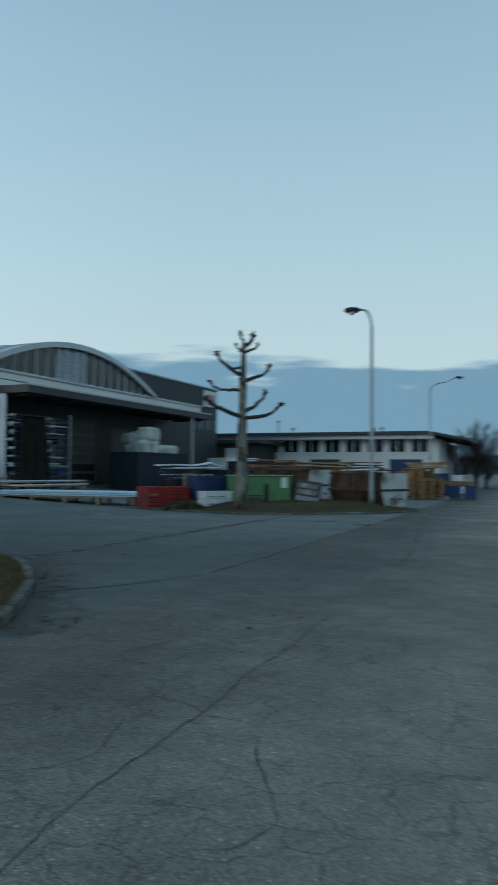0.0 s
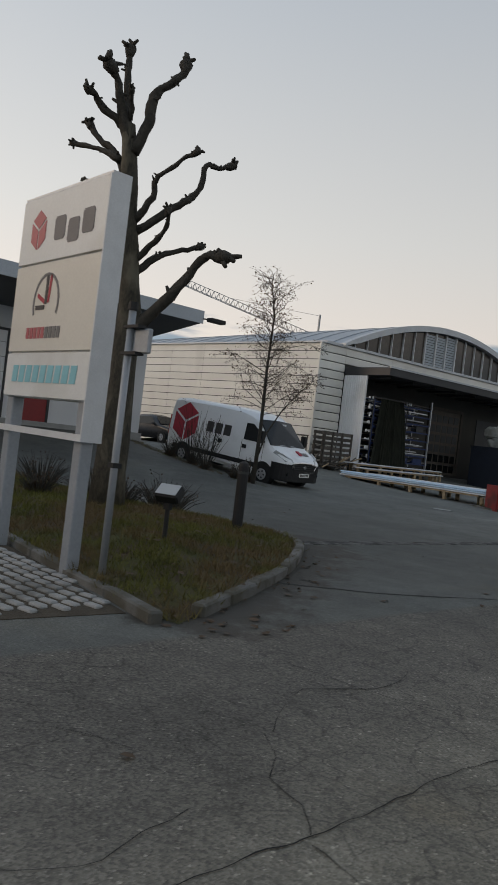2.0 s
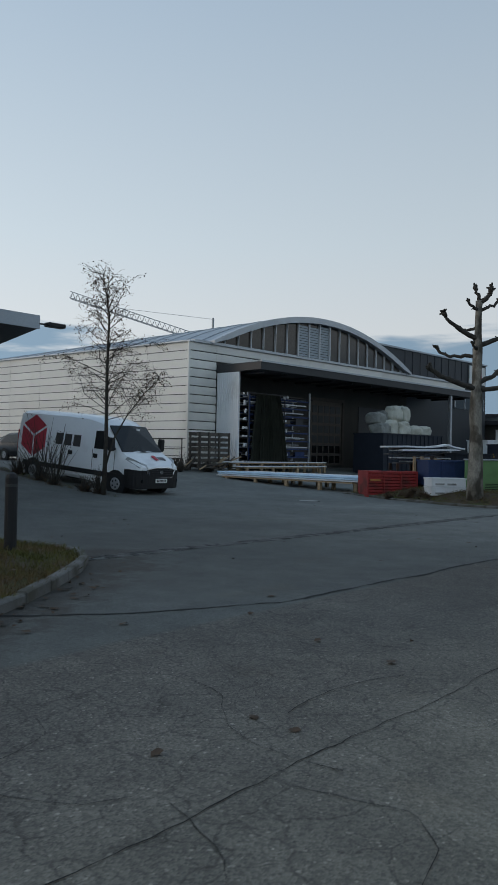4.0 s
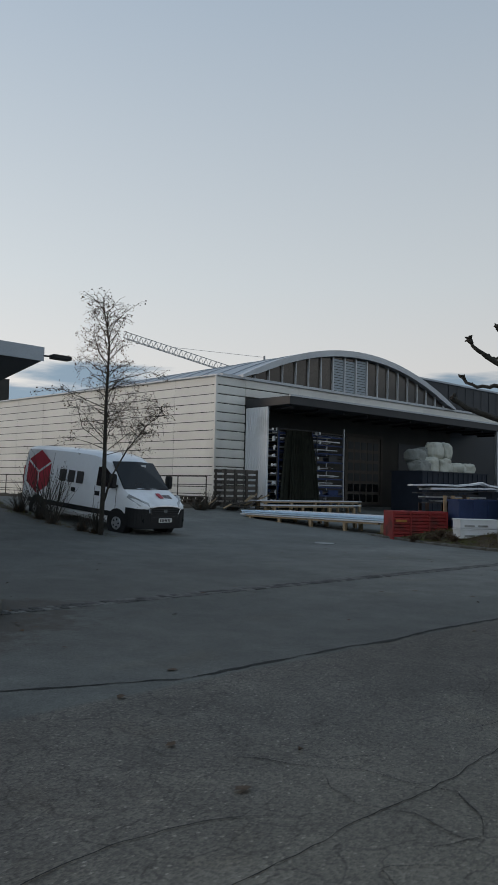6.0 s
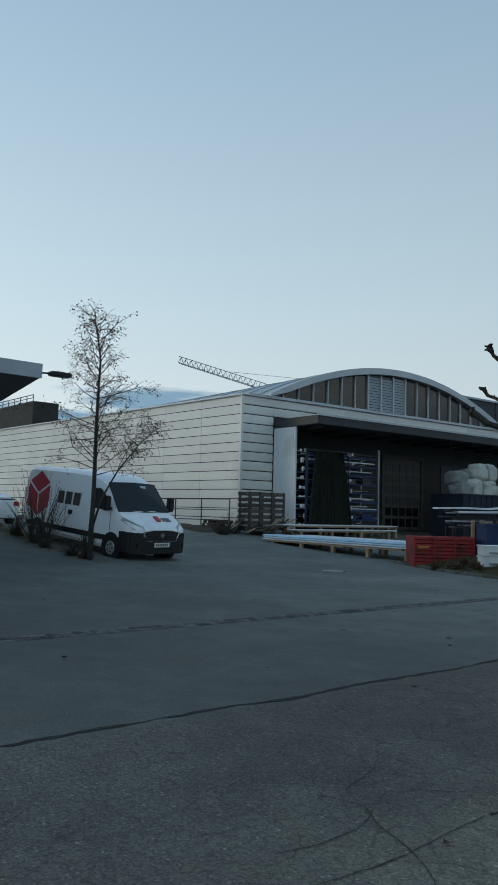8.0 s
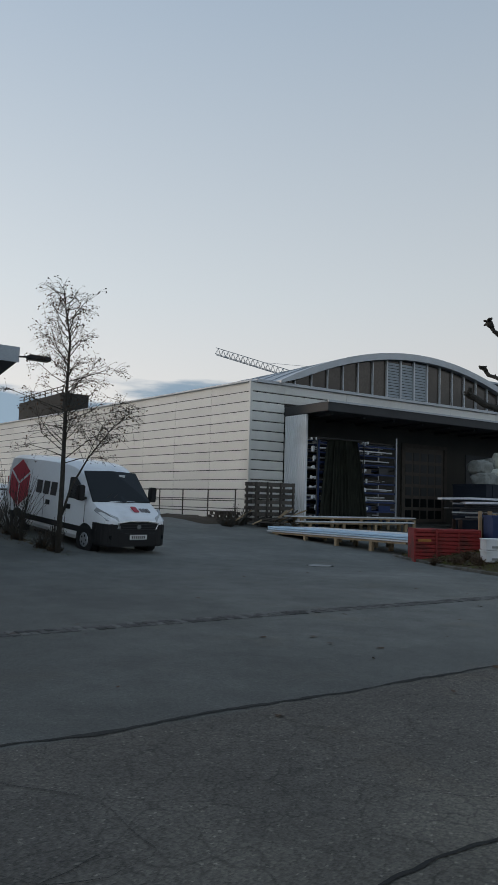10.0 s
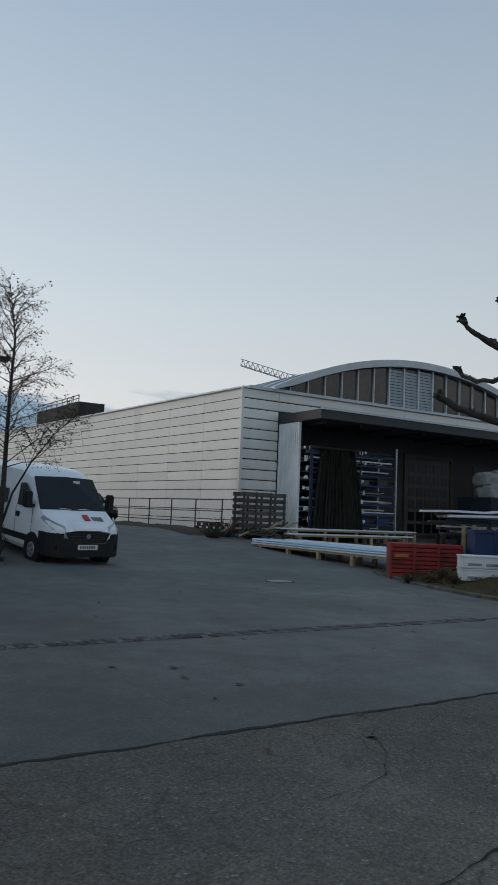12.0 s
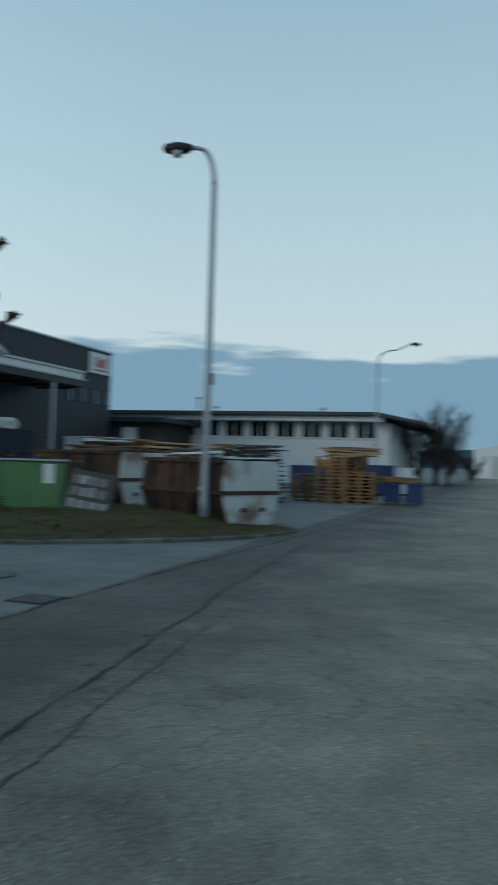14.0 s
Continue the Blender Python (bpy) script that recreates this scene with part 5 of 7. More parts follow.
# street lamps
def street_lamp(x, y, z0, h, reach, heading, label, rise=0.0):
    t = thing("street_lamp", pose(x, y, z0, 0, 0, heading), label, "street lamp", group="street lamps")
    bm = bmesh.new()
    tube(bm, [(0, 0, -0.1), (0, 0, 0.35), (0, 0, 0.4), (0, 0, 1.8), (0, 0, h - 0.8)], [0.1, 0.1, 0.085, 0.08, 0.062], 12)
    part("pole", bm, "pole_paint", t, smooth=True)
    bm = bmesh.new()
    arc = [(0, 0, h - 0.8)] + [((1 - math.cos(a)) * reach * 0.55, 0, h - 0.8 + math.sin(a) * 0.8) for a in (q * math.pi / 16 for q in range(1, 9))] + [(reach, 0, h + 0.02 + rise)]
    tube(bm, arc, [0.062] + [0.055] * 6 + [0.045] * 3, 10)
    part("arm", bm, "pole_paint", t, smooth=True)
    h += rise
    bm = bmesh.new()
    tube(bm, [(reach - 0.12, 0, h + 0.02), (reach, 0, h), (reach + 0.25, 0, h - 0.02), (reach + 0.5, 0, h - 0.03), (reach + 0.56, 0, h - 0.04)], [0.05, 0.11, 0.15, 0.1, 0.03], 10)
    hd = part("head", bm, "plastic", t, "dark lamp head", smooth=True)
    bm = bmesh.new()
    tube(bm, [(reach + 0.22, 0, h - 0.2), (reach + 0.24, 0, h - 0.1)], [0.09, 0.14], 10)
    part("bowl", bm, "lens", hd, smooth=True)
    bm = bmesh.new()
    bx(bm, -0.12, -0.03, -0.06, 0.06, 2.9, 3.15)
    part("box", bm, "plastic", t)
    bm = bmesh.new()
    tube(bm, [(0.05, 0, 0.6), (0.12, 0, 0.6)], 0.07, 6)
    part("hatch", bm, "pole_paint", t)


street_lamp(-6.2, 30.7, isl2(-6.2, 30.7), 8.12, 0.6, 200, "grey street lamp with a curved arm on the verge")
street_lamp(-8.4, 69.5, 0.0, 9.9, 2.4, 12, "distant grey street lamp with a long arm", 0.45)


# vehicles
def loft(stations, flat=False):
    """A car body from stations (x, z_bottom, z_belt, z_top, half width, roof half width)."""
    bm = bmesh.new()
    rings = []
    for x, zb, zm, zt, w, rw in stations:
        half = [(w * 0.9, zb), (w * 0.985, zb + 0.12), (w, (zb + zm) / 2), (w * 0.99, zm), (w * 0.55 + rw * 0.45, zm + (zt - zm) * 0.55), (rw, zt - 0.14 * min(1, zt - zm)), (rw * 0.82, zt - 0.03), (rw * 0.4, zt)]
        ring = [bm.verts.new((x, y, z)) for y, z in half] + [bm.verts.new((x, -y, z)) for y, z in reversed(half)]
        rings.append(ring)
    n = len(rings[0])
    for a, b in zip(rings, rings[1:]):
        for k in range(n):
            bm.faces.new((a[k], a[(k + 1) % n], b[(k + 1) % n], b[k]))
    bm.faces.new(rings[0])
    bm.faces.new(rings[-1][::-1])
    return bm


def crease(ob, deg=32):
    for p in ob.data.polygons:
        p.use_smooth = True
    ob.data.set_sharp_from_angle(angle=radians(deg))
    return ob


def wheel(parent, x, y, r, w=0.22):
    """A wheel with tyre and rim, its outer face away from the car's middle."""
    s = 1 if y > 0 else -1
    bm = bmesh.new()
    tube(bm, [(x, y - s * w, r), (x, y - s * (w - 0.03), r), (x, y - s * 0.03, r), (x, y, r)], [r * 0.86, r, r, r * 0.86], 22)
    wh = part("wheel", bm, "rubber", parent, smooth=False)
    bm = bmesh.new()
    tube(bm, [(x, y - s * 0.02, r), (x, y + s * 0.012, r)], [r * 0.66, r * 0.58], 18)
    part("rim", bm, "steel", wh)
    for k in range(5):
        bm = bmesh.new()
        a = k * 2 * math.pi / 5
        tube(bm, [(x + 0.35 * r * math.cos(a), y + s * 0.006, r + 0.35 * r * math.sin(a)), (x + 0.35 * r * math.cos(a), y + s * 0.016, r + 0.35 * r * math.sin(a))], 0.035, 8)
        part("hole", bm, "plastic", wh)


def plate_quad(bm, pts, t):
    """A thin plate with four or more corners, thickened by the vector t."""
    a = [bm.verts.new(Vector(p)) for p in pts]
    b = [bm.verts.new(Vector(p) + Vector(t)) for p in pts]
    n = len(pts)
    bm.faces.new(a)
    bm.faces.new(b[::-1])
    for i in range(n):
        bm.faces.new((a[i], b[i], b[(i + 1) % n], a[(i + 1) % n]))


VAN_Z, VAN_PITCH = gz(-19.1, 19.98), math.degrees(math.atan2(gz(-23.15, 19.98) - gz(-19.1, 19.98), 4.05))
van_m = pose(-19.12, 20.07, VAN_Z - 0.03, 0, VAN_PITCH, 6.4) @ pose(0.95, 0, 0) @ Matrix.Diagonal((1, 1, 0.955, 1))
van = thing("delivery_van", van_m, "white high-roofed delivery van with a red hexagon mark, parked", "van")
body = part("body", loft([
    (0.0, 0.42, 0.80, 0.98, 0.74, 0.66), (-0.06, 0.30, 0.84, 1.06, 0.90, 0.80), (-0.25, 0.28, 0.92, 1.15, 0.99, 0.90), (-0.55, 0.28, 1.05, 1.29, 1.02, 0.93),
    (-0.88, 0.28, 1.15, 1.47, 1.025, 0.93), (-1.25, 0.28, 1.3, 1.92, 1.025, 0.86), (-1.62, 0.28, 1.35, 2.27, 1.025, 0.84), (-1.95, 0.28, 1.4, 2.43, 1.025, 0.86),
    (-2.4, 0.30, 1.4, 2.51, 1.025, 0.88), (-3.5, 0.32, 1.4, 2.54, 1.025, 0.89), (-5.6, 0.34, 1.4, 2.52, 1.02, 0.89), (-5.92, 0.36, 1.4, 2.48, 1.0, 0.87), (-5.98, 0.45, 1.4, 2.40, 0.96, 0.84)]), "car_white", van, "white painted body")
crease(body, 30)


def van_side(z):
    """Half width of the van's side at a height."""
    return 1.03 - max(0.0, z - 1.4) * 0.085


bm = bmesh.new()
plate_quad(bm, [(-0.86, -0.93, 1.40), (-0.77, 0.0, 1.40), (-0.86, 0.93, 1.40), (-1.60, 0.84, 2.22), (-1.51, 0.0, 2.25), (-1.60, -0.84, 2.22)], (0.035, 0, 0.03))
bevel(bm, 0.01)
ws = part("windscreen", bm, "glass_dark", van, "dark windscreen")
for s in (1, -1):
    bm = bmesh.new()
    tube(bm, [(-0.9, s * 0.1 - 0.35, 1.53), (-1.15, s * 0.1 + 0.15, 1.80)], 0.012, 5)
    part("wiper", bm, "plastic", ws)
bm = bmesh.new()
bx(bm, -1.44, -1.40, 0.18, 0.36, 1.98, 2.16)
part("sticker", bm, "white_sheet", ws, m=pose(0.03, 0, 0.02))
for s in (1, -1):
    bm = bmesh.new()
    pts = [(-1.12, 1.42), (-2.02, 1.42), (-2.02, 2.02), (-1.72, 2.04), (-1.45, 1.86)]
    plate_quad(bm, [(x, s * (van_side(z) - 0.012), z) for x, z in pts], (0, s * 0.022, 0))
    part("side_window", bm, "glass_dark", van)
    for x in (-1.06, -2.08, -3.4):
        bm = bmesh.new()
        plate_quad(bm, [(x, s * (van_side(z) + 0.0), z) for z in (0.55, 1.4)] + [(x - 0.015, s * van_side(z), z) for z in (1.4, 0.55)], (0, s * 0.004, 0))
        part("door_gap", bm, "gap", van)
    bm = bmesh.new()
    bx(bm, -5.55, -0.4, s * 1.0 - 0.045, s * 1.0 + 0.045, 0.52, 0.68)
    part("side_strip", bm, "plastic", van)
    for x in (-1.95, -3.15):
        bm = bmesh.new()
        bx(bm, x - 0.09, x + 0.09, s * 1.035 - 0.02, s * 1.035 + 0.02, 1.1, 1.24)
        part("door_handle", bm, "plastic", van)
    bm = bmesh.new()
    bx(bm, -1.2, -1.02, min(s * 1.07, s * 1.27), max(s * 1.07, s * 1.27), 1.42, 1.86)
    bevel(bm, 0.03, 2)
    mir = part("mirror", bm, "plastic", van)
    bm = bmesh.new()
    bx(bm, -1.15, -1.08, min(s * 0.98, s * 1.1), max(s * 0.98, s * 1.1), 1.45, 1.52)
    part("arm", bm, "plastic", mir)
    # headlamps, swept back along the wing
    bm = bmesh.new()
    plate_quad(bm, [(-0.10, s * 0.58, 1.04), (-0.02, s * 0.58, 0.93), (-0.12, s * 0.90, 0.96), (-0.62, s * 1.005, 1.19), (-0.55, s * 0.985, 1.27), (-0.25, s * 0.86, 1.16)], (0.035, s * 0.02, 0.02))
    part("headlamp", bm, "lens", van, "long swept-back headlamp")
    bm = bmesh.new()
    bx(bm, -6.0, -5.93, s * 0.9 - 0.06, s * 0.9 + 0.06, 0.95, 1.75)
    part("tail_lamp", bm, "tail", van)
    # red cube mark and grey bars on the side
    cx, cz, r = -5.08, 1.60, 0.88

    def on_side(pts, material, name, lift=0.006):
        b = bmesh.new()
        plate_quad(b, [(x, s * (van_side(z) + lift - 0.004), z) for x, z in pts], (0, s * 0.004, 0))
        part(name, b, material, van)
    hexa = [(cx + r * 0.88 * math.sin(a), cz + r * math.cos(a) * 0.92) for a in (k * math.pi / 3 for k in range(6))]
    c0 = (cx, cz)
    for quad in ((hexa[5], hexa[0], hexa[1], c0), (hexa[1], hexa[2], hexa[3], c0), (hexa[3], hexa[4], hexa[5], c0)):
        gx, gy = sum(q[0] for q in quad) / 4, sum(q[1] for q in quad) / 4
        on_side([(gx + (q[0] - gx) * 0.88, gy + (q[1] - gy) * 0.88) for q in quad], "logo_red", "mark")
    for k in range(3):
        x = -3.92 + k * 0.44
        on_side([(x, 1.40), (x + 0.34, 1.40), (x + 0.34, 1.80), (x, 1.80)], "print_dark", "bar")
    # wheel arches and wheels
    for x in (-0.95, -5.0):
        bm = bmesh.new()
        tube(bm, [(x, s * 0.80, 0.36), (x, s * 1.034, 0.36)], 0.44, 22)
        part("wheel_arch", bm, "plastic", van)
        wheel(van, x, s * 1.04, 0.34)
# bumper, grille, plate
bm = bmesh.new()
prism(bm, [(0.07, -0.62), (0.07, 0.62), (-0.03, 0.90), (-0.45, 1.035), (-0.48, 1.0), (-0.48, -1.0), (-0.45, -1.035), (-0.03, -0.90)], 0.27, 0.76, "z")
bevel(bm, 0.035, 2)
bump = part("bumper", bm, "plastic", van, "black plastic front bumper")
for s in (1, -1):
    bm = bmesh.new()
    prism(bm, [(0.05, s * 0.60), (0.0, s * 0.86), (-0.16, s * 0.99), (-0.42, s * 1.045), (-0.64, s * 1.045), (-0.64, s * 0.94), (-0.2, s * 0.6)], 0.26, 0.93, "z")
    bevel(bm, 0.06, 3)
    part("corner_guard", bm, "plastic", bump)
    bm = bmesh.new()
    tube(bm, [(-0.03, s * 0.8, 0.52), (0.012, s * 0.8, 0.52)], 0.06, 12)
    part("fog_lamp", bm, "glass_dark", bump)
bm = bmesh.new()
prism(bm, [(-0.62, 0.90), (-0.5, 0.66), (0.5, 0.66), (0.62, 0.90), (0.3, 0.95), (-0.3, 0.95)], 0.0, 0.05, "x")
gr = part("grille", bm, "plastic", van)
bm = bmesh.new()
for a, b in (((-0.64, 0.92), (-0.3, 0.97)), ((-0.3, 0.97), (0.3, 0.97)), ((0.3, 0.97), (0.64, 0.92)), ((-0.64, 0.92), (-0.52, 0.65)), ((0.64, 0.92), (0.52, 0.65)), ((-0.52, 0.65), (0.52, 0.65))):
    tube(bm, [(0.055, a[0], a[1]), (0.055, b[0], b[1])], 0.016, 6)
part("frame", bm, "chrome", gr, "chrome grille surround")
for z in (0.73, 0.8, 0.87):
    bm = bmesh.new()
    bx(bm, 0.05, 0.058, -0.52, 0.52, z, z + 0.018)
    part("bar", bm, "anthracite", gr)
bm = bmesh.new()
tube(bm, [(0.05, 0, 0.82), (0.075, 0, 0.82)], [0.075, 0.065], 14)
part("badge", bm, "chrome", gr)
bm = bmesh.new()
bx(bm, 0.07, 0.085, -0.27, 0.27, 0.47, 0.60)
pt = part("number_plate", bm, "sign_white", van)
for k in range(7):
    bm = bmesh.new()
    bx(bm, 0.085, 0.088, -0.22 + k * 0.063, -0.18 + k * 0.063, 0.495, 0.575)
    part("bar", bm, "print_dark", pt)
for k, (y, mt, w, h) in enumerate(((0.16, "logo_red", 0.09, 0.14), (0.36, "print_grey", 0.05, 0.1), (0.47, "print_grey", 0.05, 0.1), (0.58, "print_grey", 0.05, 0.1))):
    bm = bmesh.new()
    x, z = -0.42, 1.245 - 0.03 * (k > 0)
    plate_quad(bm, [(x - h * 0.8, y - w, z + h * 0.42), (x + h * 0.8, y - w, z - h * 0.42), (x + h * 0.8, y + w * 0.6, z - h * 0.42), (x - h * 0.8, y + w * 0.6, z + h * 0.42)], (0.01, 0, 0.025))
    part("mark" if k == 0 else "bar", bm, mt, van)
bm = bmesh.new()
tube(bm, [(-2.0, 0, 2.44), (-2.3, 0, 2.85)], 0.006, 4)
part("aerial", bm, "plastic", van)


def car(m, material, label, suv=True):
    c = thing("car", m, label, "car", group="parked cars")
    top = 1.65 if suv else 1.45
    b = part("body", loft([(0, 0.4, 0.6, 0.72, 0.72, 0.66), (-0.1, 0.26, 0.66, 0.88, 0.86, 0.76), (-0.6, 0.22, 0.8, 0.98, 0.91, 0.82), (-1.25, 0.22, 0.92, 1.08, 0.92, 0.80), (-1.9, 0.22, 0.95, top - 0.12, 0.92, 0.66),
                           (-2.4, 0.22, 0.95, top, 0.92, 0.64), (-3.6, 0.22, 0.97, top - 0.03, 0.92, 0.64), (-4.15, 0.24, 1.0, top - 0.28, 0.90, 0.66), (-4.4, 0.3, 0.98, 1.1, 0.86, 0.72), (-4.45, 0.4, 0.9, 0.98, 0.8, 0.7)]), material, c)
    crease(b, 35)
    for s in (1, -1):
        bm = bmesh.new()
        plate_quad(bm, [(-1.55, s * 0.895, 1.02), (-3.95, s * 0.895, 1.04), (-3.6, s * 0.74, top - 0.17), (-2.15, s * 0.74, top - 0.16)], (0, s * 0.02, 0))
        part("side_window", bm, "glass_dark", c)
        for x in (-0.85, -3.55):
            bm = bmesh.new()
            tube(bm, [(x, s * 0.75, 0.33), (x, s * 0.925, 0.33)], 0.38, 18)
            part("wheel_arch", bm, "plastic", c)
            wheel(c, x, s * 0.93, 0.33)
        bm = bmesh.new()
        bx(bm, -0.18, -0.02, s * 0.62 - 0.14, s * 0.62 + 0.14, 0.66, 0.78)
        part("headlamp", bm, "lens", c)
        bm = bmesh.new()
        bx(bm, -4.47, -4.36, s * 0.7 - 0.12, s * 0.7 + 0.12, 0.85, 1.05)
        part("tail_lamp", bm, "tail", c)
        bm = bmesh.new()
        bx(bm, -1.75, -1.6, min(s * 0.92, s * 1.08), max(s * 0.92, s * 1.08), 1.02, 1.14)
        part("mirror", bm, material, c)
    for pts in ([(-1.32, 1.10), (-1.92, top - 0.12)], [(-4.36, 1.12), (-4.12, top - 0.26)]):
        (x0, z0), (x1, z1) = pts
        bm = bmesh.new()
        plate_quad(bm, [(x0, -0.72, z0), (x0, 0.72, z0), (x1, 0.6, z1), (x1, -0.6, z1)], ((0.03 if x0 > -2 else -0.03), 0, 0.03))
        part("window", bm, "glass_dark", c)
    return c


car(pose(-35.9, 28.2, gz(-37, 28.2), 0, 0, 2), "car_black", "black parked car beside the pale hall")
car(pose(-38.0, 21.3, gz(-33.5, 21.6), 0, 0, 184), "car_white", "white parked car with red tail lamps behind the van", False)


# storage under the canopy
def hp(x, y, z=0.0):
    """A place before the hall's front, in the hall's own axes."""
    return HALL @ Vector((x, y, z))


def ground_at(p):
    return gz(p[0], p[1])


rack = thing("storage_rack", HALL @ pose(0, -0.5, 0), "tall steel rack of blue profiles and pipes under the canopy", "rack")
rz = 0.6
for y in (3.1, 5.6, 8.2):
    for x in (0.6, 1.9):
        bm = bmesh.new()
        bx(bm, x, x + 0.08, y, y + 0.08, rz - 0.2, 5.1 if (y > 8 and x > 1) else 4.7)
        part("upright", bm, "steel" if y > 8 else "blue", rack)
rng = random.Random(21)
for lv in range(9):
    z = 0.85 + lv * 0.46
    for x in (0.6, 1.9):
        bm = bmesh.new()
        bx(bm, x, x + 0.06, 3.1, 8.28, z, z + 0.07)
        part("beam", bm, "blue", rack)
    for k in range(9):
        x, dz, r = 0.65 + rng.uniform(0, 1.25), rng.uniform(0.08, 0.3), rng.uniform(0.02, 0.05)
        y0, y1 = 2.6 + rng.uniform(0, 0.5), 8.2 + rng.uniform(-0.6, 0.4)
        bm = bmesh.new()
        tube(bm, [(x, y0, z + dz), (x, y1, z + dz)], r, 6)
        part("pipe", bm, rng.choice(("steel", "steel", "wood_grey", "blue", "white_sheet", "plastic")), rack)
    for k in range(3):
        x, y0 = 1.96, 2.65 + rng.uniform(0, 0.35)
        for yy in (y0, 5.9 + rng.uniform(0, 0.4)):
            bm = bmesh.new()
            s = rng.uniform(0.06, 0.10)
            bx(bm, x - 0.05, x + 0.02, yy, yy + s, z + rng.uniform(0.05, 0.2), z + rng.uniform(0.24, 0.32))
            part("tag", bm, "foil", rack)
    for k in range(2 if lv in (0, 1, 5) else 0):
        bm = bmesh.new()
        y0 = 6.0 + k * 1.15
        bx(bm, 0.8, 1.85, y0, y0 + rng.uniform(0.6, 0.95), z + 0.08, z + rng.uniform(0.25, 0.45))
        part("box", bm, rng.choice(("blue", "wood_grey", "anthracite", "blue_dark")), rack)

# draped dark nets
net = thing("hanging_nets", HALL @ pose(2.05, 2.75, 0), "dark green folded nets hanging before the rack", "net")
for k in range(5):
    bm = bmesh.new()
    n = 14
    y0, w = k * 0.5, 0.62
    rows = []
    for i in range(9):
        z = 4.75 - i * 0.52
        spread_ = 0.7 + 0.5 * (i / 8) ** 0.8
        rows.append([bm.verts.new((0.11 * math.sin(j * 1.5 + k) + 0.14 * i / 8 + 0.05 * (j % 2) + 0.05 * k % 0.1, 1.15 + (y0 - 1.15 + w * j / n) * spread_, max(z, 0.62))) for j in range(n + 1)])
    for a, b in zip(rows, rows[1:]):
        for j in range(n):
            bm.faces.new((a[j], a[j + 1], b[j + 1], b[j]))
    bmesh.ops.solidify(bm, geom=bm.faces[:], thickness=0.02)
    part("net", bm, "mesh_green", net, smooth=True)
bm = bmesh.new()
tube(bm, [(0.0, -0.3, 4.8), (0.0, 2.7, 4.8)], 0.03, 6)
part("rod", bm, "anthracite", net)
for y in (-0.28, 2.68):
    bm = bmesh.new()
    tube(bm, [(0.0, y, 0.5), (0.0, y, 4.85)], 0.03, 6)
    part("stand", bm, "anthracite", net)


def pallet(m, material="wood", label="wooden pallet", group="pallets"):
    t = thing("pallet", m, label, "pallet", group=group)
    for k in range(5):
        bm = bmesh.new()
        bx(bm, -0.6, 0.6, -0.4 + k * 0.175, -0.3 + k * 0.175, 0.122, 0.144)
        part("deck_board", bm, material, t)
    for y in (-0.4, -0.07, 0.3):
        bm = bmesh.new()
        bx(bm, -0.6, 0.6, y, y + 0.1, 0.0, 0.022)
        part("runner", bm, material, t)
        for x in (-0.6, -0.07, 0.46):
            bm = bmesh.new()
            bx(bm, x, x + 0.14, y, y + 0.1, 0.022, 0.122)
            part("block", bm, material, t)
    return t


# stacks of film-wrapped sheets on bearers before the canopy
def sheet_stack(a, b, width, z, layers, label, seed, bearer="wood"):
    """Long sheets lying from a to b on wooden bearers."""
    rng = random.Random(seed)
    a, b = Vector((*a, 0)), Vector((*b, 0))
    d = b - a
    ang = math.degrees(math.atan2(d.y, d.x))
    t = thing("sheet_stack", pose(a.x, a.y, z, 0, 0, ang), label, "sheets", group="stacks of sheets")
    L = d.length
    for k in range(layers):
        bm = bmesh.new()
        o = rng.uniform(-0.15, 0.15)
        bx(bm, o, L + o + rng.uniform(-0.3, 0.1), rng.uniform(-0.05, 0.0), width + rng.uniform(-0.15, 0.05), k * 0.075, k * 0.075 + 0.06)
        bevel(bm, 0.012)
        part("sheet", bm, "sheet_blue" if k % 3 else "foil", t)
    nb = max(3, int(L / 1.6))
    for k in range(nb):
        x = 0.5 + (L - 1.0) * k / (nb - 1)
        w = d.normalized() * x + a
        h = z - gz(w.x, w.y) + 0.03
        for y in (0.0, width - 0.17):
            bm = bmesh.new()
            bx(bm, x, x + 0.14, y, y + 0.12, -h, -0.07)
            part("block", bm, bearer, t)
    for y in (0.0, width - 0.15):
        bm = bmesh.new()
        bx(bm, 0.3, L - 0.6, y, y + 0.1, -0.07, -0.003)
        part("runner", bm, bearer, t)


sheet_stack((-24.75, 29.75), (-16.3, 29.3), 1.1, 0.46, 3, "long pale blue film-wrapped panels on timber bearers", 3)
sheet_stack((-24.2, 30.9), (-17.2, 30.6), 0.8, 0.62, 1, "pale blue panels lying on bearers", 5)
sheet_stack((-26.3, 32.3), (-25.9, 40.4), 0.7, 1.03, 1, "pale blue panels raised on blocks under the canopy", 4)
sheet_stack((-25.5, 32.1), (-25.2, 39.0), 0.6, 0.82, 1, "pale blue panels on blocks under the canopy", 6)

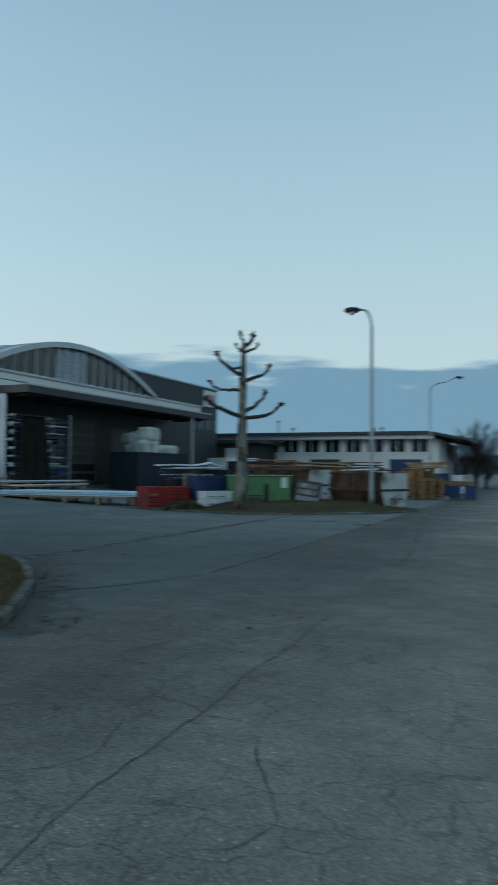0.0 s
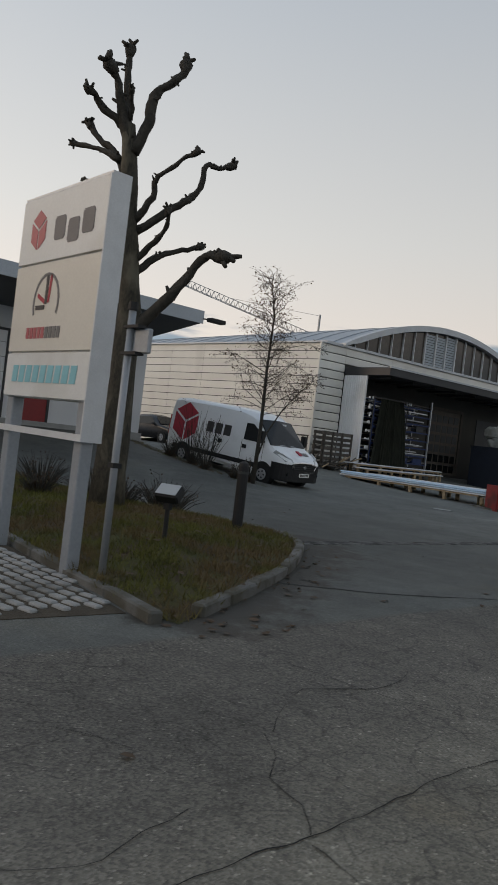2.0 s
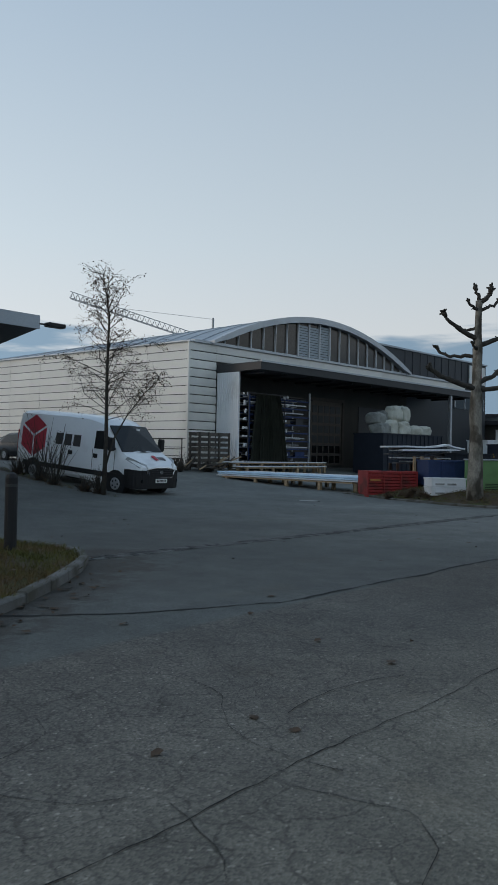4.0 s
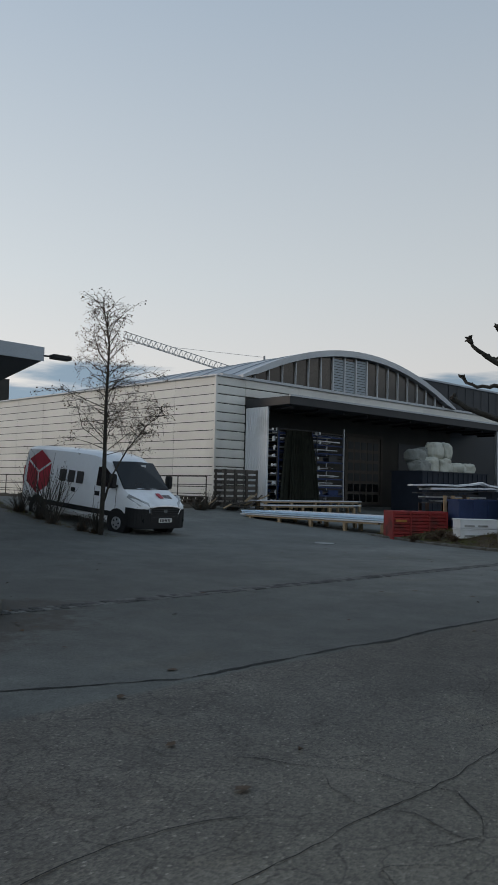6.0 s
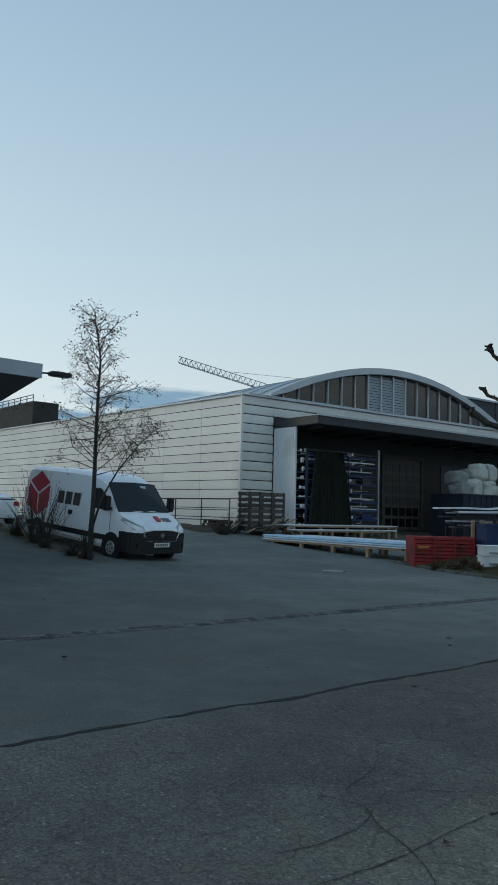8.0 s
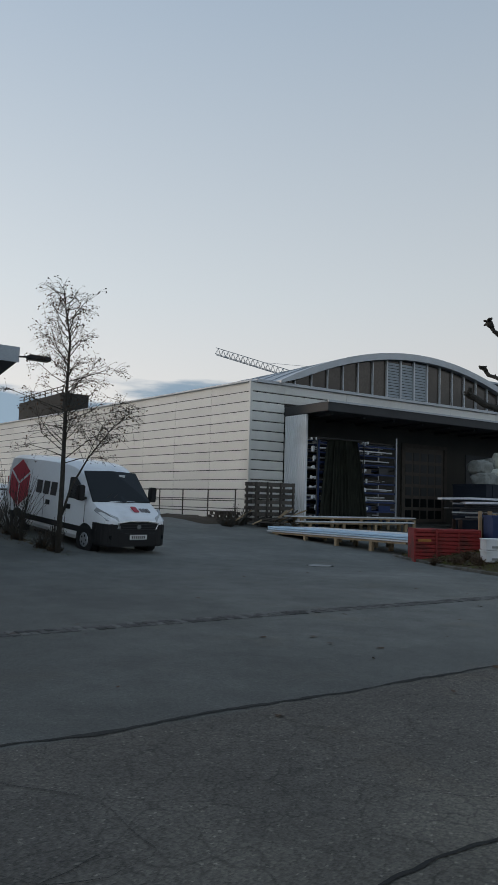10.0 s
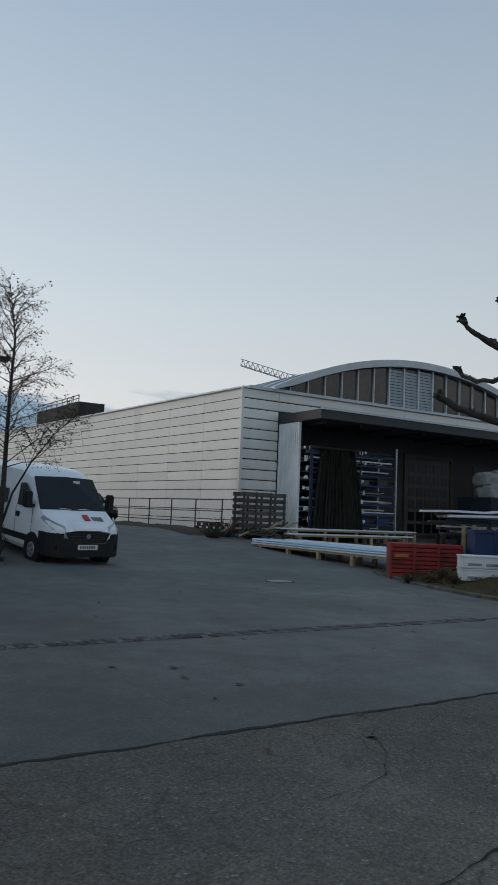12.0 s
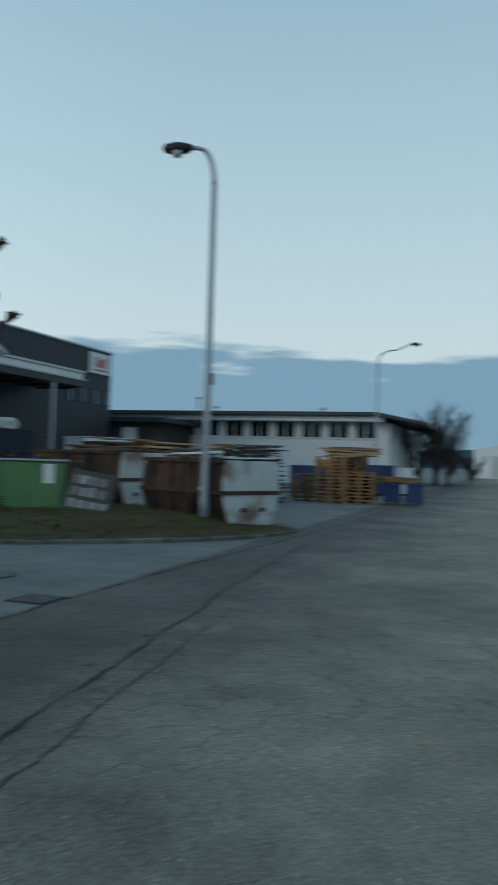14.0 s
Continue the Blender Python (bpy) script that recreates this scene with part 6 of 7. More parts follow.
# crates and timber leaning at the hall's corner
heap = thing("timber_heap", pose(-27.7, 30.9, gz(-27.7, 30.9)), "heap of grey timber frames and battens at the hall corner", "timber")
rng = random.Random(8)
for k in range(7):
    z = 0.15 + k * 0.27
    for x in (-0.1, 0.5):
        bm = bmesh.new()
        bx(bm, x, x + 0.07, -0.2, 2.2, z, z + 0.17)
        part("batten", bm, "wood_grey", heap)
for y in (-0.1, 0.55, 1.3, 2.05):
    for x in (-0.15, 0.55):
        bm = bmesh.new()
        bx(bm, x, x + 0.08, y, y + 0.08, 0, 1.95)
        part("post", bm, "wood_grey", heap)
for k in range(16):
    bm = bmesh.new()
    y = -1.5 + rng.uniform(0, 3.4)
    tube(bm, [(0.7 + rng.uniform(0, 0.6), y, 0.04 + rng.uniform(0, 0.25)), (0.9 + rng.uniform(-0.6, 0.6), y + rng.uniform(0.5, 1.4), 0.05 + rng.uniform(0.0, 0.8))], 0.035, 5)
    part("stick", bm, rng.choice(("wood_grey", "bark_dark", "wood")), heap)
for k in range(3):
    pallet(pose(-28.9, 30.2 + 0.1 * k, gz(-28.9, 30.2) + 0.15 * k, 0, 0, 5 * k), "wood_grey", "grey weathered pallet beside the hall corner")

# dark brushwood dumped at the hall's corner
for i, (x, y, r, h) in enumerate(((-27.7, 30.3, 0.8, 0.9), (-27.0, 31.3, 0.7, 0.7), (-27.2, 29.4, 0.6, 0.5))):
    shrub(x, y, gz(x, y) - 0.02, r, h, 90 + i, n=80)

# red ribbed formwork stack
red = thing("red_crate", pose(-15.15, 27.75, isl2(-15.0, 27.9) - 0.1, 0, 0, 50.5), "stack of red ribbed steel formwork crates", "crate")
for k in range(8):
    bm = bmesh.new()
    bx(bm, 0.02, 1.93, 0.02, 1.15, 0.08 + k * 0.115, 0.185 + k * 0.115)
    bevel(bm, 0.018)
    part("panel", bm, "red", red)
for x in (0.0, 0.63, 1.28, 1.89):
    bm = bmesh.new()
    bx(bm, x, x + 0.06, -0.02, 1.18, 0.0, 1.0)
    part("rib", bm, "red", red)
bm = bmesh.new()
bx(bm, 0.12, 0.5, -0.012, 0.02, 0.62, 0.7)
part("label", bm, "orange", red)
# pale battens standing behind the red stack
bat = thing("timber_offcuts", pose(-14.3, 29.7, isl2(-14.3, 29.7), 0, 0, 50), "pale timber offcuts standing upright in a box", "timber")
rng = random.Random(17)
for k in range(9):
    bm = bmesh.new()
    x = k * 0.14
    h = rng.uniform(1.05, 1.3)
    bx(bm, x, x + 0.09, rng.uniform(0, 0.1), 0.2, 0, h)
    part("batten", bm, rng.choice(("wood", "wood", "rust")), bat)

# white crates
for k in range(2):
    c = thing("white_crate", pose(-12.3, 27.35, isl2(-12.3, 27.6) - 0.02 + 0.31 * k, 0, 0, 50), "white folding plastic crate", "crate", group="white crates")
    bm = bmesh.new()
    bx(bm, -0.02, 1.22, 0, 0.7, 0.0, 0.29)
    bevel(bm, 0.02)
    part("body", bm, "white_sheet", c)
    for x in (0.12, 0.55):
        bm = bmesh.new()
        bx(bm, x, x + 0.32, -0.012, 0.02, 0.06, 0.12)
        part("slot", bm, "concrete", c)
    bm = bmesh.new()
    bx(bm, -0.04, 1.24, -0.015, 0.72, 0.265, 0.3)
    part("rim", bm, "white_sheet", c)

# blue bin and dark stacks behind
def bin_box(x, y, z, rot, sx, sy, sz, material, label, name="steel_bin"):
    t = thing(name, pose(x, y, z, 0, 0, rot), label, "bin", group="steel bins")
    bm = bmesh.new()
    bx(bm, 0, sx, 0, sy, 0.1, sz)
    inner = bmesh.ops.inset_region(bm, faces=[f for f in bm.faces if all(v.co.z > sz - 0.01 for v in f.verts)], thickness=0.05)
    bevel(bm, 0.012)
    part("body", bm, material, t)
    for k in range(int(sx / 0.5) + 1):
        xx = min(sx - 0.06, k * 0.5)
        bm = bmesh.new()
        bx(bm, xx, xx + 0.06, -0.04, 0.0, 0.1, sz)
        part("rib", bm, material, t)
    bm = bmesh.new()
    bx(bm, -0.04, sx + 0.04, -0.05, sy + 0.04, sz - 0.06, sz + 0.01)
    part("rim", bm, material, t)
    for xx in (0.1, sx - 0.25):
        bm = bmesh.new()
        bx(bm, xx, xx + 0.15, 0.0, sy, 0.0, 0.1)
        part("skid", bm, "rust", t)
    return t


bin_box(-13.4, 29.1, isl2(-13.2, 29.4), 50, 1.6, 1.1, 1.05, "blue", "dark blue steel bin with ribbed sides")
bin_box(-14.0, 31.5, 0.2, 50, 2.4, 1.2, 1.5, "blue_dark", "very dark steel bin full of scrap")
bin_box(-23.9, 43.0, 0.2, 86, 6.6, 2.2, 2.7, "blue_dark", "large dark blue container loaded with white sacks")


def sack(x, y, z, sx, sy, sz, seed, parent, material="bag"):
    """A filled sack: a soft-cornered, creased block with its base at z."""
    bm = bmesh.new()
    bmesh.ops.create_icosphere(bm, subdivisions=4, radius=1)
    for v in bm.verts:
        c = v.co.copy()
        q = Vector([math.copysign(abs(k) ** 0.62, k) for k in c])
        crease_ = 1 + 0.22 * noise.noise(c * 1.6 + Vector((seed, 0, 0))) + 0.12 * noise.noise(Vector((c.x * 7, c.y * 7, c.z * 2)) + Vector((0, seed, 0)))
        v.co = Vector((x + q.x * sx * crease_, y + q.y * sy * crease_, z + sz * (1 + q.z * crease_)))
    part("sack", bm, material, parent, smooth=True)


sacks = thing("sack_pile", pose(-25.0, 43.9, 2.72, 0, 0, -3), "pile of pale plastic sacks on a dark container", "sacks")
for k, (x, y, z, sx, sy, sz, mt) in enumerate((
        (0.2, 0.25, 0.0, 0.6, 0.55, 0.40, "bag_grey"), (0.1, 1.2, 0.0, 0.6, 0.55, 0.52, "bag"), (0.3, 2.25, 0.0, 0.6, 0.6, 0.50, "bag"), (-0.3, 0.5, 0.7, 0.5, 0.6, 0.42, "bag_grey"),
        (0.1, 1.75, 0.92, 0.5, 0.5, 0.52, "bag"), (0.1, 2.75, 0.90, 0.45, 0.42, 0.55, "bag"), (0.4, 3.3, 0.05, 0.55, 0.65, 0.36, "bag"), (0.5, 4.35, 0.12, 0.5, 0.75, 0.32, "bag"), (-0.4, 1.5, 0.9, 0.4, 0.5, 0.4, "bag_grey"))):
    sack(x, y, z, sx, sy, sz, k * 3.1, sacks, mt)

# foil-covered planks on a scrap stack
st = thing("plank_stack", pose(-15.2, 29.2, 0.2, 0, 0, 55), "scrap stack topped with foil-covered planks", "planks")
rng = random.Random(33)
for k in range(10):
    bm = bmesh.new()
    x0 = rng.uniform(0.1, 0.9)
    bx(bm, x0, x0 + rng.uniform(1.5, 2.4), rng.uniform(0.1, 0.3), rng.uniform(0.7, 1.1), 1.05 + k * 0.07, 1.1 + k * 0.07)
    part("plank", bm, rng.choice(("wood_grey", "anthracite", "blue_dark", "steel")), st)
for x in (0.5, 1.4, 2.4):
    for y in (0.2, 0.9):
        bm = bmesh.new()
        bx(bm, x, x + 0.1, y, y + 0.1, 0, 1.06)
        part("leg", bm, "rust", st)
bm = bmesh.new()
pts = [(-0.1, 1.73), (0.8, 1.76), (1.7, 1.74), (2.3, 1.80), (2.6, 1.86), (2.8, 1.78), (3.3, 1.70)]
prism(bm, pts + [(x, z - 0.06) for x, z in reversed(pts)], 0.0, 0.5, "y")
part("foil", bm, "foil", st, "crumpled white foil")
bm = bmesh.new()
prism(bm, [(0.6, 1.62), (2.9, 1.66), (3.1, 1.6), (0.6, 1.55)], -0.1, 0.5, "y")
part("foil", bm, "foil", st)

# green container with a grey lid
gc = thing("green_container", pose(-12.05, 29.3, isl2(-11, 29.6) - 0.03, 0, 0, 26.5), "green metal grit container with a pale lid", "container")
gh = 1.48 - isl2(-11, 29.6)
bm = bmesh.new()
bx(bm, 0, 2.66, 0, 1.3, 0, gh)
bevel(bm, 0.02)
part("body", bm, "green", gc)
bm = bmesh.new()
bx(bm, -0.04, 2.72, -0.05, 1.35, gh, gh + 0.05)
bevel(bm, 0.012)
part("lid", bm, "pole_paint", gc, "pale grey lid")
bm = bmesh.new()
bx(bm, 2.25, 2.5, -0.008, 0.01, gh * 0.55, gh * 0.95)
part("notice", bm, "sign_white", gc)
for z in (0.08, 0.14, 0.2, 0.26):
    bm = bmesh.new()
    bx(bm, 0.7, 1.4, -0.012, 0.012, z, z + 0.025)
    part("vent_slat", bm, "plastic", gc)
bm = bmesh.new()
bx(bm, 1.32, 1.335, -0.006, 0.01, 0.0, gh)
part("door_gap", bm, "gap", gc)
hy = thing("bollard", pose(-10.15, 28.65, isl2(-10.15, 28.65)), "short dark bollard before the green container", "bollard")
bm = bmesh.new()
tube(bm, [(0, 0, -0.1), (0, 0, 0.7), (0, 0, 0.8)], [0.1, 0.1, 0.06], 10)
part("post", bm, "plastic", hy)

# leaning board with unreadable print
bd = thing("poster_board", pose(-9.45, 30.2, isl2(-9.2, 30.4), 0, 0, 12) @ pose(0, 0, 0, -16, 0, 0) @ pose(0, 0, 0, 0, 8, 0), "dark board with pale unreadable print, leaning", "board")
bm = bmesh.new()
bx(bm, 0, 1.08, 0, 0.03, 0, 1.0)
part("board", bm, "print_dark", bd)
rng = random.Random(9)
for r in range(3):
    x = 0.07
    while x < 0.92:
        w = rng.uniform(0.1, 0.24)
        bm = bmesh.new()
        bx(bm, x, min(x + w, 1.0), -0.008, 0.0, 0.12 + r * 0.28, 0.3 + r * 0.28 + rng.uniform(0, 0.05))
        part("bar", bm, "concrete" if rng.random() < 0.6 else "print_grey", bd)
        x += w + 0.05


# roll-off skips
def skip(m, length, width, h, side, end, label):
    t = thing("skip", m, label, "skip", group="rusty skips")
    prof = [(-width * 0.36, 0.0), (width * 0.36, 0.0), (width * 0.5, h * 0.5), (width * 0.46, h), (-width * 0.46, h), (-width * 0.5, h * 0.5)]
    bm = bmesh.new()
    r0, r1 = prism(bm, prof, 0.02, length - 0.02, "x")
    part("body", bm, side, t)
    for x, s in ((0.0, -1), (length, 1)):
        bm = bmesh.new()
        prism(bm, prof, x - 0.03, x + 0.03, "x")
        e = part("end_wall", bm, end, t, "pale painted end wall")
        bm = bmesh.new()
        bx(bm, x - 0.06, x + 0.06, -width * 0.5, width * 0.5, h * 0.48, h * 0.54)
        part("rib", bm, "rust", e)
        for y in (-0.3, 0.3):
            bm = bmesh.new()
            tube(bm, [(x + s * 0.03, y, h * 0.25), (x + s * 0.12, y, h * 0.25)], 0.05, 8)
            part("pin", bm, "rust", e)
    for s in (1, -1):
        bm = bmesh.new()
        bx(bm, 0, length, min(s * width * 0.44, s * width * 0.5), max(s * width * 0.44, s * width * 0.5), h - 0.06, h + 0.03)
        part("rim", bm, side, t)
        bm = bmesh.new()
        bx(bm, 0.0, length, min(s * width * 0.49, s * width * 0.53), max(s * width * 0.49, s * width * 0.53), h * 0.48, h * 0.53)
        part("stripe", bm, "rust", t)
        for k in range(4):
            x = 0.4 + k * (length - 0.8) / 3
            bm = bmesh.new()
            bx(bm, x, x + 0.08, min(s * width * 0.43, s * width * 0.52), max(s * width * 0.43, s * width * 0.52), 0.1, h)
            part("rib", bm, side, t)
    return t


skip(pose(-7.95, 32.75, 0.15, 0, 0, -28), 2.95, 1.75, 1.45, "rust", "skip_white", "rusty open skip with a worn white end wall")
skip(pose(-12.75, 35.2, 0.25, 0, 0, -20), 3.7, 1.7, 1.5, "rust", "skip_white", "rusty open skip with a grey end wall")

# rubble and timber heaps over the skips and behind
def timber_pile(x, y, z, rot, n, lx, ly, mats, label, seed, lift=0.07):
    rng = random.Random(seed)
    t = thing("timber_pile", pose(x, y, z, 0, 0, rot), label, "timber", group="timber piles")
    for k in range(n):
        lay = k // max(1, int(ly / 0.16))
        yy = (k % max(1, int(ly / 0.16))) * 0.16
        L = lx * rng.uniform(0.6, 1.0)
        bm = bmesh.new()
        bx(bm, -L / 2, L / 2, -0.06, 0.06, 0, 0.055)
        part("plank", bm, rng.choice(mats), t, m=pose(rng.uniform(-0.2, 0.2), yy, lay * lift, rng.uniform(-5, 5), rng.uniform(-3, 3), rng.uniform(-7, 7)))
    return t


timber_pile(-7.0, 31.9, 1.58, -28, 24, 2.2, 1.0, ("wood_grey", "rust", "wood", "foil"), "loose boards heaped on a skip", 1)
timber_pile(-11.0, 34.4, 1.72, -20, 14, 2.6, 1.0, ("wood_grey", "rust", "anthracite"), "dark boards heaped on a skip", 2)
timber_pile(-11.0, 41.0, 0.05, 10, 98, 3.6, 1.2, ("wood_grey", "rust", "wood", "wood_orange"), "tall heap of brown boards in the yard", 3, 0.16)
timber_pile(-14.5, 42.0, 0.1, -12, 98, 3.4, 1.2, ("wood_grey", "rust", "wood_orange"), "tall heap of rust-brown boards in the yard", 4, 0.17)
timber_pile(-9.4, 44.0, 0.0, 8, 96, 2.6, 1.2, ("foil", "wood_grey", "rust", "sheet_blue"), "heap of boards with white wrappings", 5, 0.17)

# pallet stacks further down the yard
for sx, sy, nlev, rot in ((-6.7, 46.2, 13, 8), (-5.5, 46.4, 9, 5), (-6.3, 48.2, 14, -14), (-7.9, 47.0, 8, 25)):
    for k in range(nlev):
        if k == 0:
            base_p = pallet(pose(sx, sy, gz(sx, sy), 0, 0, rot), "wood_orange", "orange-brown wooden pallet in a tall stack", "stacked pallets")
        else:
            copy_thing(base_p, pose(sx + 0.03 * math.sin(k * 2.1), sy, gz(sx, sy) + 0.146 * k, 0, 0, rot + 2.5 * math.sin(k * 1.7)))
timber_pile(-6.0, 46.6, 1.92, 12, 16, 2.6, 0.7, ("wood_orange", "wood", "wood_grey"), "loose orange boards on the pallet stacks", 16, 0.1)
timber_pile(-4.6, 47.0, 0.9, 6, 10, 3.0, 0.5, ("wood_orange", "wood"), "orange beams lying on blocks", 6)
for x in (-5.6, -4.6, -3.7):
    bin_box(x, 47.0, 0, 6, 0.7, 0.6, 0.86, "wood_grey" if x < -5 else "blue", "small grey bin under beams")
for i, (x, y, s, mt) in enumerate(((-8.6, 52, 1.5, "orange"), (-9.6, 50.5, 1.3, "blue"), (-13.3, 47, 1.6, "orange"), (-16.2, 45, 1.9, "wood_grey"), (-18.5, 47.5, 2.0, "blue_dark"), (-20.5, 50, 2.2, "white_sheet"), (-6.0, 55, 1.4, "blue"), (-4.8, 57, 1.3, "white_sheet"))):
    bin_box(x, y, gz(x, y), 12 * i, s * 1.3, s, s * 1.15, mt, {"orange": "orange storage box in the yard", "blue": "blue storage box in the yard", "wood_grey": "grey timber box in the yard", "blue_dark": "dark storage box in the yard", "white_sheet": "white storage box in the yard"}[mt], "storage_box")

# dark clutter with yellow leaves behind the green container
for i, (x, y, r, h) in enumerate(((-13.0, 32.4, 0.9, 1.6), (-11.9, 32.6, 0.9, 1.7), (-10.8, 32.6, 0.8, 1.5))):
    shrub(x, y, isl2(x, y), r, h, 70 + i, "bark_dark", "yellow", lsize=0.035)
for i, (x, y, s) in enumerate(((-17.2, 36.5, 1.5), (-15.0, 35.0, 1.3), (-18.6, 41.5, 1.7), (-15.8, 39.0, 1.5))):
    bin_box(x, y, gz(x, y), 40 + 20 * i, 2.2, 1.2, s, ("blue", "blue_dark", "anthracite", "blue")[i], "dark steel bin in the storage yard")


# distant trees and crane
def far_tree(x, y, h, r, seed, conifer):
    """A distant tree: a dense cone of sprays, or a bare crown of rising limbs and twigs."""
    rng = random.Random(seed)
    t = thing("tree", pose(x, y, 0), "dark distant conifer beyond the yard" if conifer else "brown distant bare tree beyond the yard", "tree", group="distant trees")
    bm = bmesh.new()
    tube(bm, [(0, 0, -0.2), (0.05, 0, h * 0.5), (0, 0.05, h * 0.95)], [0.03 * h, 0.018 * h, 0.01], 7)
    limbs = []
    if not conifer:
        for k in range(16):
            a = k * 2.4 + rng.gauss(0, 0.4)
            z0 = h * rng.uniform(0.08, 0.5)
            out = r * rng.uniform(0.45, 1.0)
            top_z = min(h * 0.98, z0 + out * rng.uniform(1.0, 2.4))
            pts = [Vector((0, 0, z0)), Vector((out * 0.5 * math.cos(a), out * 0.5 * math.sin(a), z0 + (top_z - z0) * 0.35)), Vector((out * math.cos(a), out * math.sin(a), top_z))]
            tube(bm, pts, [0.011 * h, 0.007 * h, 0.008], 5, False)
            limbs.append(pts)
    part("trunk", bm, "bark_dark", t)
    vs, fs = [], []
    for _ in range(2800):
        if conifer:
            k = rng.random() ** 0.8
            z = h * (0.1 + 0.9 * k)
            rad = r * ((1 - k) * 0.95 + 0.06) * math.sqrt(rng.random()) * (0.75 + 0.4 * noise.noise((z, seed, 0)))
            a = rng.uniform(0, 6.28)
            c = Vector((rad * math.cos(a), rad * math.sin(a), z))
            d = Vector((0.6 * math.cos(a), 0.6 * math.sin(a), rng.gauss(0.9, 0.4))) * rng.uniform(0.3, 0.8)
        else:
            pts = rng.choice(limbs)
            u = rng.uniform(0.25, 1.0) * 2
            c = pts[0].lerp(pts[1], u) if u < 1 else pts[1].lerp(pts[2], u - 1)
            c = c + Vector((rng.gauss(0, 0.12), rng.gauss(0, 0.12), rng.gauss(0, 0.1))) * r * 0.5
            d = (Vector((c.x, c.y, 0)).normalized() * 0.45 + Vector((rng.gauss(0, 0.45), rng.gauss(0, 0.45), rng.uniform(0.5, 1.3)))) * rng.uniform(0.25, 0.11 * h)
        b = d.orthogonal().normalized() * rng.uniform(0.008, 0.02)
        i = len(vs)
        vs += [c - b, c + b, c + d]
        fs.append((i, i + 1, i + 2))
    me = bpy.data.meshes.new("crown")
    me.from_pydata(vs, [], fs)
    me.materials.append(M["needle" if conifer else "far_twig"])
    ob = new("crown", me)
    ob.parent = t


far_tree(-5.3, 84, 8.4, 2.3, 1, False)
far_tree(-4.3, 85, 6.6, 2.3, 2, False)
far_tree(-6.6, 83, 5.2, 1.9, 3, False)
far_tree(-44, 92, 8.0, 2.2, 4, True)
far_tree(-41, 93, 6.6, 2.0, 5, False)
far_tree(-2.4, 88, 2.6, 1.3, 6, False)

crane = thing("tower_crane", pose(-178, 128, 0), "pale lattice jib of a distant tower crane", "crane")
tip, root = Vector((0, 0, 43.7)), Vector((27.8, 28.8, 31.5))
axis = root - tip
across = Vector((axis.y, -axis.x, 0)).normalized()
chords = [(across * 0.9, 0), (across * -0.9, 0), (Vector((0, 0, 1.9)), 0)]
for o, _ in chords:
    bm = bmesh.new()
    tube(bm, [tip + o, root + o], 0.13, 4)
    part("chord", bm, "pole_paint", crane)
bm = bmesh.new()
for k in range(28):
    p, q = tip + axis * (k / 28), tip + axis * ((k + 1) / 28)
    for o in (across * 0.9, across * -0.9):
        tube(bm, [p + o, (p + q) / 2 + Vector((0, 0, 1.9))], 0.07, 3)
        tube(bm, [(p + q) / 2 + Vector((0, 0, 1.9)), q + o], 0.07, 3)
tagged(part("lattice", bm, "pole_paint", crane), kind="stuff")
bm = bmesh.new()
tube(bm, [root, (root.x, root.y, 0)], 1.0, 4)
part("mast", bm, "pole_paint", crane)
bm = bmesh.new()
tube(bm, [root + Vector((0, 0, 1)), root + Vector((0, 0, 8))], 0.3, 4)
tube(bm, [root + Vector((0, 0, 7.6)), tip + axis * 0.35 + Vector((0, 0, 1.9))], 0.06, 3)
part("tie", bm, "pole_paint", crane)
tank = thing("roof_plant", pose(-91, 47.6, 0), "dark roof structure with a railing behind the hall", "roof plant")
bm = bmesh.new()
bx(bm, -16, 0, 0, 3.5, 0, 15.0)
part("body", bm, "dark_wall", tank)
for k in range(8):
    bm = bmesh.new()
    tube(bm, [(-14 + 2 * k, 0, 15.0), (-14 + 2 * k, 0, 15.8)], 0.06, 4)
    part("post", bm, "anthracite", tank)
bm = bmesh.new()
tube(bm, [(-16, 0, 15.8), (0, 0, 15.8)], 0.06, 4)
tube(bm, [(-16, 0, 15.4), (0, 0, 15.4)], 0.05, 4)
part("rail", bm, "anthracite", tank)


# dry weeds round the foot of the red crates
for i, (x, y, r, h) in enumerate(((-13.95, 27.3, 0.25, 0.12), (-13.5, 27.5, 0.2, 0.2), (-13.15, 27.3, 0.28, 0.14), (-12.75, 27.55, 0.18, 0.24), (-12.45, 27.3, 0.22, 0.1), (-13.3, 27.8, 0.2, 0.3))):
    shrub(x, y, isl2(x, y) - 0.03, r, h, 300 + i, "leaf", "leaf", n=26, fan=0.1)

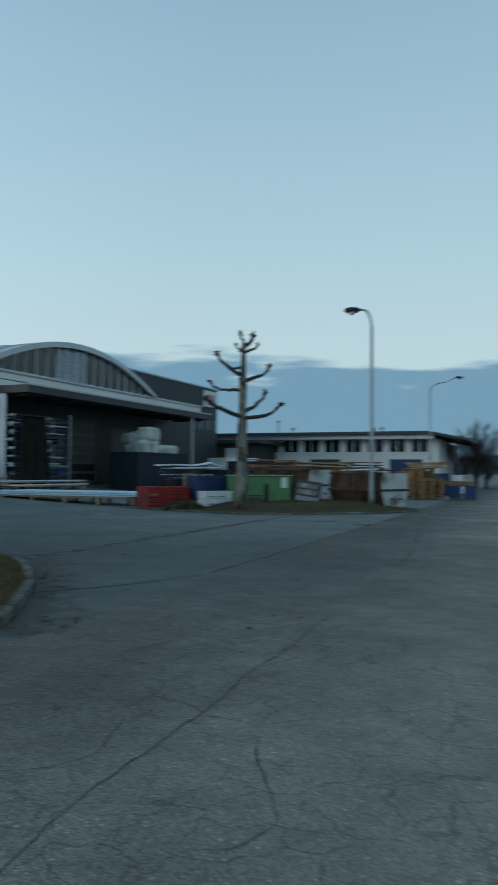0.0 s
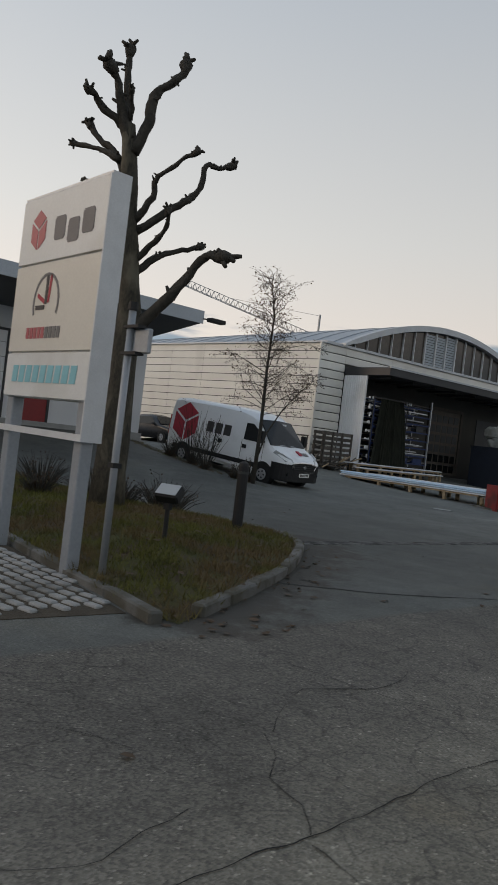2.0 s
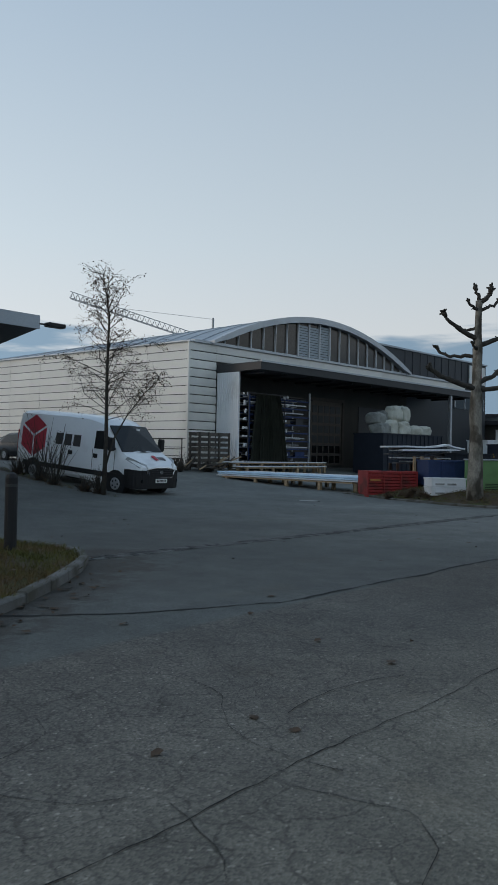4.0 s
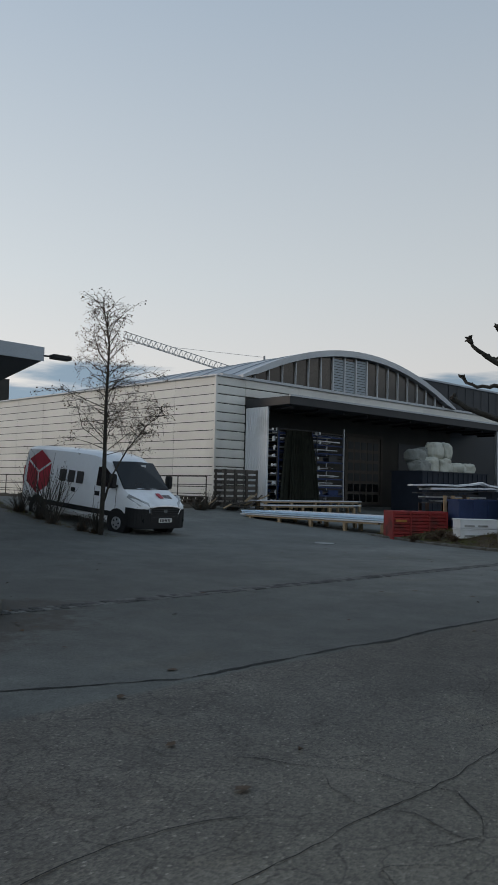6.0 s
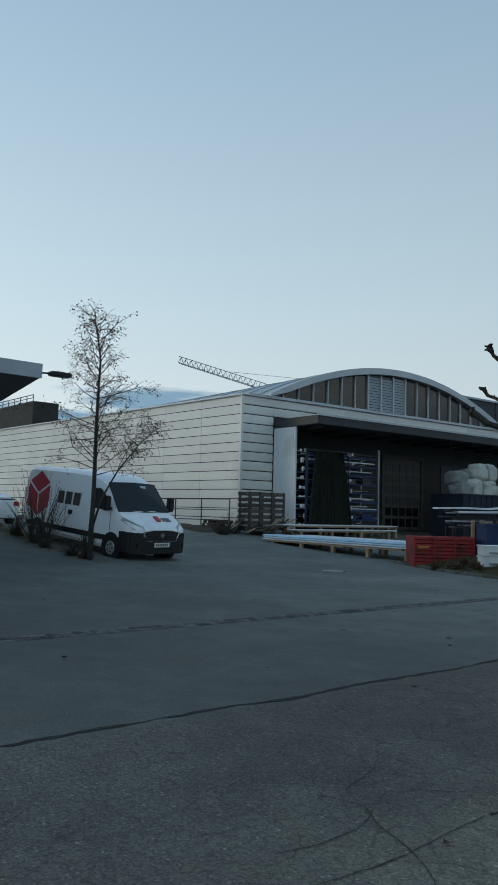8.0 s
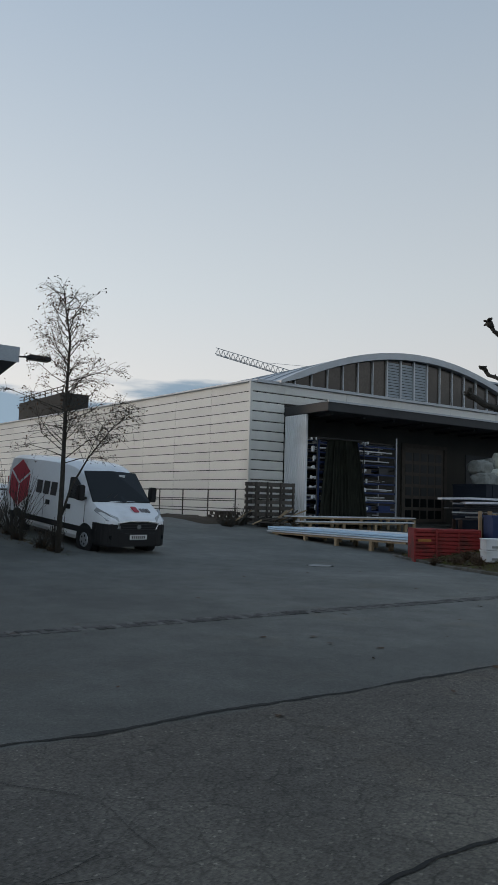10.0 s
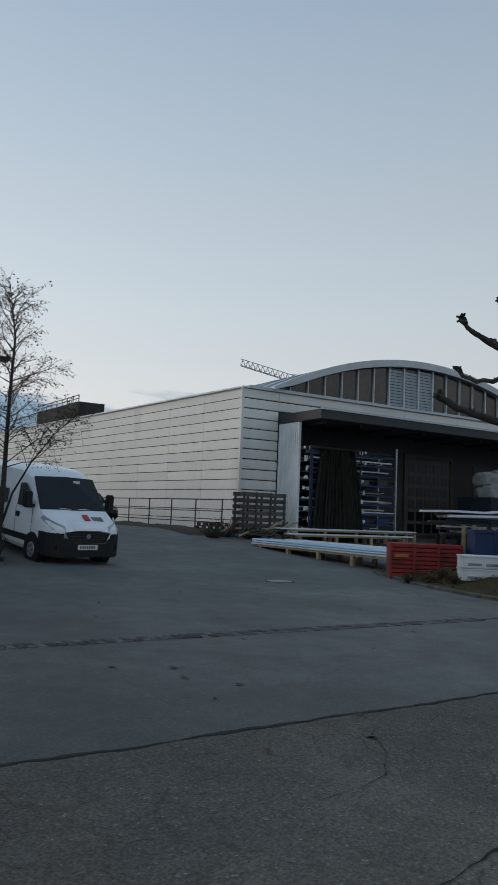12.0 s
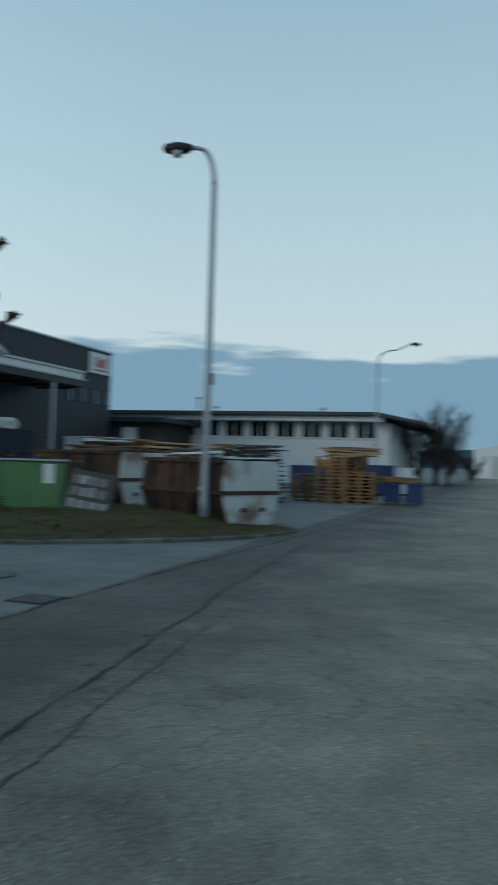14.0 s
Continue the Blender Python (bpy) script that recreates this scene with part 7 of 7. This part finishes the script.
# joints, cracks and drains in the asphalt
def crack(pts, w, seed, wob=0.03, z=0.004, label="dark tarred crack in the asphalt"):
    """An irregular dark ribbon along plan points."""
    rng = random.Random(seed)
    vs, fs = [], []
    path = along([(x, y, 0) for x, y in pts], 0.06)
    for i, (p, a) in enumerate(path):
        nrm = Vector((-math.sin(a), math.cos(a), 0))
        o = nrm * wob * (noise.noise((p.x * 0.9, p.y * 0.9, seed)) * 2 + 0.6 * noise.noise((p.x * 6, p.y * 6, seed)))
        ww = w * max(0.12, 0.6 + 0.9 * noise.noise((p.x * 2.3, p.y * 2.3, seed + 9)) + 0.4 * noise.noise((p.x * 11, p.y * 11, seed)))
        zz = gz(p.x, p.y) + z
        vs += [tuple(p + o - nrm * ww) [:2] + (zz,), tuple(p + o + nrm * ww)[:2] + (zz,)]
        if i:
            k = 2 * i
            fs.append((k - 2, k - 1, k + 1, k))
    me = bpy.data.meshes.new("asphalt_crack")
    me.from_pydata(vs, [], fs)
    me.materials.append(M["asphalt_dark"])
    return tagged(new("asphalt_crack", me), label, "crack", kind="structure")


crack([(-6.2, 7.6), (-5.5, 8.4), (-4.85, 10.1), (-4.72, 13.0), (-4.7, 20), (-4.55, 25), (-4.3, 29), (-4.0, 34), (-3.6, 52), (-3.2, 70)], 0.036, 1, 0.05, label="long dark joint between yard and road")
crack([(-2.0, -4), (-2.15, 4), (-2.15, 9), (-2.2, 12)], 0.005, 2, 0.05, 0.005)
crack([(-2.2, 12), (-2.3, 15), (-2.65, 18.5), (-3.3, 24.5), (-3.75, 31), (-3.4, 42), (-3.0, 55)], 0.018, 2, 0.05, 0.0052)
crack([(-2.0, 14.5), (-2.2, 17), (-2.5, 20), (-2.8, 23)], 0.009, 3, 0.05, 0.006)
rng = random.Random(77)
for k in range(26):
    x, y = rng.uniform(-4.5, -1.0), rng.uniform(0.5, 16)
    a = rng.uniform(0, 6.28)
    pts = [(x, y)]
    for _ in range(rng.randint(4, 9)):
        a += rng.gauss(0, 0.55)
        x, y = x + 0.28 * math.cos(a), y + 0.28 * math.sin(a)
        pts.append((x, y))
    crack(pts, 0.004, 100 + k, 0.03, 0.0045 + 0.0001 * k, "fine branching crack in the worn asphalt")
drain = thing("drain_row", pose(0, 0, 0), "row of small dark setts forming a gutter", "gutter", kind="structure")
b = bmesh.new()
bx(b, -0.07, 0.07, -0.05, 0.05, -0.05, 0.006)
bevel(b, 0.008)
sett = mesh_of("sett", b, "drain")
rng = random.Random(3)
gutter = bmesh.new()
bx(gutter, -0.03, 0.03, 0, 17.5, -0.05, 0.003)
part("bed", gutter, "asphalt_dark", drain, m=pose(-8.73, 8.4, 0, 0, 0, -1.15))
for k in range(125):
    y = 8.5 + k * 0.118
    for o in (-0.08, 0.075):
        rep("sett", sett, drain, pose(-8.62 + 0.02 * (y - 14) + o, y, 0.004 + rng.uniform(-0.002, 0.004), rng.uniform(-2, 2), rng.uniform(-2, 2), rng.uniform(-9, 9)))


def manhole(x, y, r, label, lid="concrete"):
    t = thing("manhole_cover", pose(x, y, gz(x, y)), label, "manhole cover", group="manhole covers")
    bm = bmesh.new()
    tube(bm, [(0, 0, -0.05), (0, 0, 0.006)], r, 28)
    part("frame", bm, "asphalt_dark", t)
    bm = bmesh.new()
    tube(bm, [(0, 0, -0.04), (0, 0, 0.011)], r * 0.88, 28)
    part("lid", bm, lid, t)


manhole(-14.9, 23.85, 0.36, "pale round concrete manhole cover in the yard")
manhole(-6.35, 23.6, 0.3, "dark round cast-iron manhole cover in the yard", "drain")
g = thing("gully_grate", pose(-4.9, 22.45, 0), "square cast-iron gully grate in the road", "grate")
bm = bmesh.new()
bx(bm, -0.25, 0.25, -0.25, 0.25, -0.05, 0.006)
part("frame", bm, "asphalt_dark", g)
for k in range(7):
    bm = bmesh.new()
    bx(bm, -0.2, 0.2, -0.2 + k * 0.06, -0.165 + k * 0.06, 0.0, 0.012)
    part("bar", bm, "anthracite", g)

# turf pavers beside the island
pv = thing("turf_pavers", pose(0, 0, 0), "pale concrete turf pavers with earth-filled gaps", "paving", kind="structure")
bm = bmesh.new()
vs_ = [(-5.45, 5.08), (-5.6, 3.0), (-13, 3.2), (-13, 5.9), (-10.2, 5.62), (-7.2, 5.29)]
prism(bm, vs_, -0.05, 0.006, "z")
part("bed", bm, "soil", pv)
b = bmesh.new()
bx(b, -0.085, 0.085, -0.042, 0.042, -0.03, 0.022)
bevel(b, 0.012)
stone = mesh_of("paver", b, "concrete")
for r in range(15):
    for c_ in range(20):
        x, y = -5.72 - c_ * 0.235 - 0.117 * (r % 2), 3.12 + r * 0.15
        if inside(x, y, vs_):
            rep("paver", stone, pv, pose(x, y, 0.006 + rng.uniform(-0.004, 0.003), 0, 0, 12 + rng.uniform(-2, 2)))

# litter: dead leaves and twigs
vs, fs = [], []
rng = random.Random(41)
for _ in range(420):
    if rng.random() < 0.45:
        p, a = rng.choice(along(right_edge, 0.2))
        x, y = p.x + abs(rng.gauss(0, 0.35)) + 0.1, p.y + rng.gauss(0, 0.3)
    elif rng.random() < 0.5:
        x, y = rng.uniform(-11, -5.6), rng.uniform(5.8, 9.5)
        if not inside(x, y, poly1):
            continue
    else:
        x, y = rng.uniform(-14, -2), rng.uniform(2, 27)
    on = inside(x, y, poly1)
    z = isl1(x, y) + 0.05 if on else gz(x, y) + 0.012
    if inside(x, y, poly2):
        continue
    s, a = rng.uniform(0.02, 0.06), rng.uniform(0, 6.28)
    i = len(vs)
    for q, k in ((0, 1), (1.2, 0.7), (2.5, 0.9), (3.6, 0.8), (5, 0.7)):
        vs.append((x + s * k * math.cos(a + q), y + s * k * math.sin(a + q), z + rng.uniform(-0.006, 0.015)))
    fs.append(tuple(range(i, i + 5)))
for _ in range(1500):
    x, y = rng.uniform(-16, -4.7), rng.uniform(26.3, 31)
    if not inside(x, y, poly2):
        continue
    s, a, i = rng.uniform(0.03, 0.07), rng.uniform(0, 6.28), len(vs)
    z = isl2(x, y) + rng.uniform(0.02, 0.06)
    for q, k in ((0, 1), (1.2, 0.7), (2.5, 0.9), (3.6, 0.8), (5, 0.7)):
        vs.append((x + s * k * math.cos(a + q), y + s * k * math.sin(a + q), z + rng.uniform(-0.015, 0.02)))
    fs.append(tuple(range(i, i + 5)))
me = bpy.data.meshes.new("fallen_leaves")
me.from_pydata(vs, [], fs)
me.materials.append(M["leaf"])
tagged(new("fallen_leaves", me), "scattered brown fallen leaves", "leaves", kind="stuff")
